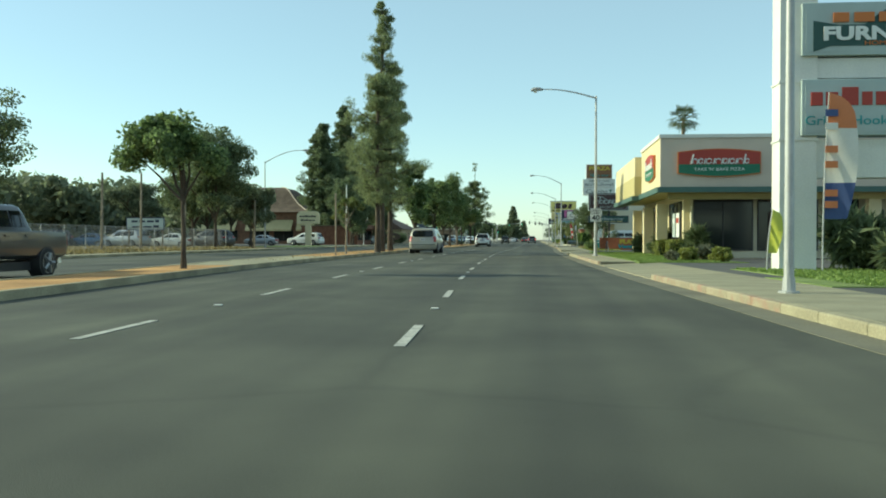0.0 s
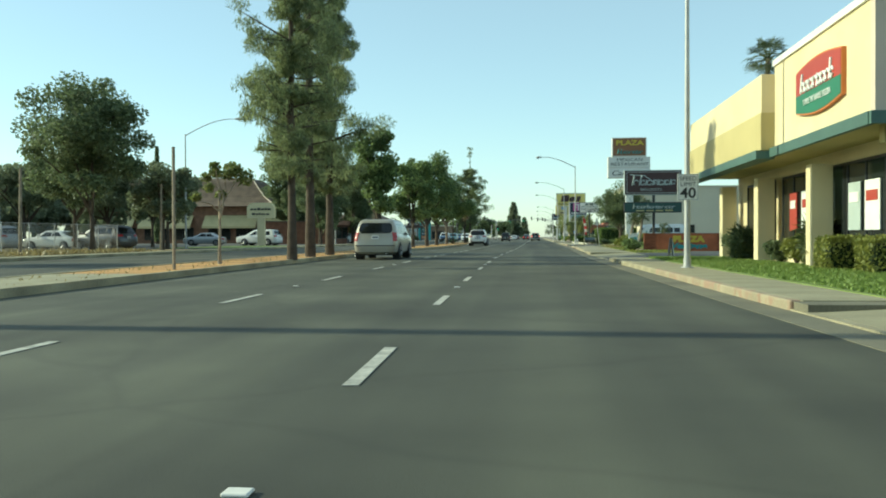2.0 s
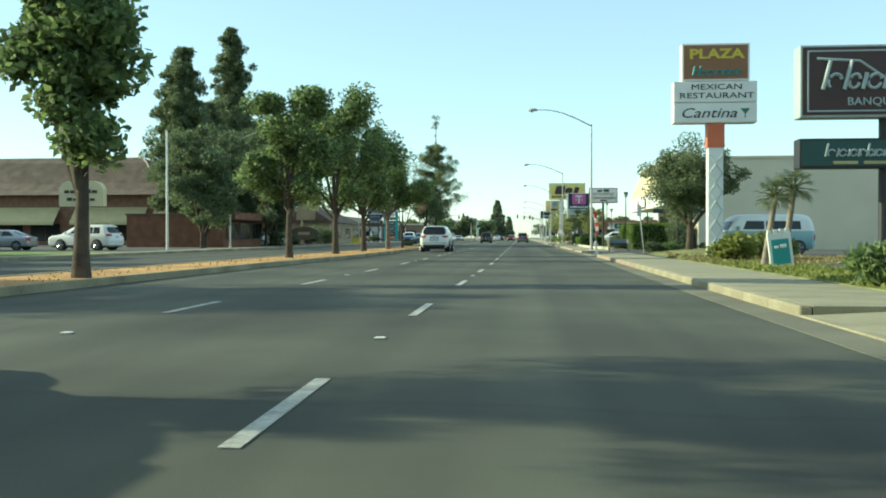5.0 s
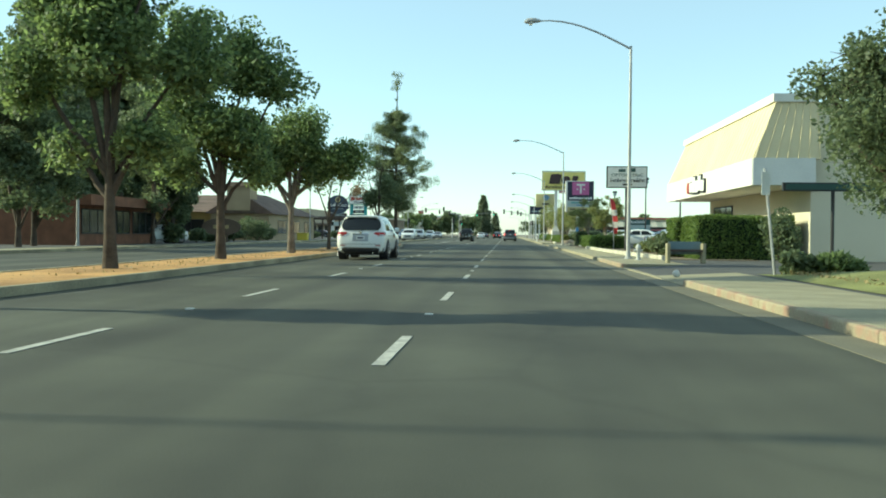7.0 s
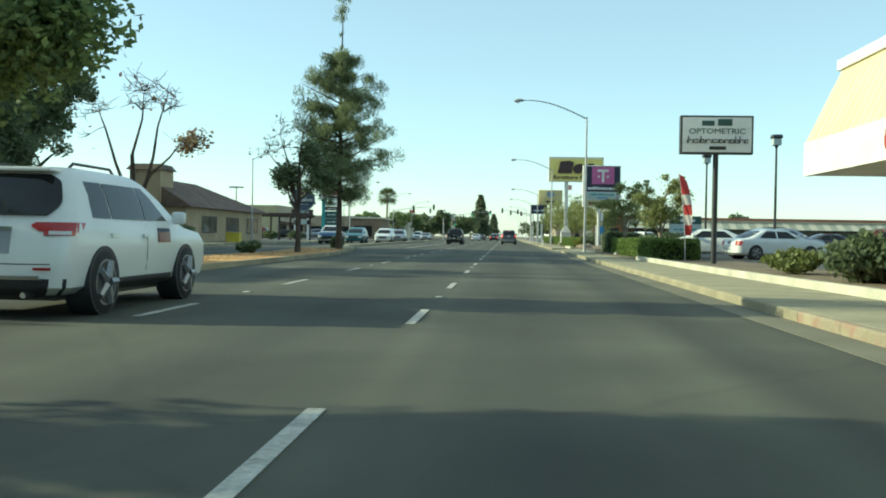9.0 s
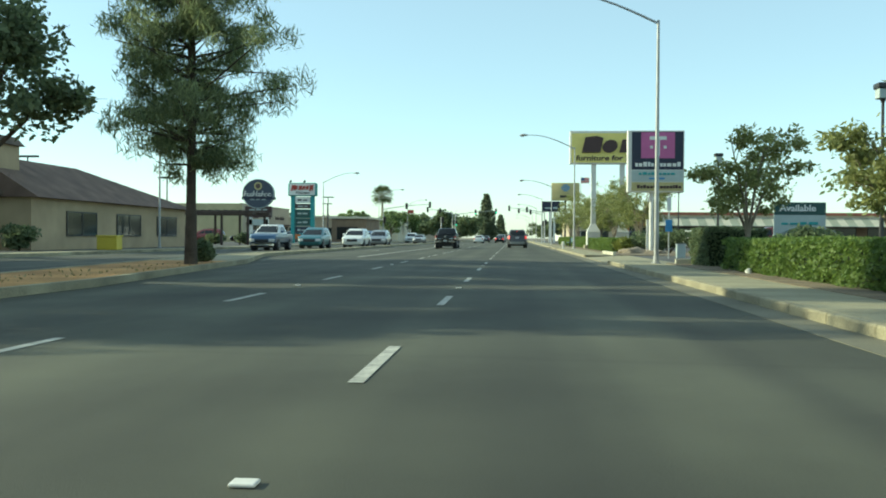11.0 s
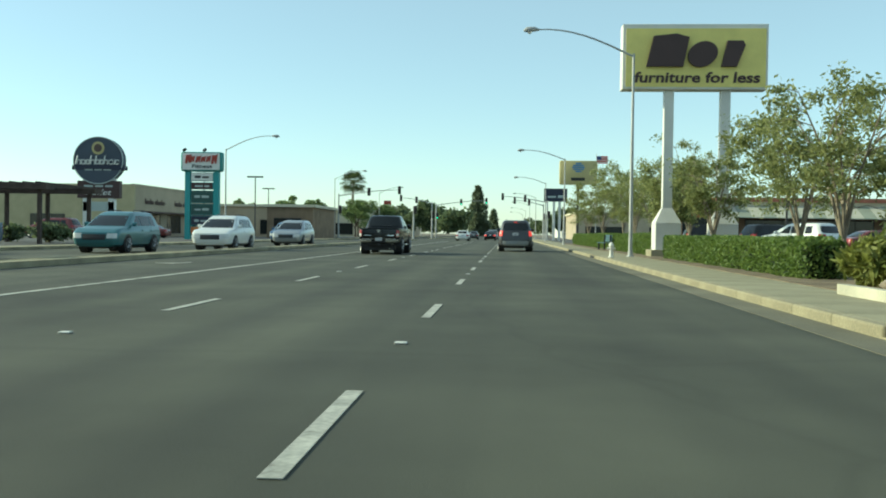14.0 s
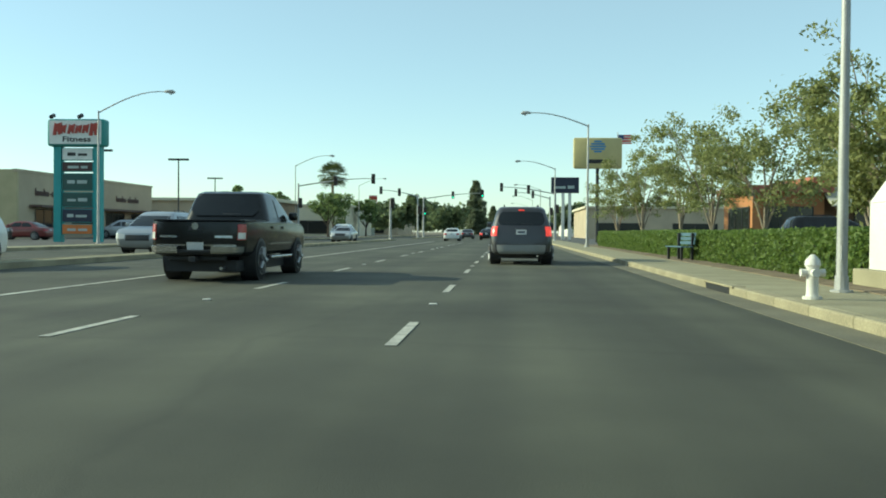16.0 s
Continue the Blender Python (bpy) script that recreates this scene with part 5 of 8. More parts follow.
TRUCK_ROWS = [(0.5, 0.1, 5.45, 0.8), (0.58, 0.02, 5.53, 0.9), (0.75, 0.0, 5.55, 0.93), (1.05, 0.02, 5.45, 0.935), (1.16, 0.03, 5.15, 0.925), (1.2, 1.75, 4.35, 0.915), (1.26, 1.77, 4.25, 0.89), (1.58, 1.9, 3.75, 0.79), (1.78, 2.0, 3.4, 0.71), (1.83, 2.15, 3.2, 0.63)]

BEIGE_P = paint("champagne_paint", (0.4, 0.375, 0.315), 0.3)
WHITE_P = paint("white_car_paint", (0.74, 0.75, 0.72))
BLACK_P = paint("black_car_paint", (0.006, 0.0065, 0.0065), 0.0, 0.22, 0.0)
GREY_P = paint("dark_grey_car_paint", (0.05, 0.05, 0.055), 0.3)
SILVER_P = paint("silver_car_paint", (0.36, 0.38, 0.4), 0.5)
BLUE_P = paint("blue_car_paint", (0.04, 0.1, 0.2), 0.3)
TEAL_P = paint("teal_car_paint", (0.05, 0.17, 0.19), 0.3)
RED_P = paint("dark_red_car_paint", (0.16, 0.025, 0.025), 0.2)

minivan, sh = vehicle("minivan", "champagne minivan in the lane beside the median", -5.15 + bend(56), 56.0, VAN_ROWS, BEIGE_P, (1.12, 1.6, ((0.45, 1.75), (1.82, 2.75), (2.85, 4.0))), 1.08, (1.0, 4.05),
                      rear=(0.84, 1.16, 1.62), lamps=(0.8, 0.985, 0.82, 1.2), bumper=BEIGE_P, plate_z=0.92, upper=BEIGE_P)
part("bumper_step", sh.skin("back", -0.9, 0.9, 0.6, 0.64, 0.05, 0.08), PLASTIC, minivan)
part("handle_strip", sh.skin("back", -0.45, 0.45, 1.08, 1.13, 0.02, 0.03), BEIGE_P, minivan)

wsuv, sh = vehicle("white_suv", "white sport utility vehicle with dark bumper", -4.75, 116.5, SUV_ROWS, WHITE_P, (1.16, 1.6, ((0.62, 1.3), (1.34, 2.35), (2.39, 3.6))), 1.1, (1.0, 3.85), r=0.39,
                   rear=(0.9, 1.17, 1.64), lamps=(0.7, 0.99, 0.95, 1.1), plate_z=0.8)
part("rear_bumper", sh.skin("back", -0.97, 0.97, 0.27, 0.46, 0.03, 0.08), PLASTIC, wsuv, "dark plastic lower bumper", smooth=60)
part("chrome_strip", sh.skin("back", lambda z: -0.74 + 0.6 * (z - 0.43), lambda z: 0.74 - 0.6 * (z - 0.43), 0.46, 0.5, 0.04, 0.03), CHROME, wsuv, "chrome bumper lip")
part("plate_garnish", sh.skin("back", -0.33, 0.33, 1.0, 1.045, 0.03, 0.04), CHROME, wsuv)
part("plate_recess", sh.skin("back", -0.32, 0.32, 0.74, 0.99, 0.006, 0.01), SILVER_P, wsuv)
part("badge", T(((0, 0.13, 1.09), (0, 0.05, 1.09)), 0.06, 16), CHROME, wsuv)
for s in (1, -1):
    side = "right" if s > 0 else "left"
    part("lamp_point", sh.skin("back", lambda z: s * (0.54 + 1.6 * abs(z - 1.06)), s * 0.7, 1.0, 1.1, 0.02, 0.05), RED_LENS, wsuv, "pointed inner end of the tail lamp", smooth=60)
    part("lamp_wrap", sh.skin(side, lambda z: sh.at(z)[0] + 0.2, lambda z: 0.45 + 1.2 * (z - 1.0), 0.98, 1.1, 0.02, 0.05), RED_LENS, wsuv, "red lamp wrapping the corner", smooth=60)
    part("lamp_clear", sh.skin("back", s * 0.76, s * 0.97, 0.96, 1.0, 0.026, 0.03), CLEAR_LENS, wsuv, "clear lower lamp", smooth=60)
    part("sill_trim", sh.skin(side, 1.5, 3.35, 0.27, 0.42, 0.02, 0.03), PLASTIC, wsuv)
    part("reflector", sh.skin("back", s * 0.62, s * 0.82, 0.56, 0.59, 0.015, 0.01, 1, 3), RED_LENS, wsuv)
    for dy in (1.34, 2.37, 3.62):
        part("door_seam", sh.skin(side, dy - 0.006, dy + 0.006, 0.5, 1.1, 0.003, 0.005, 4, 1), PLASTIC, wsuv)
part("door_sign", sh.skin("right", 2.75, 3.2, 0.86, 1.0, 0.018, 0.01, 1, 3), RED_P, wsuv, "red door decal")
part("door_sign", sh.skin("right", 2.75, 3.2, 1.01, 1.06, 0.018, 0.01, 1, 3), BAR, wsuv, "dark door decal")
part("spoiler", B(-0.64, 0.64, 0.3, 0.62, 1.68, 1.73, bevel=0.02), WHITE_P, wsuv)

pickup, sh = vehicle("pickup_truck", "black crew cab pickup truck with chrome bumper", -4.9, 214.0, TRUCK_ROWS, BLACK_P, (1.28, 1.68, ((1.9, 2.75), (2.83, 3.95))), 1.22, (1.25, 4.55), r=0.4,
                     rear=(0.86, 1.3, 1.72), lamps=(0.86, 0.99, 0.82, 1.12), plate_z=0.62, rails=False, door_y=(2.1, 3.0), windscreen=(1.26, 1.72))
part("rear_bumper", sh.skin("back", -0.99, 0.99, 0.53, 0.62, 0.11, 0.13), PLASTIC, pickup, "black step bumper", smooth=60)
for s in (1, -1):
    part("bumper_end", sh.skin("back", s * 0.36, s * 0.995, 0.56, 0.69, 0.13, 0.1), CHROME, pickup, "chrome bumper end", smooth=60)
part("bed_cover", B(-0.8, 0.8, 0.12, 1.7, 1.19, 1.205), PLASTIC, pickup)
for s in (1, -1):
    part("bed_rail", B(s * 0.85 - 0.05, s * 0.85 + 0.05, 0.2, 1.75, 1.17, 1.215, bevel=0.01), PLASTIC, pickup)
    part("decal", sh.skin("back", s * 0.4, s * 0.75, 0.86, 0.9, 0.016, 0.01, 1, 3), CHROME, pickup)
part("badge", T(((0, 0.0, 1.08), (0, -0.03, 1.08)), 0.07, 16), CHROME, pickup)
part("side_step", B(0.88, 1.0, 1.9, 3.7, 0.42, 0.48, bevel=0.02), CHROME, pickup)
part("tailgate_handle", sh.skin("back", -0.14, 0.14, 1.0, 1.07, 0.02, 0.02, 1, 3), PLASTIC, pickup)
part("tailgate_strip", sh.skin("back", -0.84, 0.84, 0.71, 0.73, 0.012, 0.01, 1, 6), CHROME, pickup)
for s, side in ((1, "right"), (-1, "left")):
    part("lamp_lower", sh.skin("back", s * 0.87, s * 0.985, 0.84, 0.96, 0.026, 0.03), CLEAR_LENS, pickup, "clear reversing lamp", smooth=60)
    part("door_trim", sh.skin(side, 1.95, 3.9, 0.72, 0.75, 0.012, 0.01, 1, 6), CHROME, pickup)
    for dy in (1.82, 2.8, 3.98):
        part("door_seam", sh.skin(side, dy - 0.006, dy + 0.006, 0.55, 1.15, 0.003, 0.005, 4, 1), PLASTIC, pickup)
part("hitch", B(-0.06, 0.06, -0.2, 0.1, 0.4, 0.5, bevel=0.01), PLASTIC, pickup)
part("rear_valance", B(-0.55, 0.55, 0.1, 0.25, 0.42, 0.52, bevel=0.02), PLASTIC, pickup)

lead, sh = vehicle("dark_suv", "dark grey sport utility vehicle with silver bumper and lit brake lamps", 1.45, 225.6, BOXY_ROWS, GREY_P, (1.22, 1.64, ((0.4, 1.25), (1.33, 2.25), (2.33, 3.4))), 1.16, (0.95, 3.75), r=0.37,
                   rear=(0.84, 1.24, 1.66), lamps=(0.8, 0.985, 0.9, 1.2), lamp_mat=BRAKE_LENS, bumper=SILVER_P, plate_z=0.95)
part("brake_lamp", sh.skin("back", -0.12, 0.12, 1.7, 1.73, 0.03, 0.03), BRAKE_LENS, lead)
part("lower_trim", sh.skin("right", 0.2, 4.6, 0.4, 0.6, 0.015, 0.02), SILVER_P, lead)
part("lower_trim", sh.skin("left", 0.2, 4.6, 0.4, 0.6, 0.015, 0.02), SILVER_P, lead)


def sedan(label, x, y, body, turn=0, lit=False, z=0.0):
    return vehicle("sedan", label, x, y, SEDAN_ROWS, body, (1.0, 1.32, ((0.9, 1.95), (2.03, 3.1))), 0.98, (0.9, 3.65), turn, 0.32, rear=(0.85, 1.02, 1.34), lamps=(0.6, 0.98, 0.66, 0.86),
                   lamp_mat=BRAKE_LENS if lit else None, plate_z=0.72, rails=False, door_y=(1.3, 2.2), group="cars along the street", z=z)[0]


def suv(label, x, y, body, turn=0, z=0.0):
    return vehicle("suv", label, x, y, SUV_ROWS, body, (1.16, 1.58, ((0.5, 1.3), (1.38, 2.35), (2.43, 3.6))), 1.1, (1.0, 3.85), turn, 0.37, rear=(0.85, 1.2, 1.6), lamps=(0.55, 0.985, 0.98, 1.13),
                   group="cars along the street", z=z)[0]


def truck(label, x, y, body, turn=0, z=0.0, upper=None):
    return vehicle("pickup_truck", label, x, y, TRUCK_ROWS, body, (1.28, 1.68, ((1.9, 2.75), (2.83, 3.95))), 1.22, (1.25, 4.55), turn, 0.38, rear=(0.86, 1.3, 1.72), lamps=(0.86, 0.99, 0.82, 1.12), plate_z=0.62,
                   rails=False, door_y=(2.1, 3.0), bumper=CHROME, windscreen=(1.26, 1.72), group="cars along the street", z=z, upper=upper)[0]


sedan("white sedan ahead in the middle lane", -5.2, 300, WHITE_P)
sedan("black sedan ahead with lit brake lamps", -1.7, 318, BLACK_P, lit=True)
sedan("dark sedan far ahead in traffic", -5.0, 336, GREY_P)
suv("silver car far ahead in traffic", -1.7, 345, SILVER_P)
sedan("dark sedan far ahead in traffic", 1.6, 352, BLACK_P, lit=True)
truck("dark pickup coming the other way", -11.6 + bend(14), 15.5, GREY_P, 180)
truck("two-tone blue and white pickup coming the other way", -16.2, 201, BLUE_P, 180, upper=WHITE_P)
suv("teal wagon coming the other way", -15.8, 213.5, TEAL_P, 180)
suv("white crossover coming the other way", -13.6, 221.5, WHITE_P, 180)
suv("silver people carrier coming the other way", -13.8, 238, SILVER_P, 180)
suv("dark blue car coming the other way", -17.6, 252, BLUE_P, 180)
sedan("silver sedan coming the other way", -14, 284, SILVER_P, 180)
suv("white car coming the other way", -17, 300, WHITE_P, 180)
# parked
for i, (x, y, p, turn) in enumerate(((-27, 79, GREY_P, 70), (-31, 80, WHITE_P, 80), (-35, 78, SILVER_P, 75), (-39, 79, BLUE_P, 80), (-43, 78, GREY_P, 70), (-47, 79, WHITE_P, 85), (-52, 78, BLACK_P, 80), (-57, 79, SILVER_P, 75))):
    (sedan if i % 2 else suv)("parked car beyond the wire fence", x, y, p, turn, z=0.12)
for i, (x, y, p, turn) in enumerate(((-26.5, 116, WHITE_P, 80), (-33, 117, SILVER_P, 95), (-24.5, 152, WHITE_P, 150), (-36, 250, RED_P, 90), (-33, 258, BLACK_P, 95), (-34, 266, RED_P, 90), (-33, 283, SILVER_P, 90), (-32, 291, BLUE_P, 90))):
    (suv if i % 3 == 0 else sedan)("parked car in front of the shops", x, y, p, turn, z=0.115)
for i, (x, y, p, turn) in enumerate(((11.4, 150.5, WHITE_P, -75), (18, 172, SILVER_P, -80), (21.5, 173, GREY_P, -85), (25, 171, RED_P, -90), (16, 207, RED_P, -90), (17, 236, BLACK_P, -70), (22, 232, RED_P, -80), (27, 236, WHITE_P, -85), (31, 230, BLUE_P, -90), (14, 242, BLACK_P, -90))):
    (sedan if i % 2 == 0 else suv)("parked car in the lot behind the hedge", x, y, p, turn, z=0.13)

# old camper van
CAMPER_ROWS = [(0.28, 0.1, 4.2, 0.76), (0.38, 0.02, 4.28, 0.84), (0.7, 0.0, 4.3, 0.86), (1.05, 0.0, 4.3, 0.865), (1.2, 0.03, 4.24, 0.855), (1.6, 0.12, 4.0, 0.8), (1.82, 0.25, 3.8, 0.7), (1.92, 0.5, 3.5, 0.55)]
CAMPER_T = paint("camper_teal_paint", (0.24, 0.4, 0.43))
vehicle("camper_van", "old pale blue and white camper van parked before the blank wall", 14.9, 100.2, CAMPER_ROWS, CAMPER_T, (1.2, 1.6, ((0.35, 1.3), (1.4, 2.4), (2.5, 3.5))), 1.15, (0.9, 3.3), 95, 0.33, rear=(0.7, 1.25, 1.6),
        lamps=(0.82, 0.95, 0.7, 0.95), rails=False, upper=WHITE_P, z=0.14, bumper=WHITE)

suv("dark red car parked in the lot", 21.5, 200, RED_P, 90, 0.13)
sedan("white sedan parked behind the hedge", 13.4, 153.5, WHITE_P, 80, z=0.13)
suv("white car parked in the lot", 19.5, 226, WHITE_P, 30, 0.13)
sedan("silver sedan parked in the lot", 24.0, 206, SILVER_P, 90, z=0.13)
sedan("dark sedan parked in the lot", 16.5, 176.5, GREY_P, 100, z=0.13)

# ---- street furniture and signs ----
def street_lamp(x, y, side, h=8.5, arm=2.9, z=0.13, rise=0.5, group="street lamps"):
    """A tapered steel pole with one curved arm reaching over the road (side -1: towards -x)."""
    t = thing("street_lamp", "grey galvanised street lamp with a long curved arm", "street lamp", x, y, z, group=group)
    part("pole", T(((0, 0, 0.25), (0, 0, h)), [0.085, 0.05], 12), GALV, t, smooth=60)
    part("base", T(((0, 0, 0), (0, 0, 0.04), (0, 0, 0.05), (0, 0, 0.26)), [0.17, 0.17, 0.11, 0.1], 12), GALV, t)
    pts = [(side * arm * u, 0, h - 0.12 + rise * math.sin(u * math.pi * 0.55) - 0.0 * u) for u in np.linspace(0, 1, 9)]
    part("arm", T(pts, [0.045 - 0.018 * i / 8 for i in range(9)], 8), GALV, t, smooth=60)
    ex, ez = pts[-1][0], pts[-1][2]
    hd = bmesh.new()
    tube(hd, ((ex - side * 0.1, 0, ez), (ex + side * 0.1, 0, ez + 0.02), (ex + side * 0.4, 0, ez), (ex + side * 0.55, 0, ez - 0.04)), [0.05, 0.1, 0.12, 0.05], 10)
    head = part("luminaire", hd, GALV, t, smooth=60)
    part("lens", T(((ex + side * 0.3, 0, ez - 0.07), (ex + side * 0.3, 0, ez - 0.17)), [0.11, 0.06], 10), CLEAR_LENS, head)
    part("hand_hole", B(-0.04, 0.04, -0.095, -0.07, 0.5, 0.72), GALV, t)
    return t


lamp_spots = ((6.55, 7.0, -1), (5.62, 41.4, -1), (5.84, 118.0, -1), (6.05, 165.7, -1), (6.13, 211.3, -1), (6.05, 256, -1), (6.0, 296, -1), (6.2, 345, -1), (6.2, 392, -1), (6.2, 440, -1), (6.2, 490, -1))
for x, y, s in lamp_spots:
    far = y > 250
    street_lamp(x, y, s, h=7.75 if far else 8.5, arm=2.9 if y < 50 else 3.7 if far or y < 120 else 4.05, rise=0.5 if y < 50 else 0.85 if far else 1.15)
for x, y, h in ((-25.8, 86.5, 9.0), (-24.0, 133, 9.0), (-24.0, 197.0, 8.2), (-23.3, 250.5, 7.9), (-24.0, 305, 8.6), (-24, 352, 8.6)):
    street_lamp(x, y, 1, h=h, arm=4.1, rise=1.25)

SIGNW = plain("sign_white", (0.74, 0.74, 0.7))
INK = plain("sign_black", (0.02, 0.02, 0.02))
SIGNRED = plain("sign_red", (0.36, 0.045, 0.03))
SIGNGREEN = plain("sign_green", (0.03, 0.16, 0.09))
SIGNYEL = plain("sign_yellow", (0.6, 0.47, 0.06))
SIGNORANGE = plain("sign_orange", (0.55, 0.17, 0.04))
SIGNBROWN2 = plain("sign_dark_brown", (0.06, 0.03, 0.028))
SIGNPALE = plain("sign_pale_grey", (0.42, 0.48, 0.46))
SIGNPINK = plain("sign_pink", (0.5, 0.12, 0.3))
SIGNBLUE = plain("sign_blue", (0.06, 0.25, 0.5))
SIGNTEAL = plain("sign_teal", (0.05, 0.3, 0.3))
SIGNDGREEN = plain("sign_dark_green", (0.03, 0.08, 0.07))
SIGNOCHRE = plain("sign_ochre", (0.5, 0.43, 0.2))
SIGNNAVY = plain("sign_navy", (0.02, 0.025, 0.05))


def panel(parent, x0, x1, z0, z1, y0=-0.15, y1=0.15, face=SIGNW, edge=WHITE, rim=0.05, label=""):
    """A sign cabinet: a box with a rim and a face set just proud of it."""
    p = part("cabinet", B(x0, x1, y0, y1, z0, z1, bevel=0.02), edge, parent, label)
    part("face", B(x0 + rim, x1 - rim, y0 - 0.012, y0 + 0.05, z0 + rim, z1 - rim), face, p)
    return p


def bars(parent, x0, x1, z, h, n, material, y=-0.18, seed=0):
    """A line of writing, word by word."""
    rng = np.random.default_rng(seed)
    ends = np.cumsum([0, *(0.7 + 0.6 * rng.random(n))])
    ends = ends / ends[-1]
    for a, b in zip(ends, ends[1:]):
        w = (x1 - x0) * (b - a)
        x = x0 + (x1 - x0) * a
        tall = h * (1.0 if rng.random() < 0.4 else 0.74)
        part("bar", B(x + 0.1 * w, x + 0.9 * w, y, y + 0.025, z - h / 2, z - h / 2 + tall, bevel=min(0.012, 0.1 * h)), material, parent)


def script(parent, x0, x1, z, h, material, y=-0.18, loops=6, seed=0, r=None):
    """A line of flowing display strokes: slanted stems and round loops, tall at the start."""
    rng = np.random.default_rng(seed)
    n = loops
    ends = np.cumsum([0, *(0.7 + 0.6 * rng.random(n))])
    ends = x0 + (x1 - x0) * ends / ends[-1]
    w = r or 0.075 * h
    lo = z - h / 2
    for k, (a, b) in enumerate(zip(ends, ends[1:])):
        tall = h if k == 0 or rng.random() < 0.2 else h * rng.uniform(0.5, 0.62)
        g = 0.16 * (b - a)
        sl = 0.25 * tall
        bm = tube(bmesh.new(), ((a + g, y, lo), (a + g + sl * 0.5, y, lo + tall * 0.5), (a + g + sl, y, lo + tall)), w, 6)
        cx, cz, rx, rz = (a + b) / 2 + 0.12 * h + 0.25 * g, lo + 0.28 * h, (b - a) * 0.3, 0.25 * h
        turns = np.linspace(0.3, 6.0 if k % 3 else 4.2, 13)
        tube(bm, [(cx + rx * math.cos(q) + 0.2 * rz * math.sin(q), y, cz + rz * math.sin(q)) for q in turns], w * 0.85, 6)
        part("script_shape", bm, material, parent, smooth=60)


# speed limit sign on the second lamp
sp = thing("speed_limit_sign", "white speed limit 40 sign on the lamp post", "road sign", 5.62, 41.27, 0.09, group="road signs")
sp.scale = (0.92, 1, 0.93)
plate = part("plate", B(-0.305, 0.305, -0.02, -0.005, 2.0, 2.76, bevel=0.006), SIGNW, sp)
for a, b, c, d in ((-0.285, 0.285, 2.02, 2.03), (-0.285, 0.285, 2.73, 2.74), (-0.285, -0.275, 2.03, 2.73), (0.275, 0.285, 2.03, 2.73)):
    part("border", B(a, b, -0.024, -0.018, c, d), INK, plate)
text("SPEED", 0.17, INK, plate, 0, -0.02, 2.62, width=0.44)
text("LIMIT", 0.17, INK, plate, 0, -0.02, 2.46, width=0.4)
text("40", 0.42, INK, plate, 0, -0.02, 2.2, bold=0.008, width=0.42)

# tall pylon by the first drive
py = thing("pylon_sign", "white stucco pylon sign with stacked shop panels", "sign", 9.2, 18.4, 0.13, group="pylon signs")
part("pillar", B(0, 1.0, -0.3, 0.55, 0, 7.9), WHITE, py, "white stucco pillar")
part("pillar", B(6.2, 7.2, -0.3, 0.55, 0, 7.9), WHITE, py, "white stucco pillar")
part("cap", B(-0.15, 7.35, -0.45, 0.7, 7.9, 8.15), GREENTRIM, py, "green cap")
for zz in (5.25, 3.65):
    part("joint", B(-0.03, 1.03, -0.33, 0.58, zz - 0.03, zz + 0.03), WHITE, py)
p1 = panel(py, 0.55, 6.5, 5.95, 7.4, -0.42, 0.3, SIGNPALE, SIGNPALE, 0.1, "pale furniture sign panel with dark green emblem")
p2 = panel(py, 0.55, 6.5, 3.75, 5.3, -0.42, 0.3, SIGNPALE, SIGNPALE, 0.1, "pale grey-blue sign panel")
part("lower_panel", B(1.0, 6.2, -0.2, 0.4, 2.6, 3.65), WHITE, py)
part("lower_rail", B(1.0, 6.2, -0.25, 0.4, 5.35, 5.9), WHITE, py)
part("emblem", P(((0.85, 6.05), (1.3, 6.2), (4.6, 6.2), (5.05, 6.05), (5.05, 6.9), (4.4, 6.78), (1.5, 6.78), (0.85, 6.9)), -0.45, -0.43), SIGNDGREEN, p1, "dark green notched emblem")
part("peak", P(((2.2, 6.78), (3.6, 6.78), (3.2, 7.08), (2.9, 7.25), (2.6, 7.08)), -0.448, -0.43), SIGNDGREEN, p1)
bars(p1, 1.3, 4.6, 7.02, 0.36, 6, SIGNORANGE, -0.5, 1)
text("FURNITURE", 0.5, SIGNW, p1, 2.95, -0.47, 6.52, bold=0.02, width=3.7)
text("HOME STORE", 0.17, SIGNORANGE, p1, 2.95, -0.46, 6.26, width=1.5)
bars(p2, 0.75, 4.6, 4.82, 0.5, 9, SIGNRED, -0.46, 2)
text("Grill & Hookah Lounge", 0.36, SIGNTEAL, p2, 2.6, -0.44, 4.15, width=3.9)

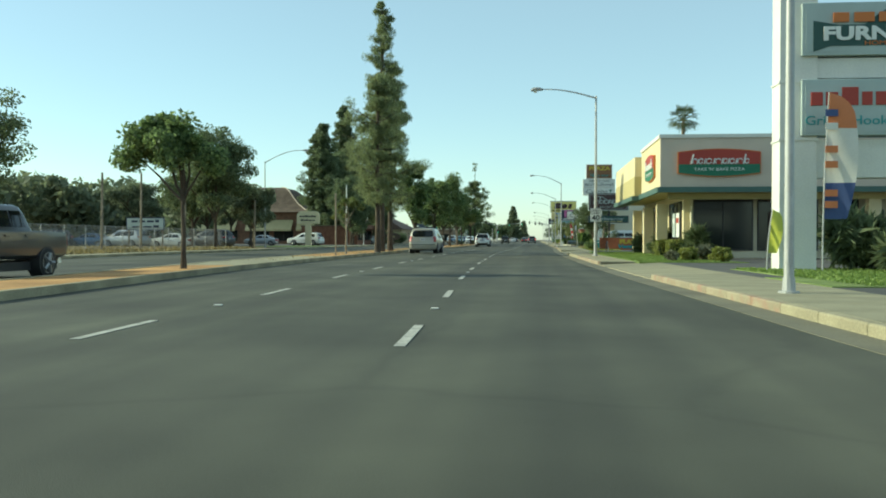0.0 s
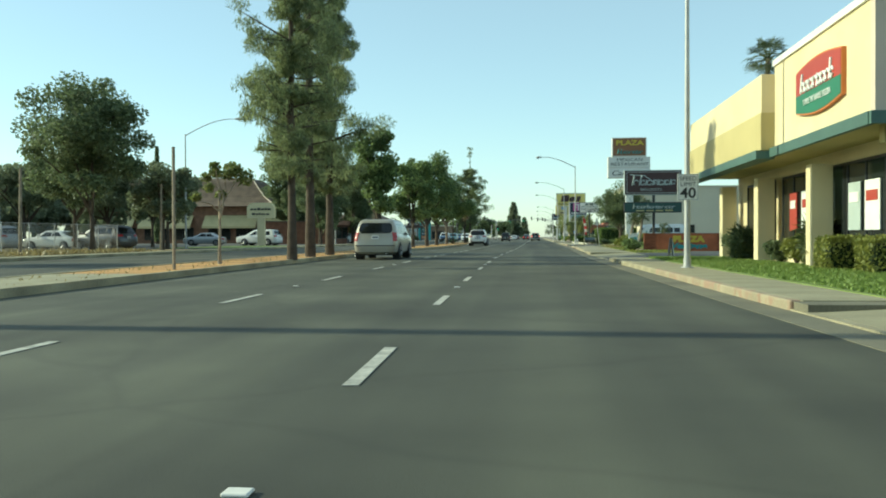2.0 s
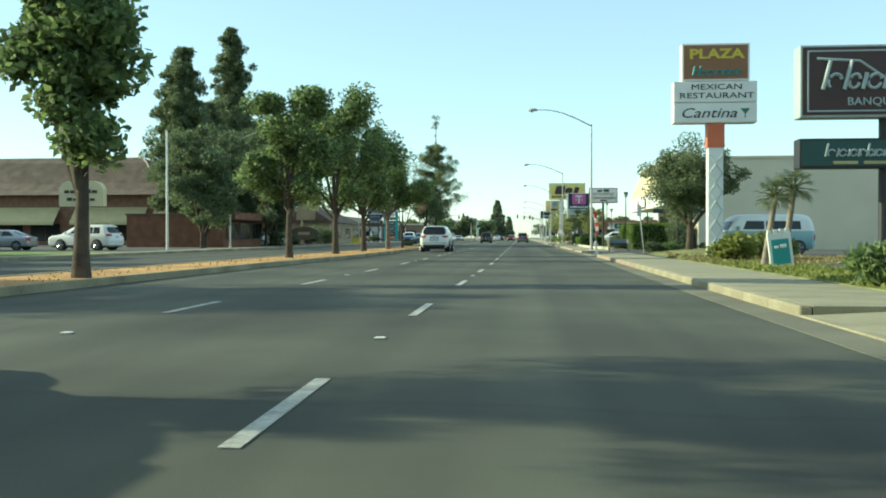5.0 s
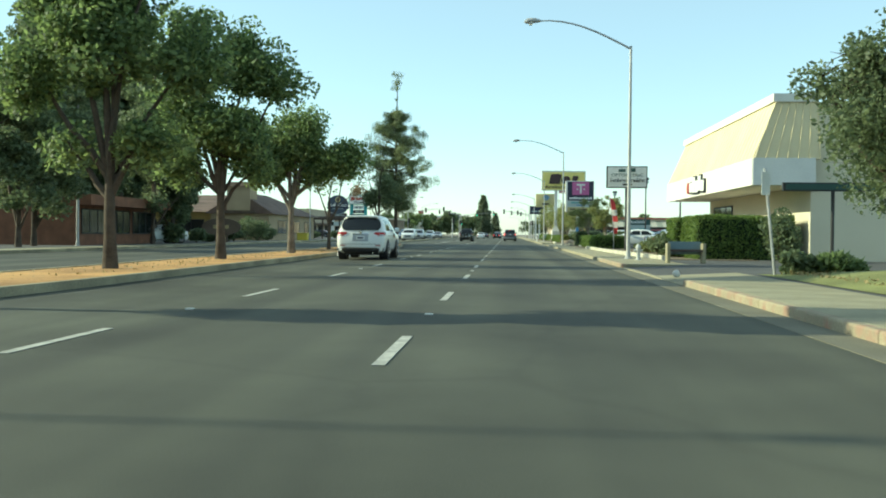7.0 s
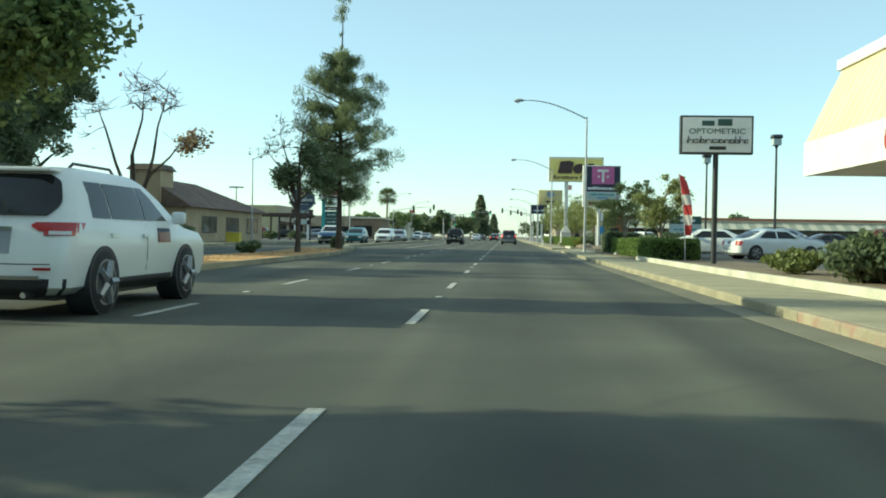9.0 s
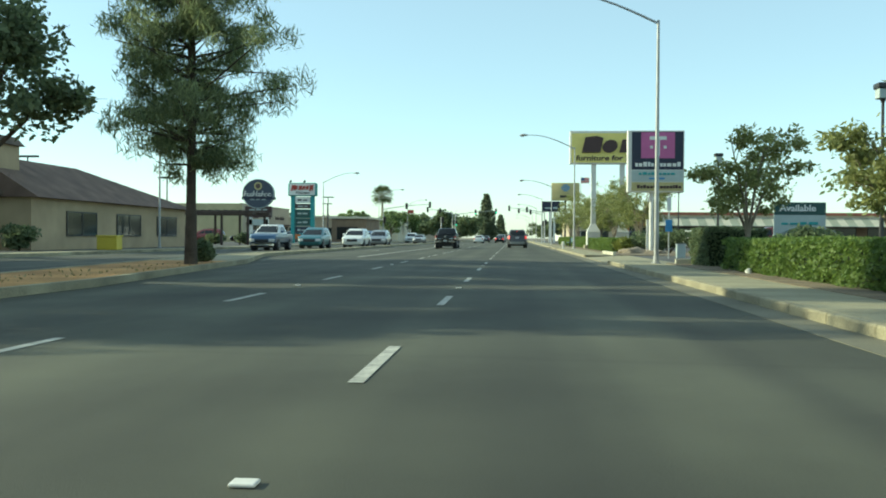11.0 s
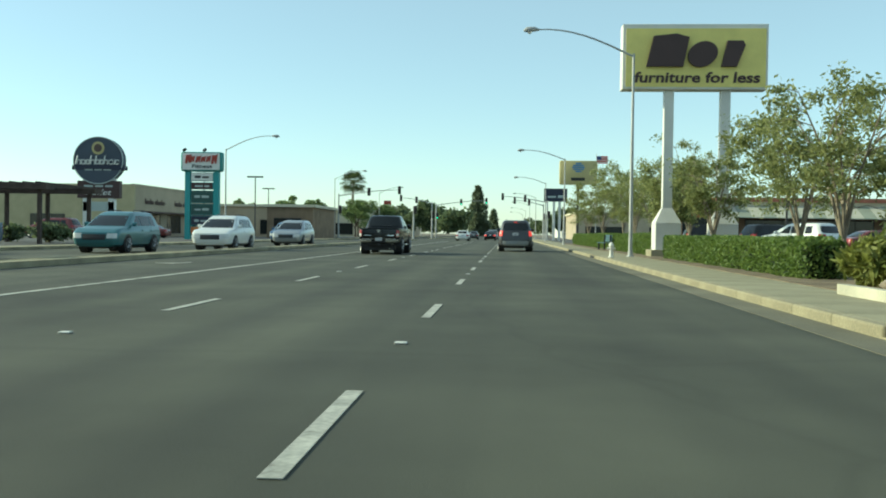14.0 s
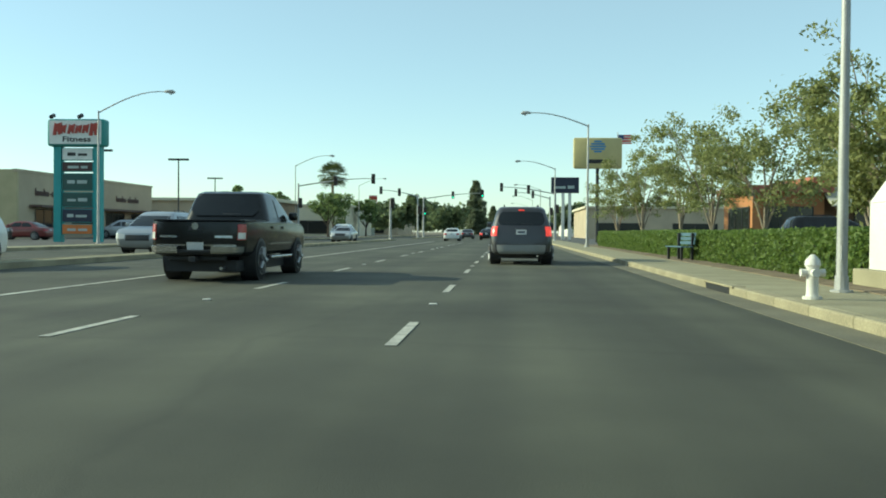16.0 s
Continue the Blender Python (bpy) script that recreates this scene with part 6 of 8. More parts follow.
# feather banners
def banner(name, label, x, y, h, w, cols, lean=0.1, z=0.13):
    t = thing(name, label, "banner", x, y, z, group="feather banners")
    part("pole", T([(lean * (i / 8) ** 2 * 3, 0, h * i / 8) for i in range(9)], 0.022, 6), GALV, t)
    n = len(cols)
    z0 = h * 0.3
    for i, c in enumerate(cols):
        bm = bmesh.new()
        k = 6
        g = []
        for j in range(k + 1):
            f = (i + j / k) / n
            zz = z0 + (h - z0) * f
            xx = lean * (zz / h) ** 2 * 3
            ww = w * (0.62 + 0.5 * math.sin(0.5 + f * 2.2)) * (1.0 if f < 0.82 else max(0.12, math.sqrt(max(0.0, 1 - ((f - 0.82) / 0.18) ** 2))))
            g.append([bm.verts.new((xx + u * ww, 0.09 * math.sin(5 * f + 2.6 * u), zz)) for u in np.linspace(0, 1, 5)])
        for a, b in zip(g, g[1:]):
            for q in range(4):
                bm.faces.new((a[q], a[q + 1], b[q + 1], b[q]))
        bmesh.ops.recalc_face_normals(bm, faces=bm.faces)
        bmesh.ops.solidify(bm, geom=bm.faces[:], thickness=0.008)
        part("cloth", bm, c, t, smooth=60)
    return t


CL_O, CL_W, CL_B = plain("cloth_orange", (0.6, 0.2, 0.08), 0.8), plain("cloth_white", (0.7, 0.66, 0.6), 0.8), plain("cloth_blue", (0.06, 0.09, 0.22), 0.8)
CL_Y, CL_R = plain("cloth_yellow", (0.6, 0.6, 0.1), 0.8), plain("cloth_red", (0.55, 0.05, 0.05), 0.8)
fb = banner("feather_banner", "tall orange, white and blue feather banner in grass", 9.98, 16.8, 4.75, 0.72, (CL_B, CL_B, CL_W, CL_W, CL_W, CL_O, CL_O), 0.05)
for i, (zz, m) in enumerate(((4.2, CL_B), (3.85, CL_W), (3.25, CL_O), (2.85, CL_O), (2.1, CL_O), (1.8, CL_O))):
    part("bar", B(0.02, 0.34, -0.125, -0.115, zz - 0.09, zz + 0.09), m, fb)
banner("feather_banner", "small yellow feather banner in grass", 8.75, 17.6, 1.7, 0.3, (CL_Y, CL_Y), 0.05)
rb = banner("feather_banner", "red feather banner with white bars", 8.25, 144.3, 3.5, 0.3, (CL_R, CL_W, CL_R, CL_W, CL_R, CL_R), -0.1)

# pizza shop signs
def lozenge(parent, w, h, place, name="shop_sign"):
    e = new(name)
    e.parent = parent
    e.matrix_basis = place
    tagged(e, "red and green shop sign with curved edges")
    top = [(w / 2 * u, h * 0.38 + h * 0.12 * math.cos(u * 1.5)) for u in np.linspace(-1, 1, 13)]
    bot = [(w / 2 * u, -h * 0.36 - h * 0.13 * math.cos(u * 1.5)) for u in np.linspace(1, -1, 13)]
    part("backing", P([(a * 1.02, b * 1.06) for a, b in top + bot], 0.0, 0.2), SIGNORANGE, e, "orange sign return")
    part("red_face", P([(a, b) for a, b in top] + [(w / 2, 0.0 - h * 0.05), (-w / 2, -h * 0.05)], -0.012, 0.0), SIGNRED, e)
    part("green_face", P([(a, b) for a, b in bot] + [(-w / 2, -h * 0.05), (w / 2, -h * 0.05)], -0.012, 0.0), SIGNGREEN, e)
    script(e, -w * 0.36, w * 0.36, 0.14 * h, h * 0.36, SIGNW, -0.03, 8, 3)
    text("TAKE 'N' BAKE PIZZA", h * 0.16, SIGNW, e, 0, -0.02, -h * 0.24, width=w * 0.62)
    return e


lozenge(shop, 3.6, 1.22, pose(2.6, -0.1, 4.35))
lozenge(shop, 3.4, 1.25, pose(-0.1, 3.4, 4.35, 0, 0, -90))
op = part("open_sign", B(5.6, 6.4, 2.44, 2.5, 2.35, 2.62), INK, shop)
NEON = mat("red_neon", (0.9, 0.1, 0.05), 0.4, emit=2.5, bump=0.0)
text("OPEN", 0.22, NEON, op, 6.0, 2.43, 2.48, bold=0.01, width=0.6)
for a, w, m in ((3.7, 1.0, SIGNW), (5.0, 0.9, SIGNPALE), (9.0, 1.1, SIGNW), (10.6, 0.8, SIGNRED)):
    sp_ = part("window_poster", B(1.4, 1.43, a, a + w, 1.0, 2.2), m, shop)
    part("poster_bar", B(1.385, 1.4, a + 0.12, a + w - 0.12, 1.7, 1.95), SIGNRED if m is SIGNW else SIGNW, sp_)
po = part("window_poster", B(5.4, 6.6, 2.46, 2.5, 0.75, 2.2), SIGNBROWN2, shop)
text("$5", 0.7, SIGNPALE, po, 6.0, 2.45, 1.75, bold=0.01)
part("window_poster", B(7.7, 8.6, 2.46, 2.5, 0.7, 1.4), SIGNW, shop)

# restaurant pylon
rs = thing("pylon_sign", "stacked restaurant pylon sign on an orange and white post", "sign", 9.4, 95.3, 0.13, group="pylon signs")
part("post", B(-0.31, 0.31, -0.25, 0.25, 0, 4.7), SIGNW, rs, "white and blue lattice post")
for i in range(5):
    part("lattice_bar", T(((-0.27, -0.28, 0.4 + i * 0.8), (0.27, -0.28, 1.2 + i * 0.8)), 0.022, 4), SIGNPALE, rs)
    part("lattice_bar", T(((0.27, -0.29, 0.4 + i * 0.8), (-0.27, -0.29, 1.2 + i * 0.8)), 0.022, 4), SIGNPALE, rs)
part("orange_collar", B(-0.36, 0.36, -0.27, 0.27, 4.7, 5.75), plain("collar_red_orange", (0.55, 0.14, 0.06)), rs, "orange post collar")
c1 = panel(rs, -1.45, 1.4, 7.55, 9.15, -0.3, 0.3, plain("sign_rust", (0.24, 0.11, 0.05)), WHITE, 0.08, "brown plaza sign panel")
text("PLAZA", 0.56, SIGNYEL, c1, 0, -0.32, 8.68, bold=0.02, width=2.3)
script(c1, -1.05, 1.1, 7.98, 0.4, SIGNTEAL, -0.34, 7, 3)
c2 = panel(rs, -1.8, 1.7, 6.62, 7.52, -0.35, 0.35, SIGNW, WHITE, 0.05, "white restaurant sign panel")
text("MEXICAN", 0.34, INK, c2, 0, -0.37, 7.27, width=2.1)
text("RESTAURANT", 0.34, INK, c2, 0, -0.37, 6.9, width=3.1)
c3 = panel(rs, -1.8, 1.7, 5.75, 6.6, -0.35, 0.35, SIGNW, WHITE, 0.05, "white cantina sign panel")
text("Cantina", 0.6, INK, c3, -0.35, -0.37, 6.15, shear=0.3, width=2.3)
part("glass_mark", P(((1.0, 6.35), (1.4, 6.35), (1.22, 6.12), (1.22, 5.95), (1.18, 5.95), (1.18, 6.12)), -0.375, -0.36), SIGNGREEN, c3)

# banquet hall sign
bs_ = thing("post_sign", "dark brown banquet sign with pale border on a steel post", "sign", 8.95, 75.4, 0.13, group="post signs")
part("post", T(((0, 0, 0), (0, 0, 3.6)), 0.09, 10), DARK_STEEL, bs_)
b1 = panel(bs_, -1.85, 1.7, 3.45, 5.02, -0.28, 0.22, SIGNBROWN2, SIGNPALE, 0.05, "dark brown sign panel")
for a, b, c, d in ((-1.7, 1.55, 3.57, 3.6), (-1.7, 1.55, 4.87, 4.9), (-1.7, -1.67, 3.6, 4.87), (1.52, 1.55, 3.6, 4.87)):
    part("border", B(a, b, -0.305, -0.29, c, d), SIGNPALE, b1)
script(b1, -1.45, 1.3, 4.36, 0.62, SIGNPALE, -0.31, 7, 4)
part("swash", T(((-1.5, -0.3, 4.72), (-0.6, -0.3, 4.66), (0.2, -0.3, 4.1), (1.3, -0.3, 4.15)), 0.03, 5), SIGNPALE, b1)
text("BANQUETS", 0.24, SIGNPALE, b1, -0.2, -0.3, 3.78, width=1.3)
b2 = panel(bs_, -1.85, 1.7, 2.35, 3.0, -0.24, 0.2, SIGNDGREEN, DARK_STEEL, 0.05, "dark green sign panel")
script(b2, -1.35, 1.25, 2.74, 0.28, SIGNPALE, -0.27, 13, 5, r=0.024)
bars(b2, -1.2, 1.2, 2.48, 0.09, 4, SIGNOCHRE, -0.27, 6)

# optometrist sign
os_ = thing("post_sign", "white optometric sign with black frame on a post", "sign", 8.65, 141.0, 0.13, group="post signs")
part("post", T(((0, 0, 0), (0, 0, 4.1)), 0.1, 10), DARK_STEEL, os_)
o1 = panel(os_, -1.3, 1.3, 4.0, 5.4, -0.15, 0.15, SIGNW, DARK_STEEL, 0.07)
bars(o1, -0.6, 0.6, 5.15, 0.24, 2, SIGNDGREEN, -0.19, 7)
text("OPTOMETRIC", 0.28, SIGNDGREEN, o1, 0, -0.17, 4.82, width=2.0)
script(o1, -1.1, 1.1, 4.52, 0.26, INK, -0.19, 11, 8)
bars(o1, -0.35, 0.4, 4.22, 0.12, 1, INK, -0.19, 9)

# shop letters on the white fascia
ms = part("shop_sign", B(-0.06, -0.02, 8.6, 13.2, 3.25, 3.75, bevel=0.01), DARK_STEEL, mob, "raised white shop letters with dark edges")
for a, b, z0, z1 in ((8.6, 9.3, 3.15, 3.7), (9.4, 10.0, 3.2, 3.95), (10.1, 10.75, 3.15, 3.75), (10.85, 11.5, 3.15, 3.95), (11.6, 12.3, 3.2, 3.7)):
    part("letter_shape", B(-0.14, -0.05, a, b, z0, z1, bevel=0.03), SIGNW, ms)
    part("letter_edge", B(-0.1, -0.03, a - 0.07, b + 0.07, z0 - 0.07, z1 + 0.07, bevel=0.02), INK, ms)
part("letter_shape", T(((-0.14, 12.75, 3.45), (-0.03, 12.75, 3.45)), 0.3, 18), SIGNRED, ms, "dark red round shape")

# phone shop pylon
tp = thing("pylon_sign", "tall pylon sign with pink and navy phone panel", "sign", 9.3, 187.2, 0.13, group="pylon signs")
part("post", T(((-0.3, 0, 0), (-0.3, 0, 3.7)), 0.12, 14), WHITE, tp, "white round post", smooth=60)
t0 = part("cabinet", B(-1.7, 1.5, -0.3, 0.3, 3.55, 7.1, bevel=0.03), WHITE, tp, "white sign cabinet")
part("face", B(-1.48, 1.44, -0.32, -0.3, 4.85, 7.02), SIGNNAVY, t0)
part("logo_panel", B(-0.95, 0.95, -0.34, -0.32, 5.5, 6.98), SIGNPINK, t0)
part("logo_bar", B(-0.48, 0.48, -0.37, -0.34, 6.55, 6.75), SIGNW, t0)
part("logo_bar", B(-0.1, 0.1, -0.37, -0.34, 5.65, 6.55), SIGNW, t0)
for xx in (-0.45, 0.32):
    part("logo_bar", B(xx, xx + 0.16, -0.37, -0.34, 6.05, 6.22), SIGNW, t0)
bars(t0, -1.3, 1.3, 5.15, 0.26, 11, SIGNW, -0.36, 11)
part("face", B(-1.48, 1.44, -0.32, -0.3, 4.15, 4.8), SIGNPALE, t0)
bars(t0, -1.1, 1.0, 4.62, 0.16, 9, SIGNTEAL, -0.36, 12)
bars(t0, -0.6, 0.5, 4.35, 0.12, 1, SIGNBLUE, -0.36, 13)
part("face", B(-1.48, 1.44, -0.32, -0.3, 3.62, 4.12), SIGNOCHRE, t0)
bars(t0, -1.2, 1.35, 3.87, 0.2, 14, SIGNBROWN2, -0.36, 14)

# furniture pylon
fp = thing("pylon_sign", "large yellow furniture sign on two white pillars", "sign", 7.75, 212.8, 0.13, group="pylon signs")
for dx in (0.1, 2.5):
    part("pillar", B(dx - 0.2, dx + 0.2, -0.2, 0.2, 2.0, 7.3), WHITE, fp, "square white pillar")
    pb = part("footing", B(dx - 0.55, dx + 0.55, -0.55, 0.55, 0, 1.45, bevel=0.03), WHITE, fp, "flared white painted footing")
    tp_ = bmesh.new()
    vs = [tp_.verts.new(p) for p in ((dx - 0.55, -0.55, 1.45), (dx + 0.55, -0.55, 1.45), (dx + 0.55, 0.55, 1.45), (dx - 0.55, 0.55, 1.45), (dx - 0.22, -0.22, 2.1), (dx + 0.22, -0.22, 2.1), (dx + 0.22, 0.22, 2.1), (dx - 0.22, 0.22, 2.1))]
    for f in ((0, 1, 5, 4), (1, 2, 6, 5), (2, 3, 7, 6), (3, 0, 4, 7), (4, 5, 6, 7)):
        tp_.faces.new([vs[i] for i in f])
    part("shoulder", tp_, WHITE, pb)
    part("plinth", B(dx - 0.75, dx + 0.75, -0.75, 0.75, 0, 0.3, bevel=0.02), CONCRETE, pb)
f1 = part("cabinet", B(-1.95, 4.2, -0.4, 0.4, 7.2, 10.0, bevel=0.03), WHITE, fp, "white framed cabinet")
# yellow made paler: sunlight coming through the face is put into its colour
part("face", B(-1.8, 4.1, -0.43, -0.4, 7.3, 9.8), plain("backlit_yellow_face", (0.82, 0.7, 0.22)), f1, "faded yellow sign face, paled further for sun behind it")
blocks = ([(-0.95, 8.15), (0.6, 8.15), (0.85, 9.4), (0.3, 9.55), (-0.65, 9.45)],
          [(1.42 + 0.62 * math.cos(q) + 0.1 * math.sin(q), 8.68 + 0.55 * math.sin(q)) for q in np.linspace(0, 2 * math.pi, 20, endpoint=False)],
          [(2.2, 8.15), (2.85, 8.15), (3.2, 9.05), (3.1, 9.25), (2.45, 9.25)])
for q in blocks:
    lb_ = part("letter_shape", P(q, -0.6, -0.43), SIGNBROWN2, f1, "dark raised blocks")
text("furniture for less", 0.62, SIGNBROWN2, f1, 1.2, -0.45, 7.68, bold=0.015, width=5.3, shear=0.1)

# pale yellow phone sign
ap = thing("pylon_sign", "pale yellow rounded sign with blue striped globe", "sign", 9.5, 286, 0.13, group="pylon signs")
part("post", T(((0, 0, 0), (0, 0, 7.1)), 0.16, 10), DARK_STEEL, ap)
a1 = part("cabinet", B(-2.3, 2.3, -0.25, 0.25, 7.0, 9.95, bevel=0.2), SIGNOCHRE, ap, "pale yellow rounded cabinet", smooth=40)
for i in range(5):
    zz = 8.55 + i * 0.24
    ww = 0.75 * math.sin(math.pi * (i + 0.9) / 5.8)
    part("stripe", B(-ww, ww, -0.29, -0.25, zz, zz + 0.15), SIGNBLUE, a1)
bars(a1, -1.1, 1.0, 7.75, 0.5, 1, INK, -0.29, 16)
db = thing("pylon_sign", "dark sign board on white posts far along the street", "sign", 8.6, 322, 0.13, group="pylon signs")
part("post", B(-0.4, 0.0, -0.2, 0.2, 0, 6.2), WHITE, db)
part("post", B(0.5, 0.9, -0.2, 0.2, 0, 6.2), WHITE, db)
d1 = panel(db, -1.8, 1.9, 6.2, 8.3, -0.2, 0.2, SIGNNAVY, DARK_STEEL, 0.06)
bars(d1, -1.4, 1.4, 7.0, 0.4, 2, SIGNPALE, -0.24, 17)

fb_ = thing("billboard", "small white and red billboard far along the street", "sign", -29, 494, 0.1, group="pylon signs")
part("post", T(((0, 0, 0), (0, 0, 5.8)), 0.2, 8), GALV, fb_)
fbp = panel(fb_, -2.2, 2.2, 5.7, 8.9, -0.2, 0.2, SIGNW, SIGNPALE, 0.12)
bars(fbp, -1.6, 1.6, 7.9, 0.7, 3, SIGNRED, -0.24, 81)
bars(fbp, -1.6, 1.6, 6.7, 0.5, 4, SIGNBROWN2, -0.24, 82)
ps_ = thing("pole_sign", "red-topped pole sign beyond the crossing", "sign", -29, 403, 0.1, group="pylon signs")
part("post", B(-0.35, 0.35, -0.2, 0.2, 0, 6.6), SIGNPALE, ps_)
psp = panel(ps_, -0.9, 0.9, 6.6, 8.9, -0.25, 0.25, SIGNW, SIGNRED, 0.1)
part("red_band", B(-0.8, 0.8, -0.28, -0.25, 7.9, 8.75), SIGNRED, psp)
# signs across the street
ls = thing("pylon_sign", "round-topped dark buffet sign on two pale posts", "sign", -27.3, 234.6, 0.115, group="pylon signs")
for dx in (-0.9, 0.9):
    part("post", B(dx - 0.22, dx + 0.22, -0.2, 0.2, 0, 4.6), SIGNW, ls)
dome = [(1.75 * math.cos(t), 5.6 + 1.6 * math.sin(t)) for t in np.linspace(0, 2 * math.pi, 40, endpoint=False)]
SIGNSLATE = plain("sign_slate", (0.055, 0.07, 0.1))
l1 = part("cabinet", P(dome, -0.3, 0.3), SIGNSLATE, ls, "dark slate round cabinet")
part("rim", T([(1.76 * math.cos(t), -0.31, 5.6 + 1.61 * math.sin(t)) for t in np.linspace(0, 2 * math.pi, 41)], 0.04, 5), SIGNPALE, l1)
part("name_board", B(-1.85, 1.85, -0.34, 0.34, 4.95, 5.25, bevel=0.03), SIGNNAVY, l1)
part("emblem", T(((0, -0.34, 6.45), (0, -0.3, 6.45)), 0.45, 20), SIGNOCHRE, l1)
part("emblem_core", T(((0, -0.36, 6.45), (0, -0.34, 6.45)), 0.28, 20), SIGNBROWN, l1)
script(l1, -1.62, 1.5, 5.62, 0.62, SIGNW, -0.37, 9, 20, r=0.045)
bars(l1, -1.0, 1.0, 4.98, 0.16, 3, SIGNPALE, -0.34, 21)
l2 = panel(ls, -1.5, 1.5, 3.0, 4.2, -0.25, 0.25, SIGNBROWN2, SIGNBROWN2, 0.05, "dark panel below")
bars(l2, -1.1, 1.1, 3.85, 0.18, 3, SIGNPALE, -0.28, 22)
text("Buffet", 0.55, SIGNW, l2, 0, -0.28, 3.38, shear=0.2, width=1.8)
part("banner", B(-1.1, 1.1, -0.2, -0.14, 2.1, 2.75), SIGNPALE, ls)
ts = thing("pylon_sign", "teal-framed fitness pylon sign with stacked panels", "sign", -27.3, 256.4, 0.115, group="pylon signs")
for dx in (-1.35, 1.35):
    part("post", B(dx - 0.25, dx + 0.25, -0.25, 0.25, 0, 6.4), SIGNTEAL, ts, "square teal post")
t1 = part("cabinet", B(-1.95, 1.95, -0.5, 0.4, 6.3, 8.1, bevel=0.18), TEAL, ts, "teal rounded cabinet", smooth=40)
part("face", B(-1.75, 1.75, -0.54, -0.5, 6.45, 7.98), SIGNW, t1)
for k, (w, lo, hi) in enumerate(((0.5, 7.02, 7.85), (0.34, 7.12, 7.72), (0.42, 7.1, 7.75), (0.4, 7.14, 7.7), (0.38, 7.15, 7.74), (0.5, 6.98, 7.86))):
    a = -1.5 + 0.49 * k
    part("letter_shape", P(((a, lo), (a + w * 0.45, lo), (a + w * 0.55, (lo + hi) / 2 - 0.06), (a + w * 0.8, lo + 0.03), (a + w, lo + 0.03), (a + w + 0.12, hi), (a + w * 0.6, hi - 0.1), (a + 0.14, hi - 0.02)), -0.6, -0.54), SIGNRED, t1, "red slanted letter shape")
text("Fitness", 0.48, INK, t1, 0.1, -0.55, 6.75, bold=0.01, width=1.9)
for i, (z0, z1, m) in enumerate(((5.4, 6.2, SIGNW), (4.65, 5.3, SIGNBROWN2), (3.4, 4.55, SIGNDGREEN), (2.3, 3.3, SIGNDGREEN), (1.3, 2.2, SIGNNAVY), (0.5, 1.2, SIGNORANGE))):
    pp = panel(ts, -1.05, 1.05, z0, z1, -0.2, 0.2, m, SIGNTEAL, 0.04)
    bars(pp, -0.75, 0.75, (z0 + z1) / 2, 0.22, 2, SIGNPALE if i else INK, -0.23, 30 + i)
for dx in (-1.6, 0.3):
    part("lamp", T(((dx, -0.6, 8.2), (dx, -0.2, 8.35)), 0.14, 8), DARK_STEEL, ts)
bd = thing("notice_board", "white field notice board with faded dark writing", "sign", -28.7, 63.2, 0.12, group="notice boards")
for dx in (-1.4, 1.4):
    part("post", B(dx - 0.06, dx + 0.06, 0.02, 0.12, 0, 2.6), PALEBARK, bd)
n1 = part("board", B(-1.6, 1.6, -0.03, 0.02, 1.55, 2.6), SIGNPALE, bd, "weathered grey-white board")
for q in ((-1.6, 1.6, 1.55, 1.63), (-1.6, 1.6, 2.52, 2.6), (-1.6, -1.52, 1.63, 2.52), (1.52, 1.6, 1.63, 2.52)):
    part("border", B(q[0], q[1], -0.045, -0.03, q[2], q[3]), BAR, n1)
bars(n1, -1.2, 1.2, 2.3, 0.22, 4, BAR, -0.06, 40)
bars(n1, -1.2, 1.2, 1.85, 0.22, 3, BAR, -0.06, 41)
dn = thing("monument_sign", "cream round-shouldered monument sign on the lawn", "sign", -28.0, 114, 0.12, group="monument signs")
dn.scale = (1.12, 1.12, 1.18)
part("post", B(-0.35, 0.35, -0.2, 0.2, 0, 2.5), CREAM, dn)
m1 = part("cabinet", P([(-1.35, 2.5), (1.35, 2.5), (1.35, 3.5), (1.15, 3.8), (0.8, 3.92), (-0.8, 3.92), (-1.15, 3.8), (-1.35, 3.5)], -0.25, 0.25), CREAM, dn, "cream round-shouldered cabinet")
bars(m1, -1.05, 1.05, 3.35, 0.22, 6, DARK_STEEL, -0.29, 42)
bars(m1, -0.9, 0.9, 2.9, 0.18, 5, DARK_STEEL, -0.29, 43)

# traffic signals at the crossing
def signal(x, y, z=0.12, arm=8.0, side=1, green=True, h=6.2):
    t = thing("traffic_signal", "grey traffic signal mast with dark signal heads", "traffic signal", x, y, z, group="traffic signals")
    part("pole", T(((0, 0, 0), (0, 0, h)), [0.15, 0.1], 10), GALV, t)
    if arm:
        part("mast_arm", T([(side * arm * u, 0, h - 0.3 + 0.9 * math.sin(u * 1.57)) for u in np.linspace(0, 1, 7)], [0.08 - 0.04 * i / 6 for i in range(7)], 8), GALV, t)
    spots = [(0.25, 0, 4.0)] + ([(side * arm, 0, h + 0.55), (side * arm * 0.5, 0, h + 0.3)] if arm else [])
    for i, (a, b, c) in enumerate(spots):
        hd = part("signal_head", B(a - 0.2, a + 0.2, b - 0.25, b + 0.1, c - 0.55, c + 0.55, bevel=0.03), INK, t)
        for k, m in enumerate((LAMP_OFF, LAMP_OFF, LAMP_GREEN if green else LAMP_OFF)):
            part("lens", T(((a, b - 0.3, c + 0.35 - 0.35 * k), (a, b - 0.25, c + 0.35 - 0.35 * k)), 0.13, 12), m, hd)
    return t


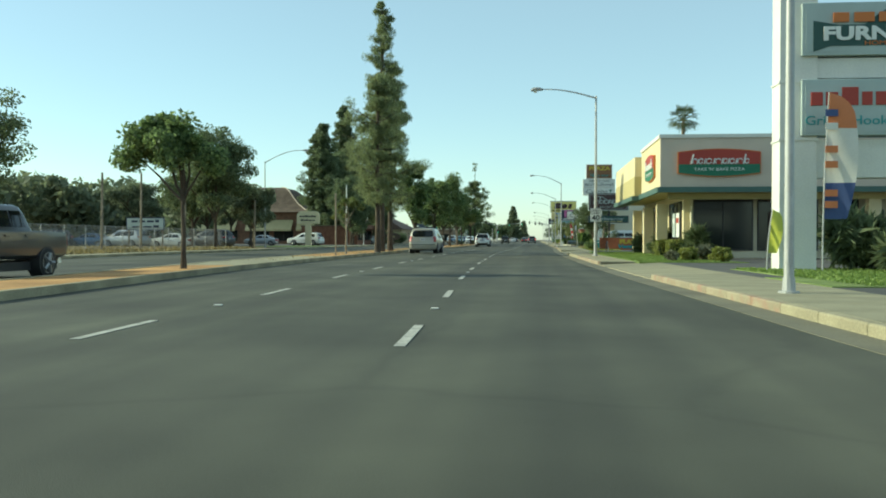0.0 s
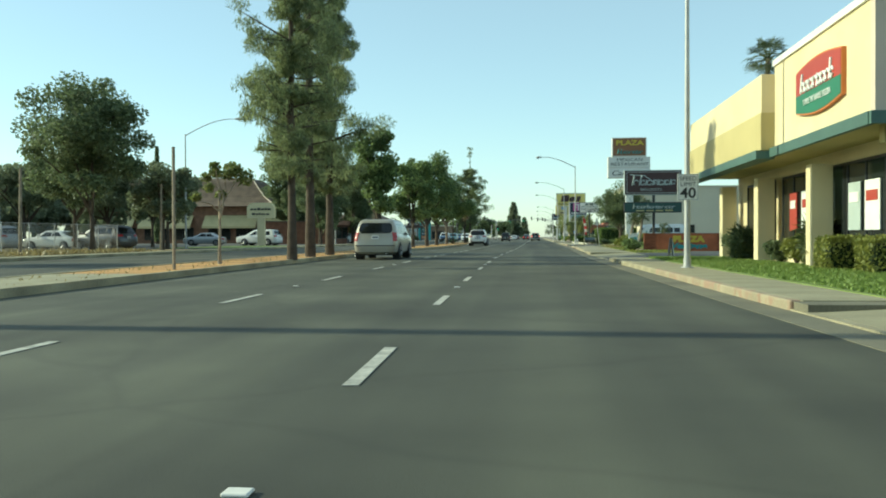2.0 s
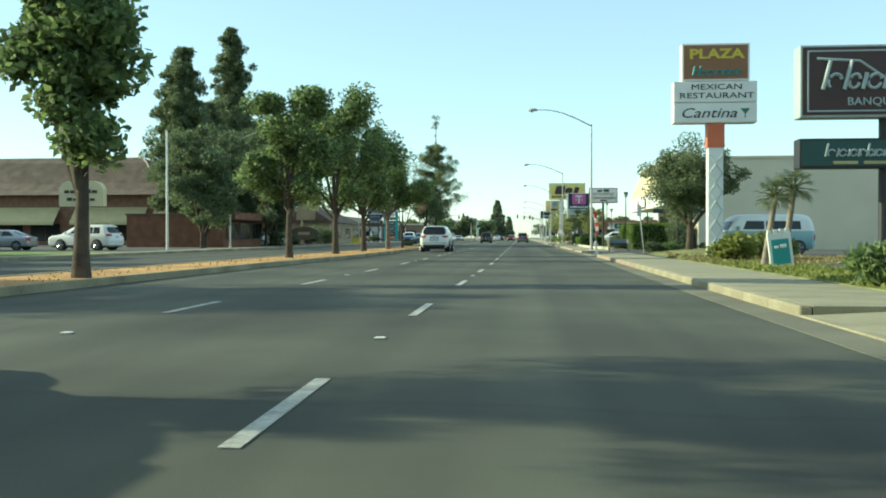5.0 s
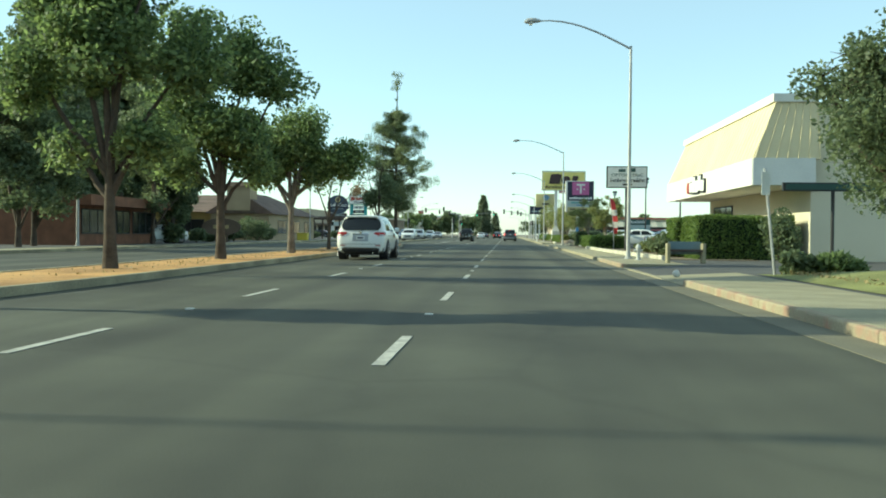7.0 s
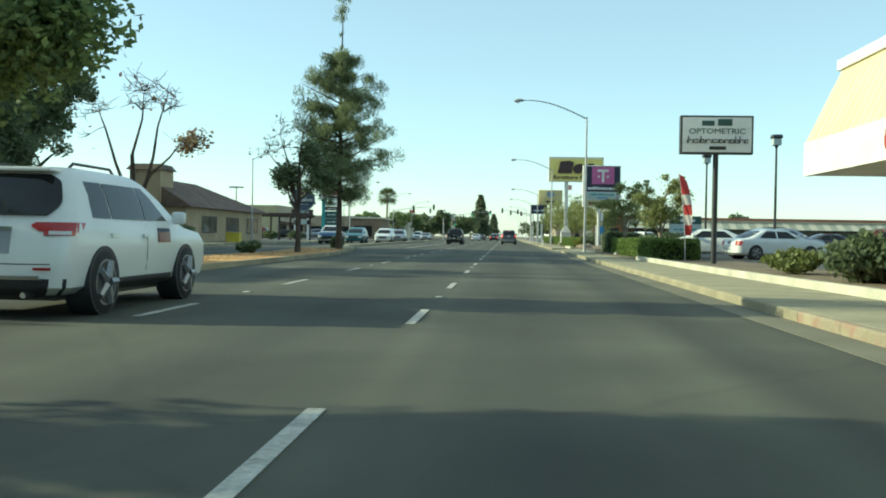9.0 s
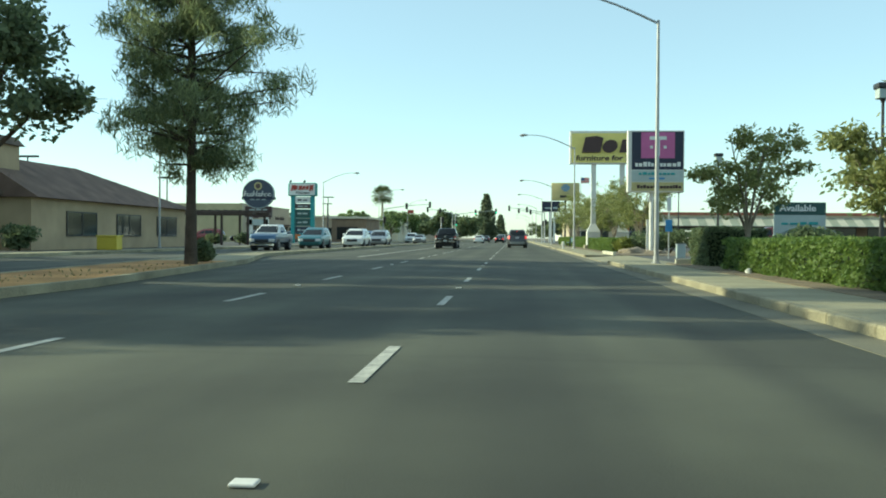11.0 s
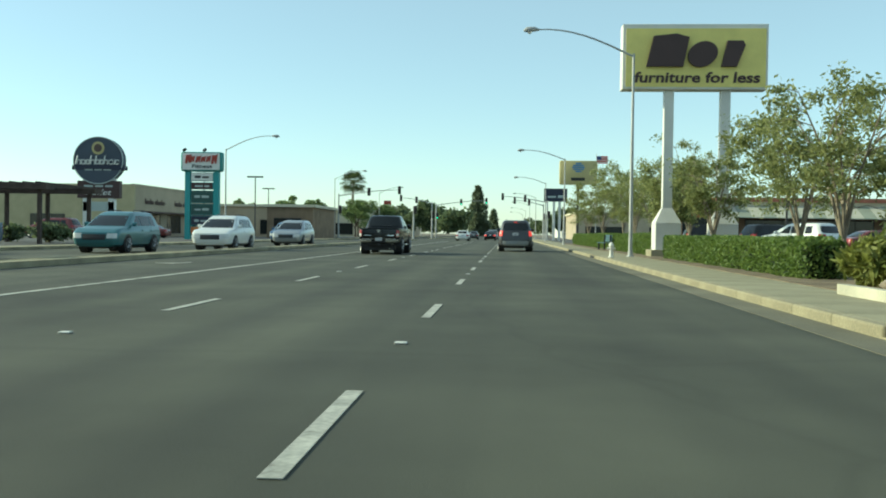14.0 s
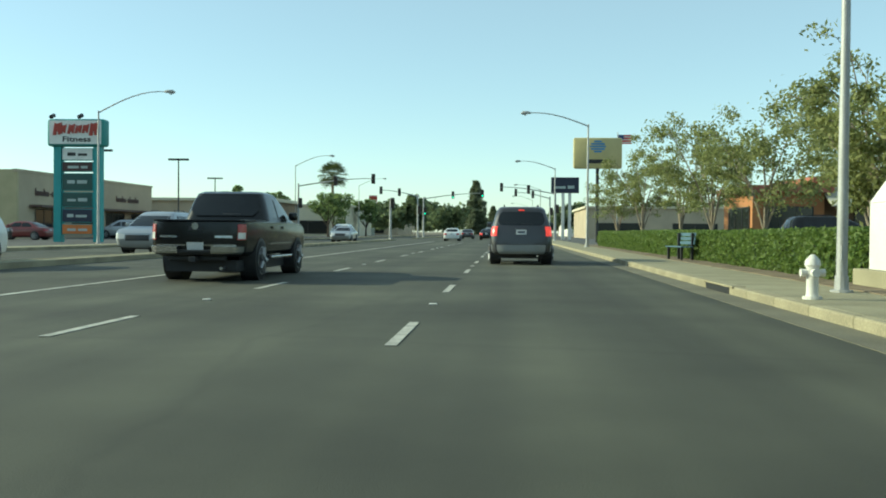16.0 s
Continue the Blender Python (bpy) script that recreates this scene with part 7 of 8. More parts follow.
LAMP_OFF = plain("signal_lens_off", (0.05, 0.03, 0.02))
LAMP_GREEN = mat("signal_green", (0.05, 0.7, 0.4), 0.3, emit=1.2, bump=0.0)
signal(7.2, 318, side=-1, arm=7.0, green=False)
signal(-11.8, 298, side=-1, arm=0, h=4.5, z=0.14, green=False)
signal(-22.5, 300, side=1, arm=8.5, green=False)
signal(-11.8, 329, side=-1, arm=5.3, green=False)
signal(7.2, 334, side=-1, arm=5.0, green=False)
signal(-11.8, 338, side=1, arm=9.0)
solid("median_beyond", S(-12.3, -11.3, 326, 420, -0.05, 0.12), CONCRETE, "narrow raised concrete median beyond the crossing", "median", "structure")

# ---- planting beds, small street furniture, clutter ----
def patch(name, label, x0, x1, y0, y1, material, z=0.15, cat="lawn"):
    return solid(name, S(x0, x1, y0, y1, 0.1, z), material, label, cat, "structure")


def blades(name, label, x0, x1, y0, y1, n, leaf, seed, size=0.06, z=0.15):
    rng = np.random.default_rng(seed)
    y = rng.uniform(y0, y1, n)
    x = rng.uniform(x0, x1, n) + np.array([bend(v) for v in y])
    p = np.stack([x, y, z + size * rng.uniform(0.1, 0.9, n)], 1)
    me = cards(p, size * (0.5 + rng.random(n)), rng, 0.0, 1.3, 0.55)
    me.materials.append(leaf)
    return tagged(new(name, me), label, "grass", kind="stuff")


MULCH = mat("bark_mulch", (0.21, 0.16, 0.1), 0.95, var=0.4, scale=1.5, fine=25, bump=0.7)
DRYLAWN = mat("dry_lawn", (0.23, 0.24, 0.085), 0.95, var=0.35, scale=0.6, fine=30, bump=0.7)
LEAF_LAWN = leaf_mat("lawn_blade", (0.13, 0.2, 0.04), (0.24, 0.32, 0.075), 0.35)
LEAF_STRAW = leaf_mat("straw_blade", (0.2, 0.16, 0.07), (0.4, 0.32, 0.15), 0.3)
LEAF_YG = leaf_mat("yellow_green_leaf", (0.13, 0.16, 0.035), (0.32, 0.33, 0.08), 0.4)
patch("lawn", "green lawn round the pylon sign", RK + 2.25, 14.5, 9.0, 13.2, LAWN)
patch("lawn_corner", "green lawn behind the pavement by the pylon", RK + 3.0, 15, 13.2, 19.5, LAWN)
patch("lawn_strip", "green lawn strip beside the shop", RK + 1.4, 10.2, 27.0, 53.4, LAWN, 0.156)
patch("lawn_strip", "patchy lawn beside the street", RK + 2.25, 9.5, 64.5, 93.0, DRYLAWN)
patch("dry_verge", "dry grass verge beside the drive", RK + 2.25, 16.0, 84.0, 93.4, DRYLAWN, 0.155)
patch("planting_bed", "bark mulch planting bed by the hedge", 7.0, 10.8, 117.3, 146, MULCH)
patch("planting_bed", "bark mulch bed under the hedge", 6.35, 9.6, 146, 165.5, MULCH, 0.154)
patch("planting_bed", "bark mulch bed under the hedges", 6.5, 12.0, 181, 268, MULCH, 0.154)
patch("far_lawn", "green lawn before the restaurant across the street", -30, OPP - 2.05, 90, 109.5, LAWN, 0.15)
blades("grass_blades", "green lawn grass", 6.25, 9.2, 27.1, 53.3, 26000, LEAF_LAWN, 1, 0.032, 0.156)
blades("grass_blades", "green lawn grass", 7.8, 14.5, 9.2, 19.3, 14000, LEAF_LAWN, 2, 0.035)
blades("dry_grass", "dry straw-coloured grass", 7.05, 9.4, 65, 93, 6000, LEAF_YG, 3, 0.05)
blades("dry_grass", "dry straw-coloured grass", 7.05, 15.5, 84.2, 93.2, 5000, LEAF_STRAW, 4, 0.06)
blades("dry_grass", "dry yellow grass on the field", -45, OPP - 2.1, 28, 74, 16000, LEAF_STRAW, 5, 0.13, 0.12)
blades("dry_weeds", "dry weeds and leaf litter on the median", -9.6, -7.7, 28, 162, 1500, LEAF_STRAW, 6, 0.03, 0.14)

EDGING = mat("whitish_concrete", (0.52, 0.49, 0.38), 0.85, var=0.2, scale=1.2, fine=30, bump=0.2)
# concrete edging of the planting bed
ed = bmesh.new()
line = ((7.1, 117.2), (6.98, 119.5), (6.75, 125), (6.6, 131), (6.55, 145.5))
for (xa, ya), (xb, yb) in zip(line, line[1:]):
    box(ed, -0.08, 0.08, 0, math.hypot(xb - xa, yb - ya) - 0.01, 0.1, 0.3, bevel=0.015)
    seg = [v for v in ed.verts if not v.tag]
    for v in seg:
        v.tag = True
    bmesh.ops.transform(ed, matrix=pose(xa, ya, 0, 0, 0, -math.degrees(math.atan2(xb - xa, yb - ya))), verts=seg)
solid("bed_edging", ed, EDGING, "pale concrete edging of the planting bed", "edging", "structure")
solid("bed_edging", S(6.2, 6.36, 181.2, 187, 0.1, 0.3), EDGING, "pale concrete edging beside the drive", "edging", "structure")
solid("bed_edging", S(6.6, 12.0, 164.9, 165.1, 0.1, 0.32), EDGING, "pale concrete edging beside the drive", "edging", "structure")

# shrubs by the pizza shop
for i, (x, y, r, h, lf, asp, dr) in enumerate(((7.75, 28.3, 0.3, 0.45, LEAF_SILVER, 1.0, None), (8.5, 29.2, 0.45, 0.6, LEAF_YG, 1.5, None), (9.2, 30.0, 0.5, 0.7, LEAF_SILVER, 2.0, None), (9.6, 28.2, 0.5, 0.6, LEAF_YG, 1, None),
                                               (9.5, 33.3, 0.6, 1.45, LEAF_PALM, 5.0, -0.25), (9.3, 42.2, 0.65, 1.3, LEAF_PALM, 5.0, -0.25), (9.4, 44.8, 0.6, 0.9, LEAF_YG, 2.0, None), (8.9, 49.5, 0.6, 1.2, LEAF_PALM, 4.0, -0.2),
                                               (9.2, 52.0, 0.8, 1.2, LEAF_DARK, 1.2, None), (9.6, 35.5, 0.5, 0.7, LEAF, 1.2, None), (9.5, 47.0, 0.6, 0.8, LEAF_DARK, 1.5, None))):
    bush("shrub", "rounded garden shrub in the lawn by the shop" if asp < 3 else "spiky strap-leaved garden plant by the shop", x, y, r, h, lf, 200 + i, n=2000, size=0.06 if asp < 3 else 0.07, aspect=asp, droop=dr)
for i, (x, y) in enumerate(((9.0, 39.6), (9.25, 37.4))):
    hedge("clipped_shrub", "clipped boxy yellow-green shrub by the shop", x - 0.45, x + 0.45, y - 0.5, y + 0.5, 0.8, 20 + i, leaf=LEAF_YG, dens=500, size=0.05)
for i, (x, y, r, h) in enumerate(((11.7, 18.9, 1.2, 1.8), (13.2, 18.4, 1.3, 1.9), (14.6, 18.8, 1.2, 1.7), (12.4, 17.6, 0.6, 0.8))):
    bush("shrub", "tall strap-leaved flax clump behind the banner", x, y, r, h, LEAF_DARK, 230 + i, n=2600, size=0.12, aspect=4.0, droop=0.1)
for i, (x, y, r, h, lf, asp) in enumerate(((8.3, 86.8, 1.0, 1.1, LEAF_YG, 1.0), (9.8, 88, 1.0, 1.0, LEAF_DRY, 1.5), (13.9, 71.2, 0.8, 1.1, LEAF_YG, 2.5), (10.6, 101, 0.9, 0.6, LEAF_DARK, 1.0), (7.9, 103.0, 0.6, 0.6, LEAF_DARK, 1), (8.8, 103, 0.6, 0.55, LEAF, 2))):
    bush("shrub", "green shrub on the dry verge", x, y, r, h, lf, 240 + i, n=2600, size=0.085, aspect=asp)
for i, (x, y, r, h, lf, asp) in enumerate(((9.2, 127.5, 1.0, 0.9, LEAF_SILVER, 1.5), (8.9, 132.0, 1.0, 0.7, LEAF_DRY, 1.0), (-23.8, 171.5, 2.0, 2.6, LEAF_DARK, 1.0), (7.7, 189.4, 0.6, 0.9, LEAF_YG, 3.0), (9.2, 190.2, 1.5, 1.6, LEAF_DARK, 1.0), (10.6, 190.5, 1.9, 1.7, LEAF_DARK, 1.0), (8.7, 127.0, 1.0, 1.2, LEAF_DARK, 1.0), (7.15, 70.6, 0.58, 0.75, LEAF, 1.5),
                                           (13.4, 190.5, 2.0, 1.7, LEAF_DARK, 1.0), (11.4, 165.8, 1.2, 1.5, LEAF_DARK, 1.0), (12.5, 171.5, 1.0, 1.2, LEAF, 1), (8.6, 74.5, 0.6, 0.7, LEAF, 1), (7.9, 122, 0.7, 0.8, LEAF_DARK, 1),
                                           (11.2, 116.0, 0.8, 2.2, LEAF_DARK, 1))):
    bush("shrub", "green garden shrub in the planting bed", x, y, r, h, lf, 250 + i, n=2600, size=0.085, aspect=asp)
for i, (x, y, r, h) in enumerate(((-10, 146, 0.5, 0.5), (-24.5, 150, 1.3, 1.6), (-24.4, 155, 0.9, 1.2), (-24.3, 165, 1.0, 1.4), (-27.6, 180.2, 1.5, 2.6), (-25.0, 180.0, 1.1, 1.5), (-33.5, 181.6, 1.2, 1.2), (-38.5, 181.6, 1.3, 1.3), (-9.3, 163, 0.5, 0.7), (-26, 225, 1.3, 1.3), (-30, 228, 1.4, 1.2), (-25.6, 161.5, 0.9, 0.9))):
    bush("shrub", "dark green shrub before the restaurant", x, y, r, h, LEAF_DARK, 300 + i, n=1500, size=0.14)
for i, (x, y, h, r) in enumerate(((8.05, 81.8, 2.05, 0.65), (8.75, 82.4, 2.3, 0.7), (8.9, 72.4, 1.25, 0.52))):
    palm("palm_tree", "small young fan palm on the verge", x, y, h, r, 330 + i, fronds=22, rt=0.1)

# low brick sign wall
wl = thing("sign_wall", "low red brick wall with yellow plaza lettering", "wall", 6.92, 70.6, 0.13)
part("wall", B(0.9, 5.95, 0, 0.35, 0, 0.98), BRICK, wl, "brown brick core")
stucco = part("stucco_panel", B(1.6, 5.0, -0.06, 0.0, 0.0, 0.96, bevel=0.01), mat("orange_red_stucco", (0.42, 0.13, 0.06), 0.9, var=0.2, scale=1.5, fine=60, bump=0.3), wl, "orange-red stucco panel")
text("PLAZA", 0.46, SIGNYEL, stucco, 3.4, -0.08, 0.68, bold=0.035, width=1.8)
text("Ventana", 0.44, SIGNTEAL, stucco, 3.38, -0.08, 0.29, bold=0.025, width=2.05, shear=0.25)


# leaning scroll-topped board on the lawn and a sandwich board at the drive
tb = thing("leaning_sign", "leaning white board with teal face and notched top on the lawn", "sign", 8.35, 81.0, 0.13, 0, group="notice boards")
tb.rotation_euler = (0, math.radians(-7), 0)
tbb = part("board", B(-0.32, 0.32, -0.05, 0.05, 0.0, 0.98, bevel=0.012), SIGNW, tb)
part("face", B(-0.24, 0.24, -0.065, -0.05, 0.1, 0.8), SIGNTEAL, tbb)
for k in range(4):
    part("merlon", B(-0.3 + 0.165 * k, -0.2 + 0.165 * k, -0.05, 0.05, 0.98, 1.08), SIGNW, tbb)
bars(tbb, -0.18, 0.18, 0.6, 0.1, 2, SIGNW, -0.085, 91)
ab = thing("sandwich_board", "small black and white sandwich board on the pavement edge", "sign", 7.4, 57.0, 0.1)
for sx, m in ((-1, INK), (1, SIGNW)):
    part("panel", P(((sx * 0.028, 0.8), (sx * 0.004, 0.8), (sx * 0.085, 0.0), (sx * 0.109, 0.0)), -0.25, 0.25), m, ab, "black panel" if sx < 0 else "white panel")
part("hinge", T(((0, -0.25, 0.8), (0, 0.25, 0.8)), 0.015, 6), DARK_STEEL, ab)


def hydrant(x, y, body, label):
    t = thing("fire_hydrant", label, "fire hydrant", x, y, 0.14, group="fire hydrants")
    t.scale = (0.8, 0.8, 0.8)
    part("flange", T(((0, 0, 0), (0, 0, 0.05)), 0.16, 14), body, t)
    part("barrel", T(((0, 0, 0.05), (0, 0, 0.1), (0, 0, 0.52), (0, 0, 0.58)), [0.11, 0.1, 0.1, 0.13], 14), body, t, smooth=50)
    part("bonnet", T(((0, 0, 0.58), (0, 0, 0.66), (0, 0, 0.72), (0, 0, 0.76)), [0.135, 0.12, 0.07, 0.03], 14), body, t, smooth=50)
    for d in ((1, 0), (-1, 0), (0, -1)):
        part("outlet", T(((d[0] * 0.08, d[1] * 0.08, 0.45), (d[0] * 0.2, d[1] * 0.2, 0.45)), [0.065, 0.07], 10), body, t)
    return t


hydrant(6.0, 116.3, mat("hydrant_white", (0.5, 0.5, 0.46), 0.6), "white and green fire hydrant by the lamp post")
hydrant(5.15, 209.6, WHITE, "white fire hydrant on the pavement")


def bench(x, y, turn, label, seat):
    t = thing("bench", label, "bench", x, y, 0.14, turn, group="benches")
    for i in range(3):
        part("seat_slat", B(-0.75, 0.75, -0.22 + i * 0.15, -0.1 + i * 0.15, 0.42, 0.46, bevel=0.008), seat, t)
    for i in range(3):
        part("back_slat", B(-0.75, 0.75, 0.24 + i * 0.025, 0.27 + i * 0.025, 0.52 + i * 0.14, 0.63 + i * 0.14), seat, t)
    for s in (-0.62, 0.62):
        part("leg", B(s - 0.04, s + 0.04, -0.18, -0.1, 0, 0.42), DARK_STEEL, t)
        part("leg", B(s - 0.04, s + 0.04, 0.18, 0.26, 0, 0.9), DARK_STEEL, t)
    return t


bench(6.8, 228.5, -80, "blue-grey slatted bench before the hedge", plain("bench_blue", (0.08, 0.15, 0.19)))
bb = thing("bus_bench", "concrete bus bench with dark back board", "bench", 7.15, 113.0, 0.14, 0, group="benches")
for s in (-0.6, 0.6):
    part("leg", B(s - 0.06, s + 0.06, -0.22, 0.16, 0, 0.68, bevel=0.02), CONCRETE, bb)
part("seat", B(-0.55, 0.55, -0.22, 0.1, 0.4, 0.47), WOODD, bb)
part("back_board", B(-0.55, 0.55, 0.12, 0.18, 0.3, 0.74), plain("faded_blue_board", (0.16, 0.22, 0.24)), bb, "faded blue-grey back board")

pl = thing("leaning_post", "pale leaning sign post by the drive", "post", 7.45, 103.3, 0.13)
part("post", T(((0, 0, 0), (-0.28, 0, 2.6)), 0.035, 6), GALV, pl)
part("plate", B(-0.36, -0.16, -0.06, -0.045, 1.95, 2.5), SIGNW, pl, "small white sign plate")


def boulder(x, y, r, seed):
    rng = np.random.default_rng(seed)
    bm = bmesh.new()
    bmesh.ops.create_icosphere(bm, subdivisions=4, radius=1)
    for v in bm.verts:
        n = noise.noise(v.co * 1.3 + Vector((seed, 0, 0)))
        m = noise.noise(v.co * 4.1 + Vector((0, seed, 0)))
        v.co = Vector((v.co.x * r * 1.25, v.co.y * r * 0.8, max(-0.1, v.co.z) * r * 0.5)) * (1 + 0.4 * n + 0.14 * m)
    return solid("boulder", bm, PALEBARK, "pale brown landscape boulder in the bed", "boulder", group="boulders", smooth=60, at=pose(x, y, 0.14))


for i, (x, y, r) in enumerate(((11.6, 103.5, 0.45), (12.6, 102.5, 0.5), (7.5, 69.9, 0.3), (8.1, 187.5, 0.7), (9.2, 187.2, 0.5), (10.5, 78, 0.35))):
    boulder(x, y, r, i)

# utility box, bus stop and small posts by the last drive
ub = thing("utility_box", "pale green utility cabinet by the drive", "utility box", 8.8, 176.5, 0.13)
part("cabinet", B(-0.2, 0.2, -0.15, 0.15, 0, 0.62, bevel=0.02), SIGNPALE, ub)
part("lid", B(-0.21, 0.21, -0.16, 0.16, 0.62, 0.66), GALV, ub)
bsn = thing("bus_stop_sign", "blue bus stop sign on a steel post", "road sign", 8.1, 175.6, 0.13, group="road signs")
part("post", T(((0, 0, 0), (0, 0, 2.9)), 0.03, 6), GALV, bsn)
part("plate", B(-0.15, 0.15, -0.05, -0.03, 1.2, 1.75), SIGNBLUE, bsn)
part("plate", B(-0.1, 0.1, -0.05, -0.03, 2.15, 2.75), SIGNW, bsn)
bol = thing("marker_post", "pale timber marker post in the bed", "post", 8.9, 188.0, 0.14)
part("post", B(-0.06, 0.06, -0.06, 0.06, 0, 2.0), WHITE, bol)
for x, y in ((14.4, 153.7), (13.4, 165), (13.6, 191), (18, 230)):
    lp = thing("lot_lamp", "dark parking lot lamp on a slim pole", "lamp", x, y, 0.13, group="lot lamps")
    part("pole", T(((0, 0, 0), (0, 0, 5.6)), [0.08, 0.05], 8), DARK_STEEL, lp)
    part("lantern", B(-0.2, 0.2, -0.2, 0.2, 5.62, 5.95, bevel=0.03), SIGNPALE, lp, "pale boxy lantern")
    part("hood", B(-0.25, 0.25, -0.25, 0.25, 5.95, 6.15, bevel=0.05), DARK_STEEL, lp)
    part("collar", T(((0, 0, 5.5), (0, 0, 5.63)), [0.06, 0.12], 8), DARK_STEEL, lp)
for x, y, h in ((-33, 222, 6.5), (-28, 277, 7.0), (-34, 306, 7.0), (-38.6, 206, 7.2), (-31, 268, 7)):
    lp = thing("lot_lamp", "dark parking lot lamp with flat head", "lamp", x, y, 0.11, group="lot lamps")
    part("pole", T(((0, 0, 0), (0, 0, h)), [0.09, 0.06], 8), DARK_STEEL, lp)
    part("head", B(-0.9, 0.9, -0.15, 0.15, h, h + 0.16), DARK_STEEL, lp)
wb = thing("leasing_board", "white leasing board with dark teal heading behind the hedge", "sign", 14.6, 178, 0.13, group="notice boards")
for dx in (-1.05, 1.05):
    part("post", B(dx - 0.06, dx + 0.06, 0, 0.1, 0, 2.65), WHITE, wb)
wbb = part("board", B(-1.2, 1.2, -0.05, 0.0, 0.95, 2.65), SIGNPALE, wb)
hd = part("band", B(-1.2, 1.2, -0.06, -0.05, 2.05, 2.65), SIGNDGREEN, wbb, "dark teal heading")
text("Available", 0.42, SIGNW, hd, -0.1, -0.07, 2.36, bold=0.01, width=1.7)
bars(wbb, -0.9, 0.9, 1.65, 0.14, 4, SIGNTEAL, -0.08, 70)
bars(wbb, -0.9, 0.9, 1.15, 0.2, 6, SIGNBLUE, -0.08, 71)

# wooden poles and wire fence on the left
# unseen pole, added for the thin shadow that crosses the road
up = thing("utility_pole", "tall weathered wooden utility pole added to throw a line shadow", "utility pole", -24.3, 26.6, 0.12, group="utility poles")
part("pole", T(((0, 0, 0), (0, 0, 13.4)), [0.3, 0.25], 10), BARK, up)
part("crossarm", B(-1.1, 1.1, -0.06, 0.06, 11.9, 12.05), BARK, up)
for x, y, h in ((-24.5, 47, 5.0), (-24.6, 53, 5.4), (-24.3, 78, 4.6), (-24.4, 60.5, 4.4)):
    fpz = thing("fence_pole", "bare weathered wooden pole at the field edge", "pole", x, y, 0.12, group="field poles")
    part("pole", T(((0, 0, 0), (0.05, 0, h)), [0.1, 0.07], 8), PALEBARK, fpz)
fn = thing("wire_fence", "chain link fence with steel posts along the field", "fence", -26.2, 0, 0.12)
FP = to_mesh(T(((0, 0, 0), (0, 0, 1.75)), 0.03, 6), "fence_post", GALV)
for i in range(20):
    o = part("fence_post", FP, None, fn)
    o.matrix_basis = pose(0, 24 + i * 2.7, 0)
for zz in (0.05, 1.72):
    part("rail", T(((0, 24, zz), (0, 75.3, zz)), 0.015, 5), GALV, fn)
wire = bmesh.new()
for i in range(500):
    y = 24 + i * 0.1
    for a, b in ((0.05, 1.72), (1.72, 0.05)):
        y2 = y + 1.67
        if y2 < 75.3:
            tube(wire, ((0, y, a), (0, y2, b)), 0.004, 3, False)
part("mesh", wire, GALV, fn, "woven wire mesh")
sb = thing("storage_bin", "yellow road works bin on the far pavement", "bin", -22.2, 184.8, 0.14)
part("body", B(-0.6, 0.6, -0.4, 0.4, 0, 0.75, bevel=0.05), SIGNYEL, sb)
part("lid", B(-0.63, 0.63, -0.43, 0.43, 0.75, 0.85, bevel=0.03), SIGNYEL, sb)
mp = thing("sign_post", "slim weathered sign post on the median", "post", -8.0, 40.0, 0.14)
part("post", T(((-0.12, 0, 0), (-0.12, 0, 3.3)), 0.045, 6), PALEBARK, mp)
fg = thing("flag_pole", "slim flagpole with a small red, white and blue flag", "flag", 13.0, 300, 0.13)
part("pole", T(((0, 0, 0), (0, 0, 12.0)), [0.07, 0.04], 8), GALV, fg)
part("flag", B(0.05, 1.5, -0.03, 0.03, 10.7, 11.7), CL_R, fg)
part("canton", B(0.05, 0.65, -0.05, -0.03, 11.2, 11.7), CL_B, fg)
for i in range(3):
    part("stripe", B(0.65 if i > 1 else 0.05, 1.5, -0.045, -0.03, 10.8 + 0.3 * i, 10.92 + 0.3 * i), CL_W, fg)
# small litter at the kerb
for x, y in ((4.95, 102.4), (6.95, 156.5)):
    bm = bmesh.new()
    bmesh.ops.create_icosphere(bm, subdivisions=2, radius=0.09)
    for v in bm.verts:
        v.co *= 1 + 0.35 * noise.noise(v.co * 14)
    solid("litter", bm, WHITE, "crumpled white paper litter by the kerb", "litter", group="litter", smooth=60, at=pose(x + bend(y), y, 0.19))

fp = thing("white_pole", "tall plain white pole beside the far pavement", "pole", -23.4, 117, 0.13)
part("shaft", T(((0, 0, 0), (0, 0, 8.2)), [0.09, 0.07], 10), WHITE, fp)
part("cap", T(((0, 0, 8.2), (0, 0, 8.3)), 0.085, 10), GALV, fp)

# dry mound under the round tree
mo = bmesh.new()
N = 15
grid = [[mo.verts.new((7.2 + 6.3 * i / (N - 1), 94.4 + 9.6 * j / (N - 1), 0.142 + 0.32 * (math.sin(math.pi * i / (N - 1)) * math.sin(math.pi * j / (N - 1))) ** 0.8)) for i in range(N)] for j in range(N)]
for j in range(N - 1):
    for i in range(N - 1):
        mo.faces.new((grid[j][i], grid[j][i + 1], grid[j + 1][i + 1], grid[j + 1][i]))
solid("dry_mound", mo, DRYLAWN, "low mound of dry grass round the tree", "ground", "structure", smooth=60)
blades("dry_grass", "dry straw-coloured grass on the mound", 7.6, 13.2, 95.0, 103.6, 5000, LEAF_STRAW, 8, 0.05, 0.2)
bk = thing("board_sign", "dark framed sign board on a slim post", "sign", 9.5, 105.4, 0.13)
part("post", T(((0, 0, 0), (0, 0, 2.2)), 0.05, 8), DARK_STEEL, bk)
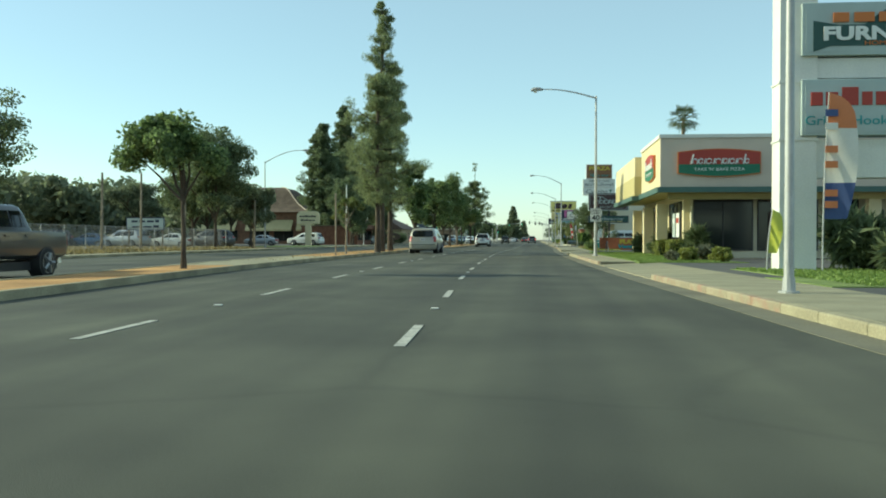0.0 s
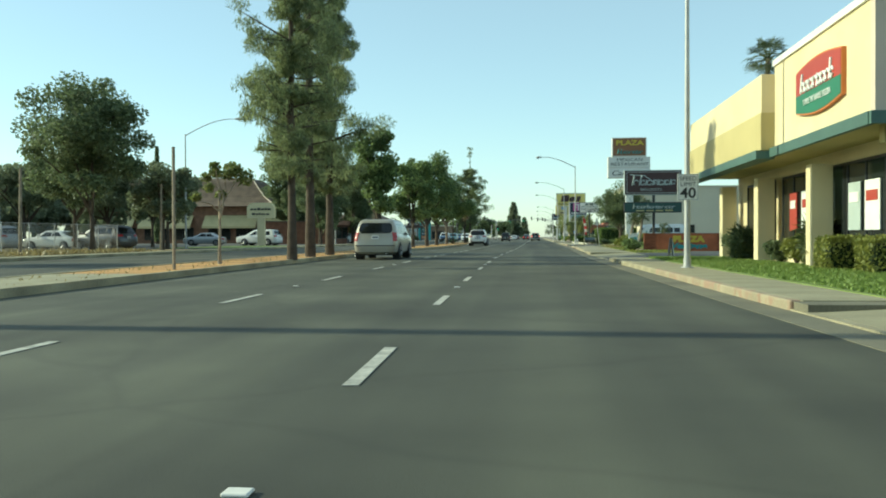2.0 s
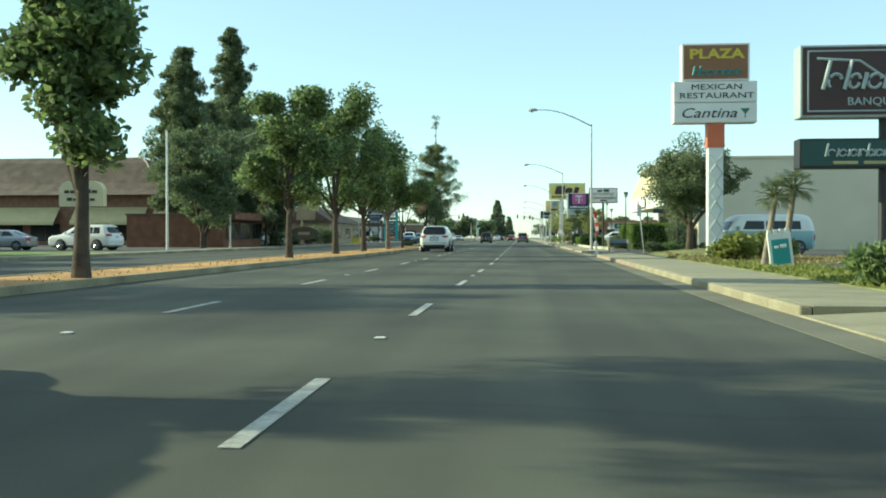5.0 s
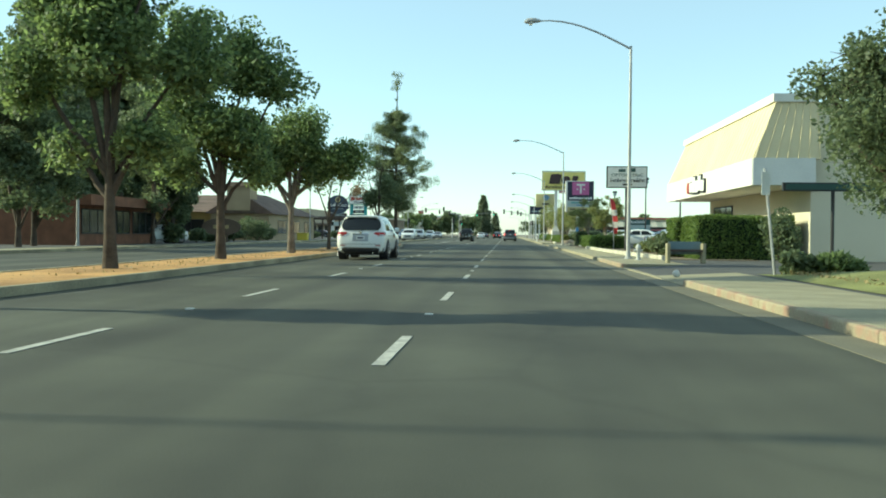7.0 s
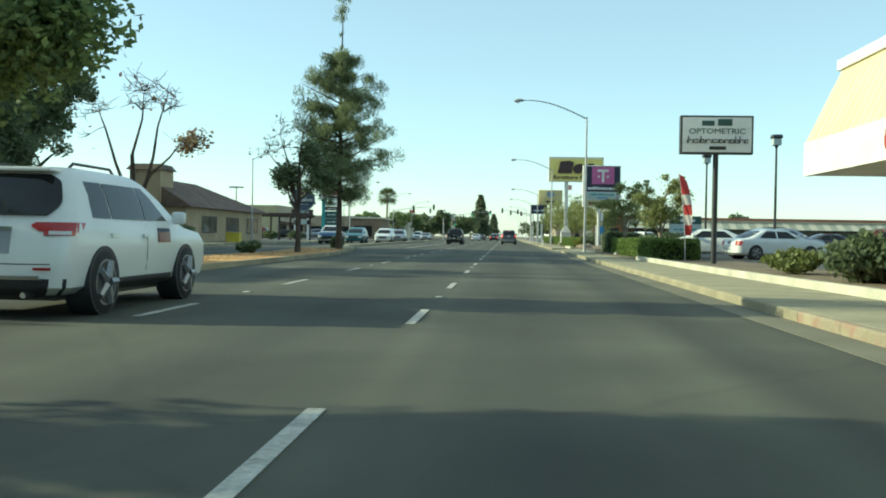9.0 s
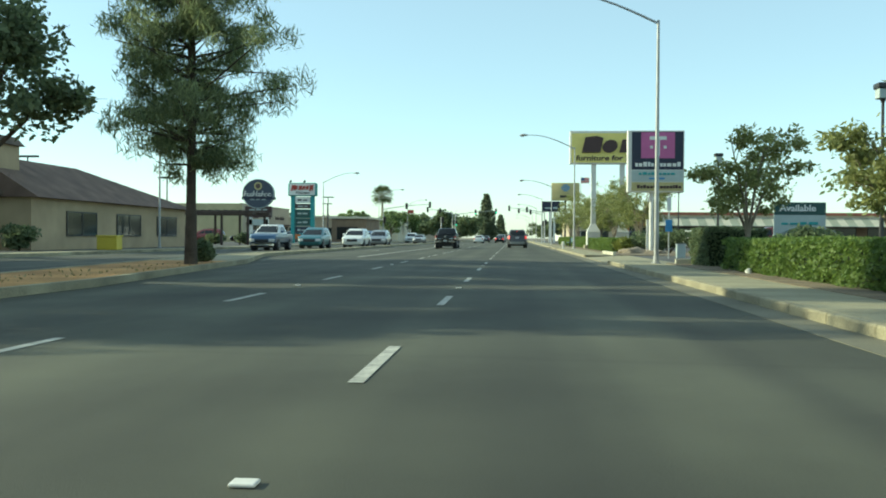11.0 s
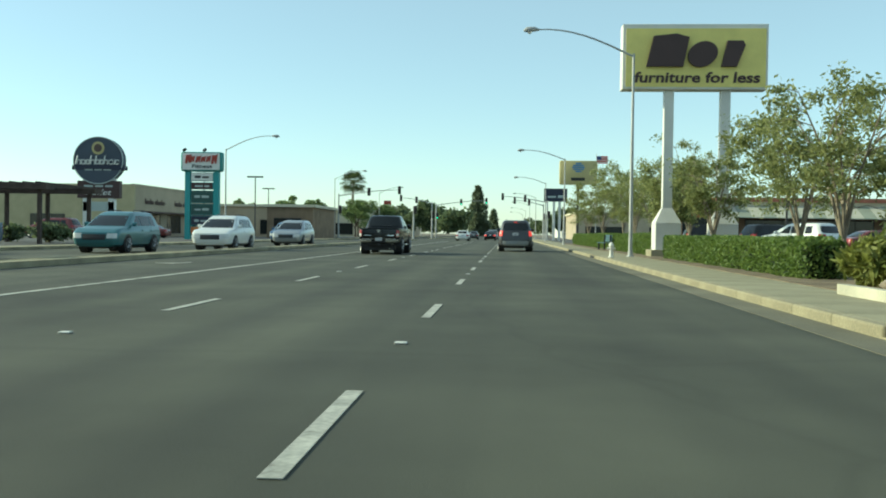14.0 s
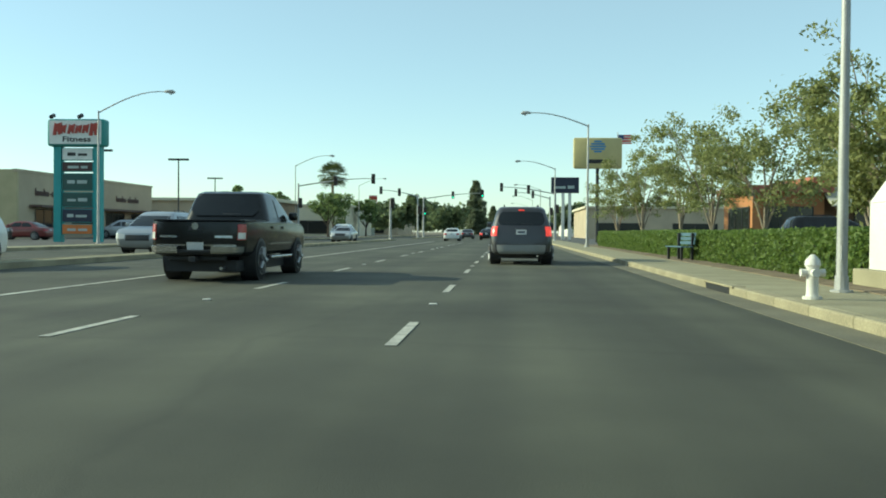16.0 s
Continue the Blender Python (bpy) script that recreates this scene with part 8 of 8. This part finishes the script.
bf = part("frame", B(-1.3, 1.3, -0.06, 0.06, 2.15, 2.38, bevel=0.01), DARK_STEEL, bk)
part("face", B(-1.22, 1.22, -0.075, -0.06, 2.19, 2.34), SIGNDGREEN, bf)

# ---- kerb stones, pavement slabs, bricks ----
kb = thing("kerb", "worn pale concrete kerb in lengths with red-stained patches", "kerb", kind="structure")
KL = 1.5
kerb_me = to_mesh(B(0, 0.16, 0.002, KL - 0.002, -0.05, 0.145, bevel=0.03), "kerb_stone", KERB)
low_me = to_mesh(B(0, 0.16, 0.006, KL - 0.006, -0.05, 0.03, bevel=0.008), "kerb_stone_low", KERB)
pv = thing("pavement", "grey-beige concrete pavement slabs with open joints", "pavement", kind="structure")
slab_me = to_mesh(B(0.17, 2.2, 0.008, KL - 0.008, 0.0, 0.14, bevel=0.006), "paving_slab", CONCRETE)
apron = bmesh.new()
vs = [apron.verts.new(p) for p in ((0.16, 0, 0.0), (2.2, 0, 0.0), (2.2, KL, 0.0), (0.16, KL, 0.0), (0.16, 0, 0.03), (2.2, 0, 0.135), (2.2, KL, 0.135), (0.16, KL, 0.03))]
for f in ((3, 2, 1, 0), (4, 5, 6, 7), (0, 1, 5, 4), (1, 2, 6, 5), (2, 3, 7, 6), (3, 0, 4, 7)):
    apron.faces.new([vs[i] for i in f])
apron_me = to_mesh(apron, "apron_slab", CONCRETE)
kerb_red_me = to_mesh(B(0, 0.16, 0.002, KL - 0.002, -0.05, 0.145, bevel=0.03), "kerb_stone", RED_KERB)
broken_me = to_mesh(B(0, 0.16, 0.05, KL - 0.22, -0.05, 0.135, bevel=0.045), "kerb_stone", KERB)
lot_me = apron_me.copy()
lot_me.materials[0] = LOT
krng = random.Random(5)
for i in range(-14, 180):
    y = i * KL
    yc = y + KL / 2
    turn = -math.degrees(math.atan2(bend(y + KL) - bend(y), KL))
    low = in_drive(yc)
    red = any(a < yc < b for a, b in ((5, 15), (27, 41), (84, 100.5), (111, 119)))
    broken = 46 < yc < 54
    o = part("kerb_stone", low_me if low else broken_me if broken else kerb_red_me if red else kerb_me, None, kb)
    o.matrix_basis = pose(RK + bend(y), y, 0, 0, 0, turn)
    if broken:
        o.matrix_basis = pose(RK + bend(y) + krng.uniform(-0.07, 0.09), y + krng.uniform(-0.1, 0.1), krng.uniform(-0.05, 0.005), krng.uniform(-2, 2), krng.uniform(-5, 5), turn + krng.uniform(-6, 6))
    tarred = 54 < yc < 59 or 105.3 < yc < 111
    o = part("apron_slab" if low else "paving_slab", lot_me if tarred else apron_me if low else slab_me, None, pv)
    o.matrix_basis = pose(RK + bend(y), y, 0, 0, 0, turn)
part("far_paving", S(RK + 0.1, RK + 2.2, 270.2, 420, -0.05, 0.14), CONCRETE, pv)
part("far_kerb_stone", S(RK, RK + 0.1, 270.2, 420, -0.05, 0.15), KERB, kb)
for y0, y1 in ((-90, 14.9), (27.9, 53.9), (66.1, 100.4), (111.1, 169.4), (181.1, 270)):
    part("joint_fill", S(RK + 0.05, RK + 2.2, y0, y1, -0.04, 0.125), GUTTER, pv)

dr = thing("storm_drain", "dark storm drain opening in the kerb", "drain", RK, 0, 0)
# no hole is cut: a black slab gives the shade of the opening
part("throat", B(-0.012, 0.05, 212.6, 214.4, 0.006, 0.115), INK, dr, "black slab for the shade in the opening")
part("lip", B(-0.03, 0.2, 212.3, 214.7, 0.118, 0.155, bevel=0.01), KERB, dr)

# bricks of the sign wall: the face towards the street
brick_me = to_mesh(B(0.004, 0.245, -0.012, 0.1, 0.004, 0.083, bevel=0.004), "brick", BRICK)
for r in range(11):
    for c in range(25):
        x0 = c * 0.25 - (0.125 if r % 2 else 0)
        if 0.86 <= x0 <= 1.36 or 4.99 <= x0 <= 5.72:
            o = part("brick", brick_me, None, wl)
            o.matrix_basis = pose(x0, -0.012, r * 0.0885)
part("coping", B(0.87, 5.98, -0.05, 0.4, 0.98, 1.03), BRICK, wl)
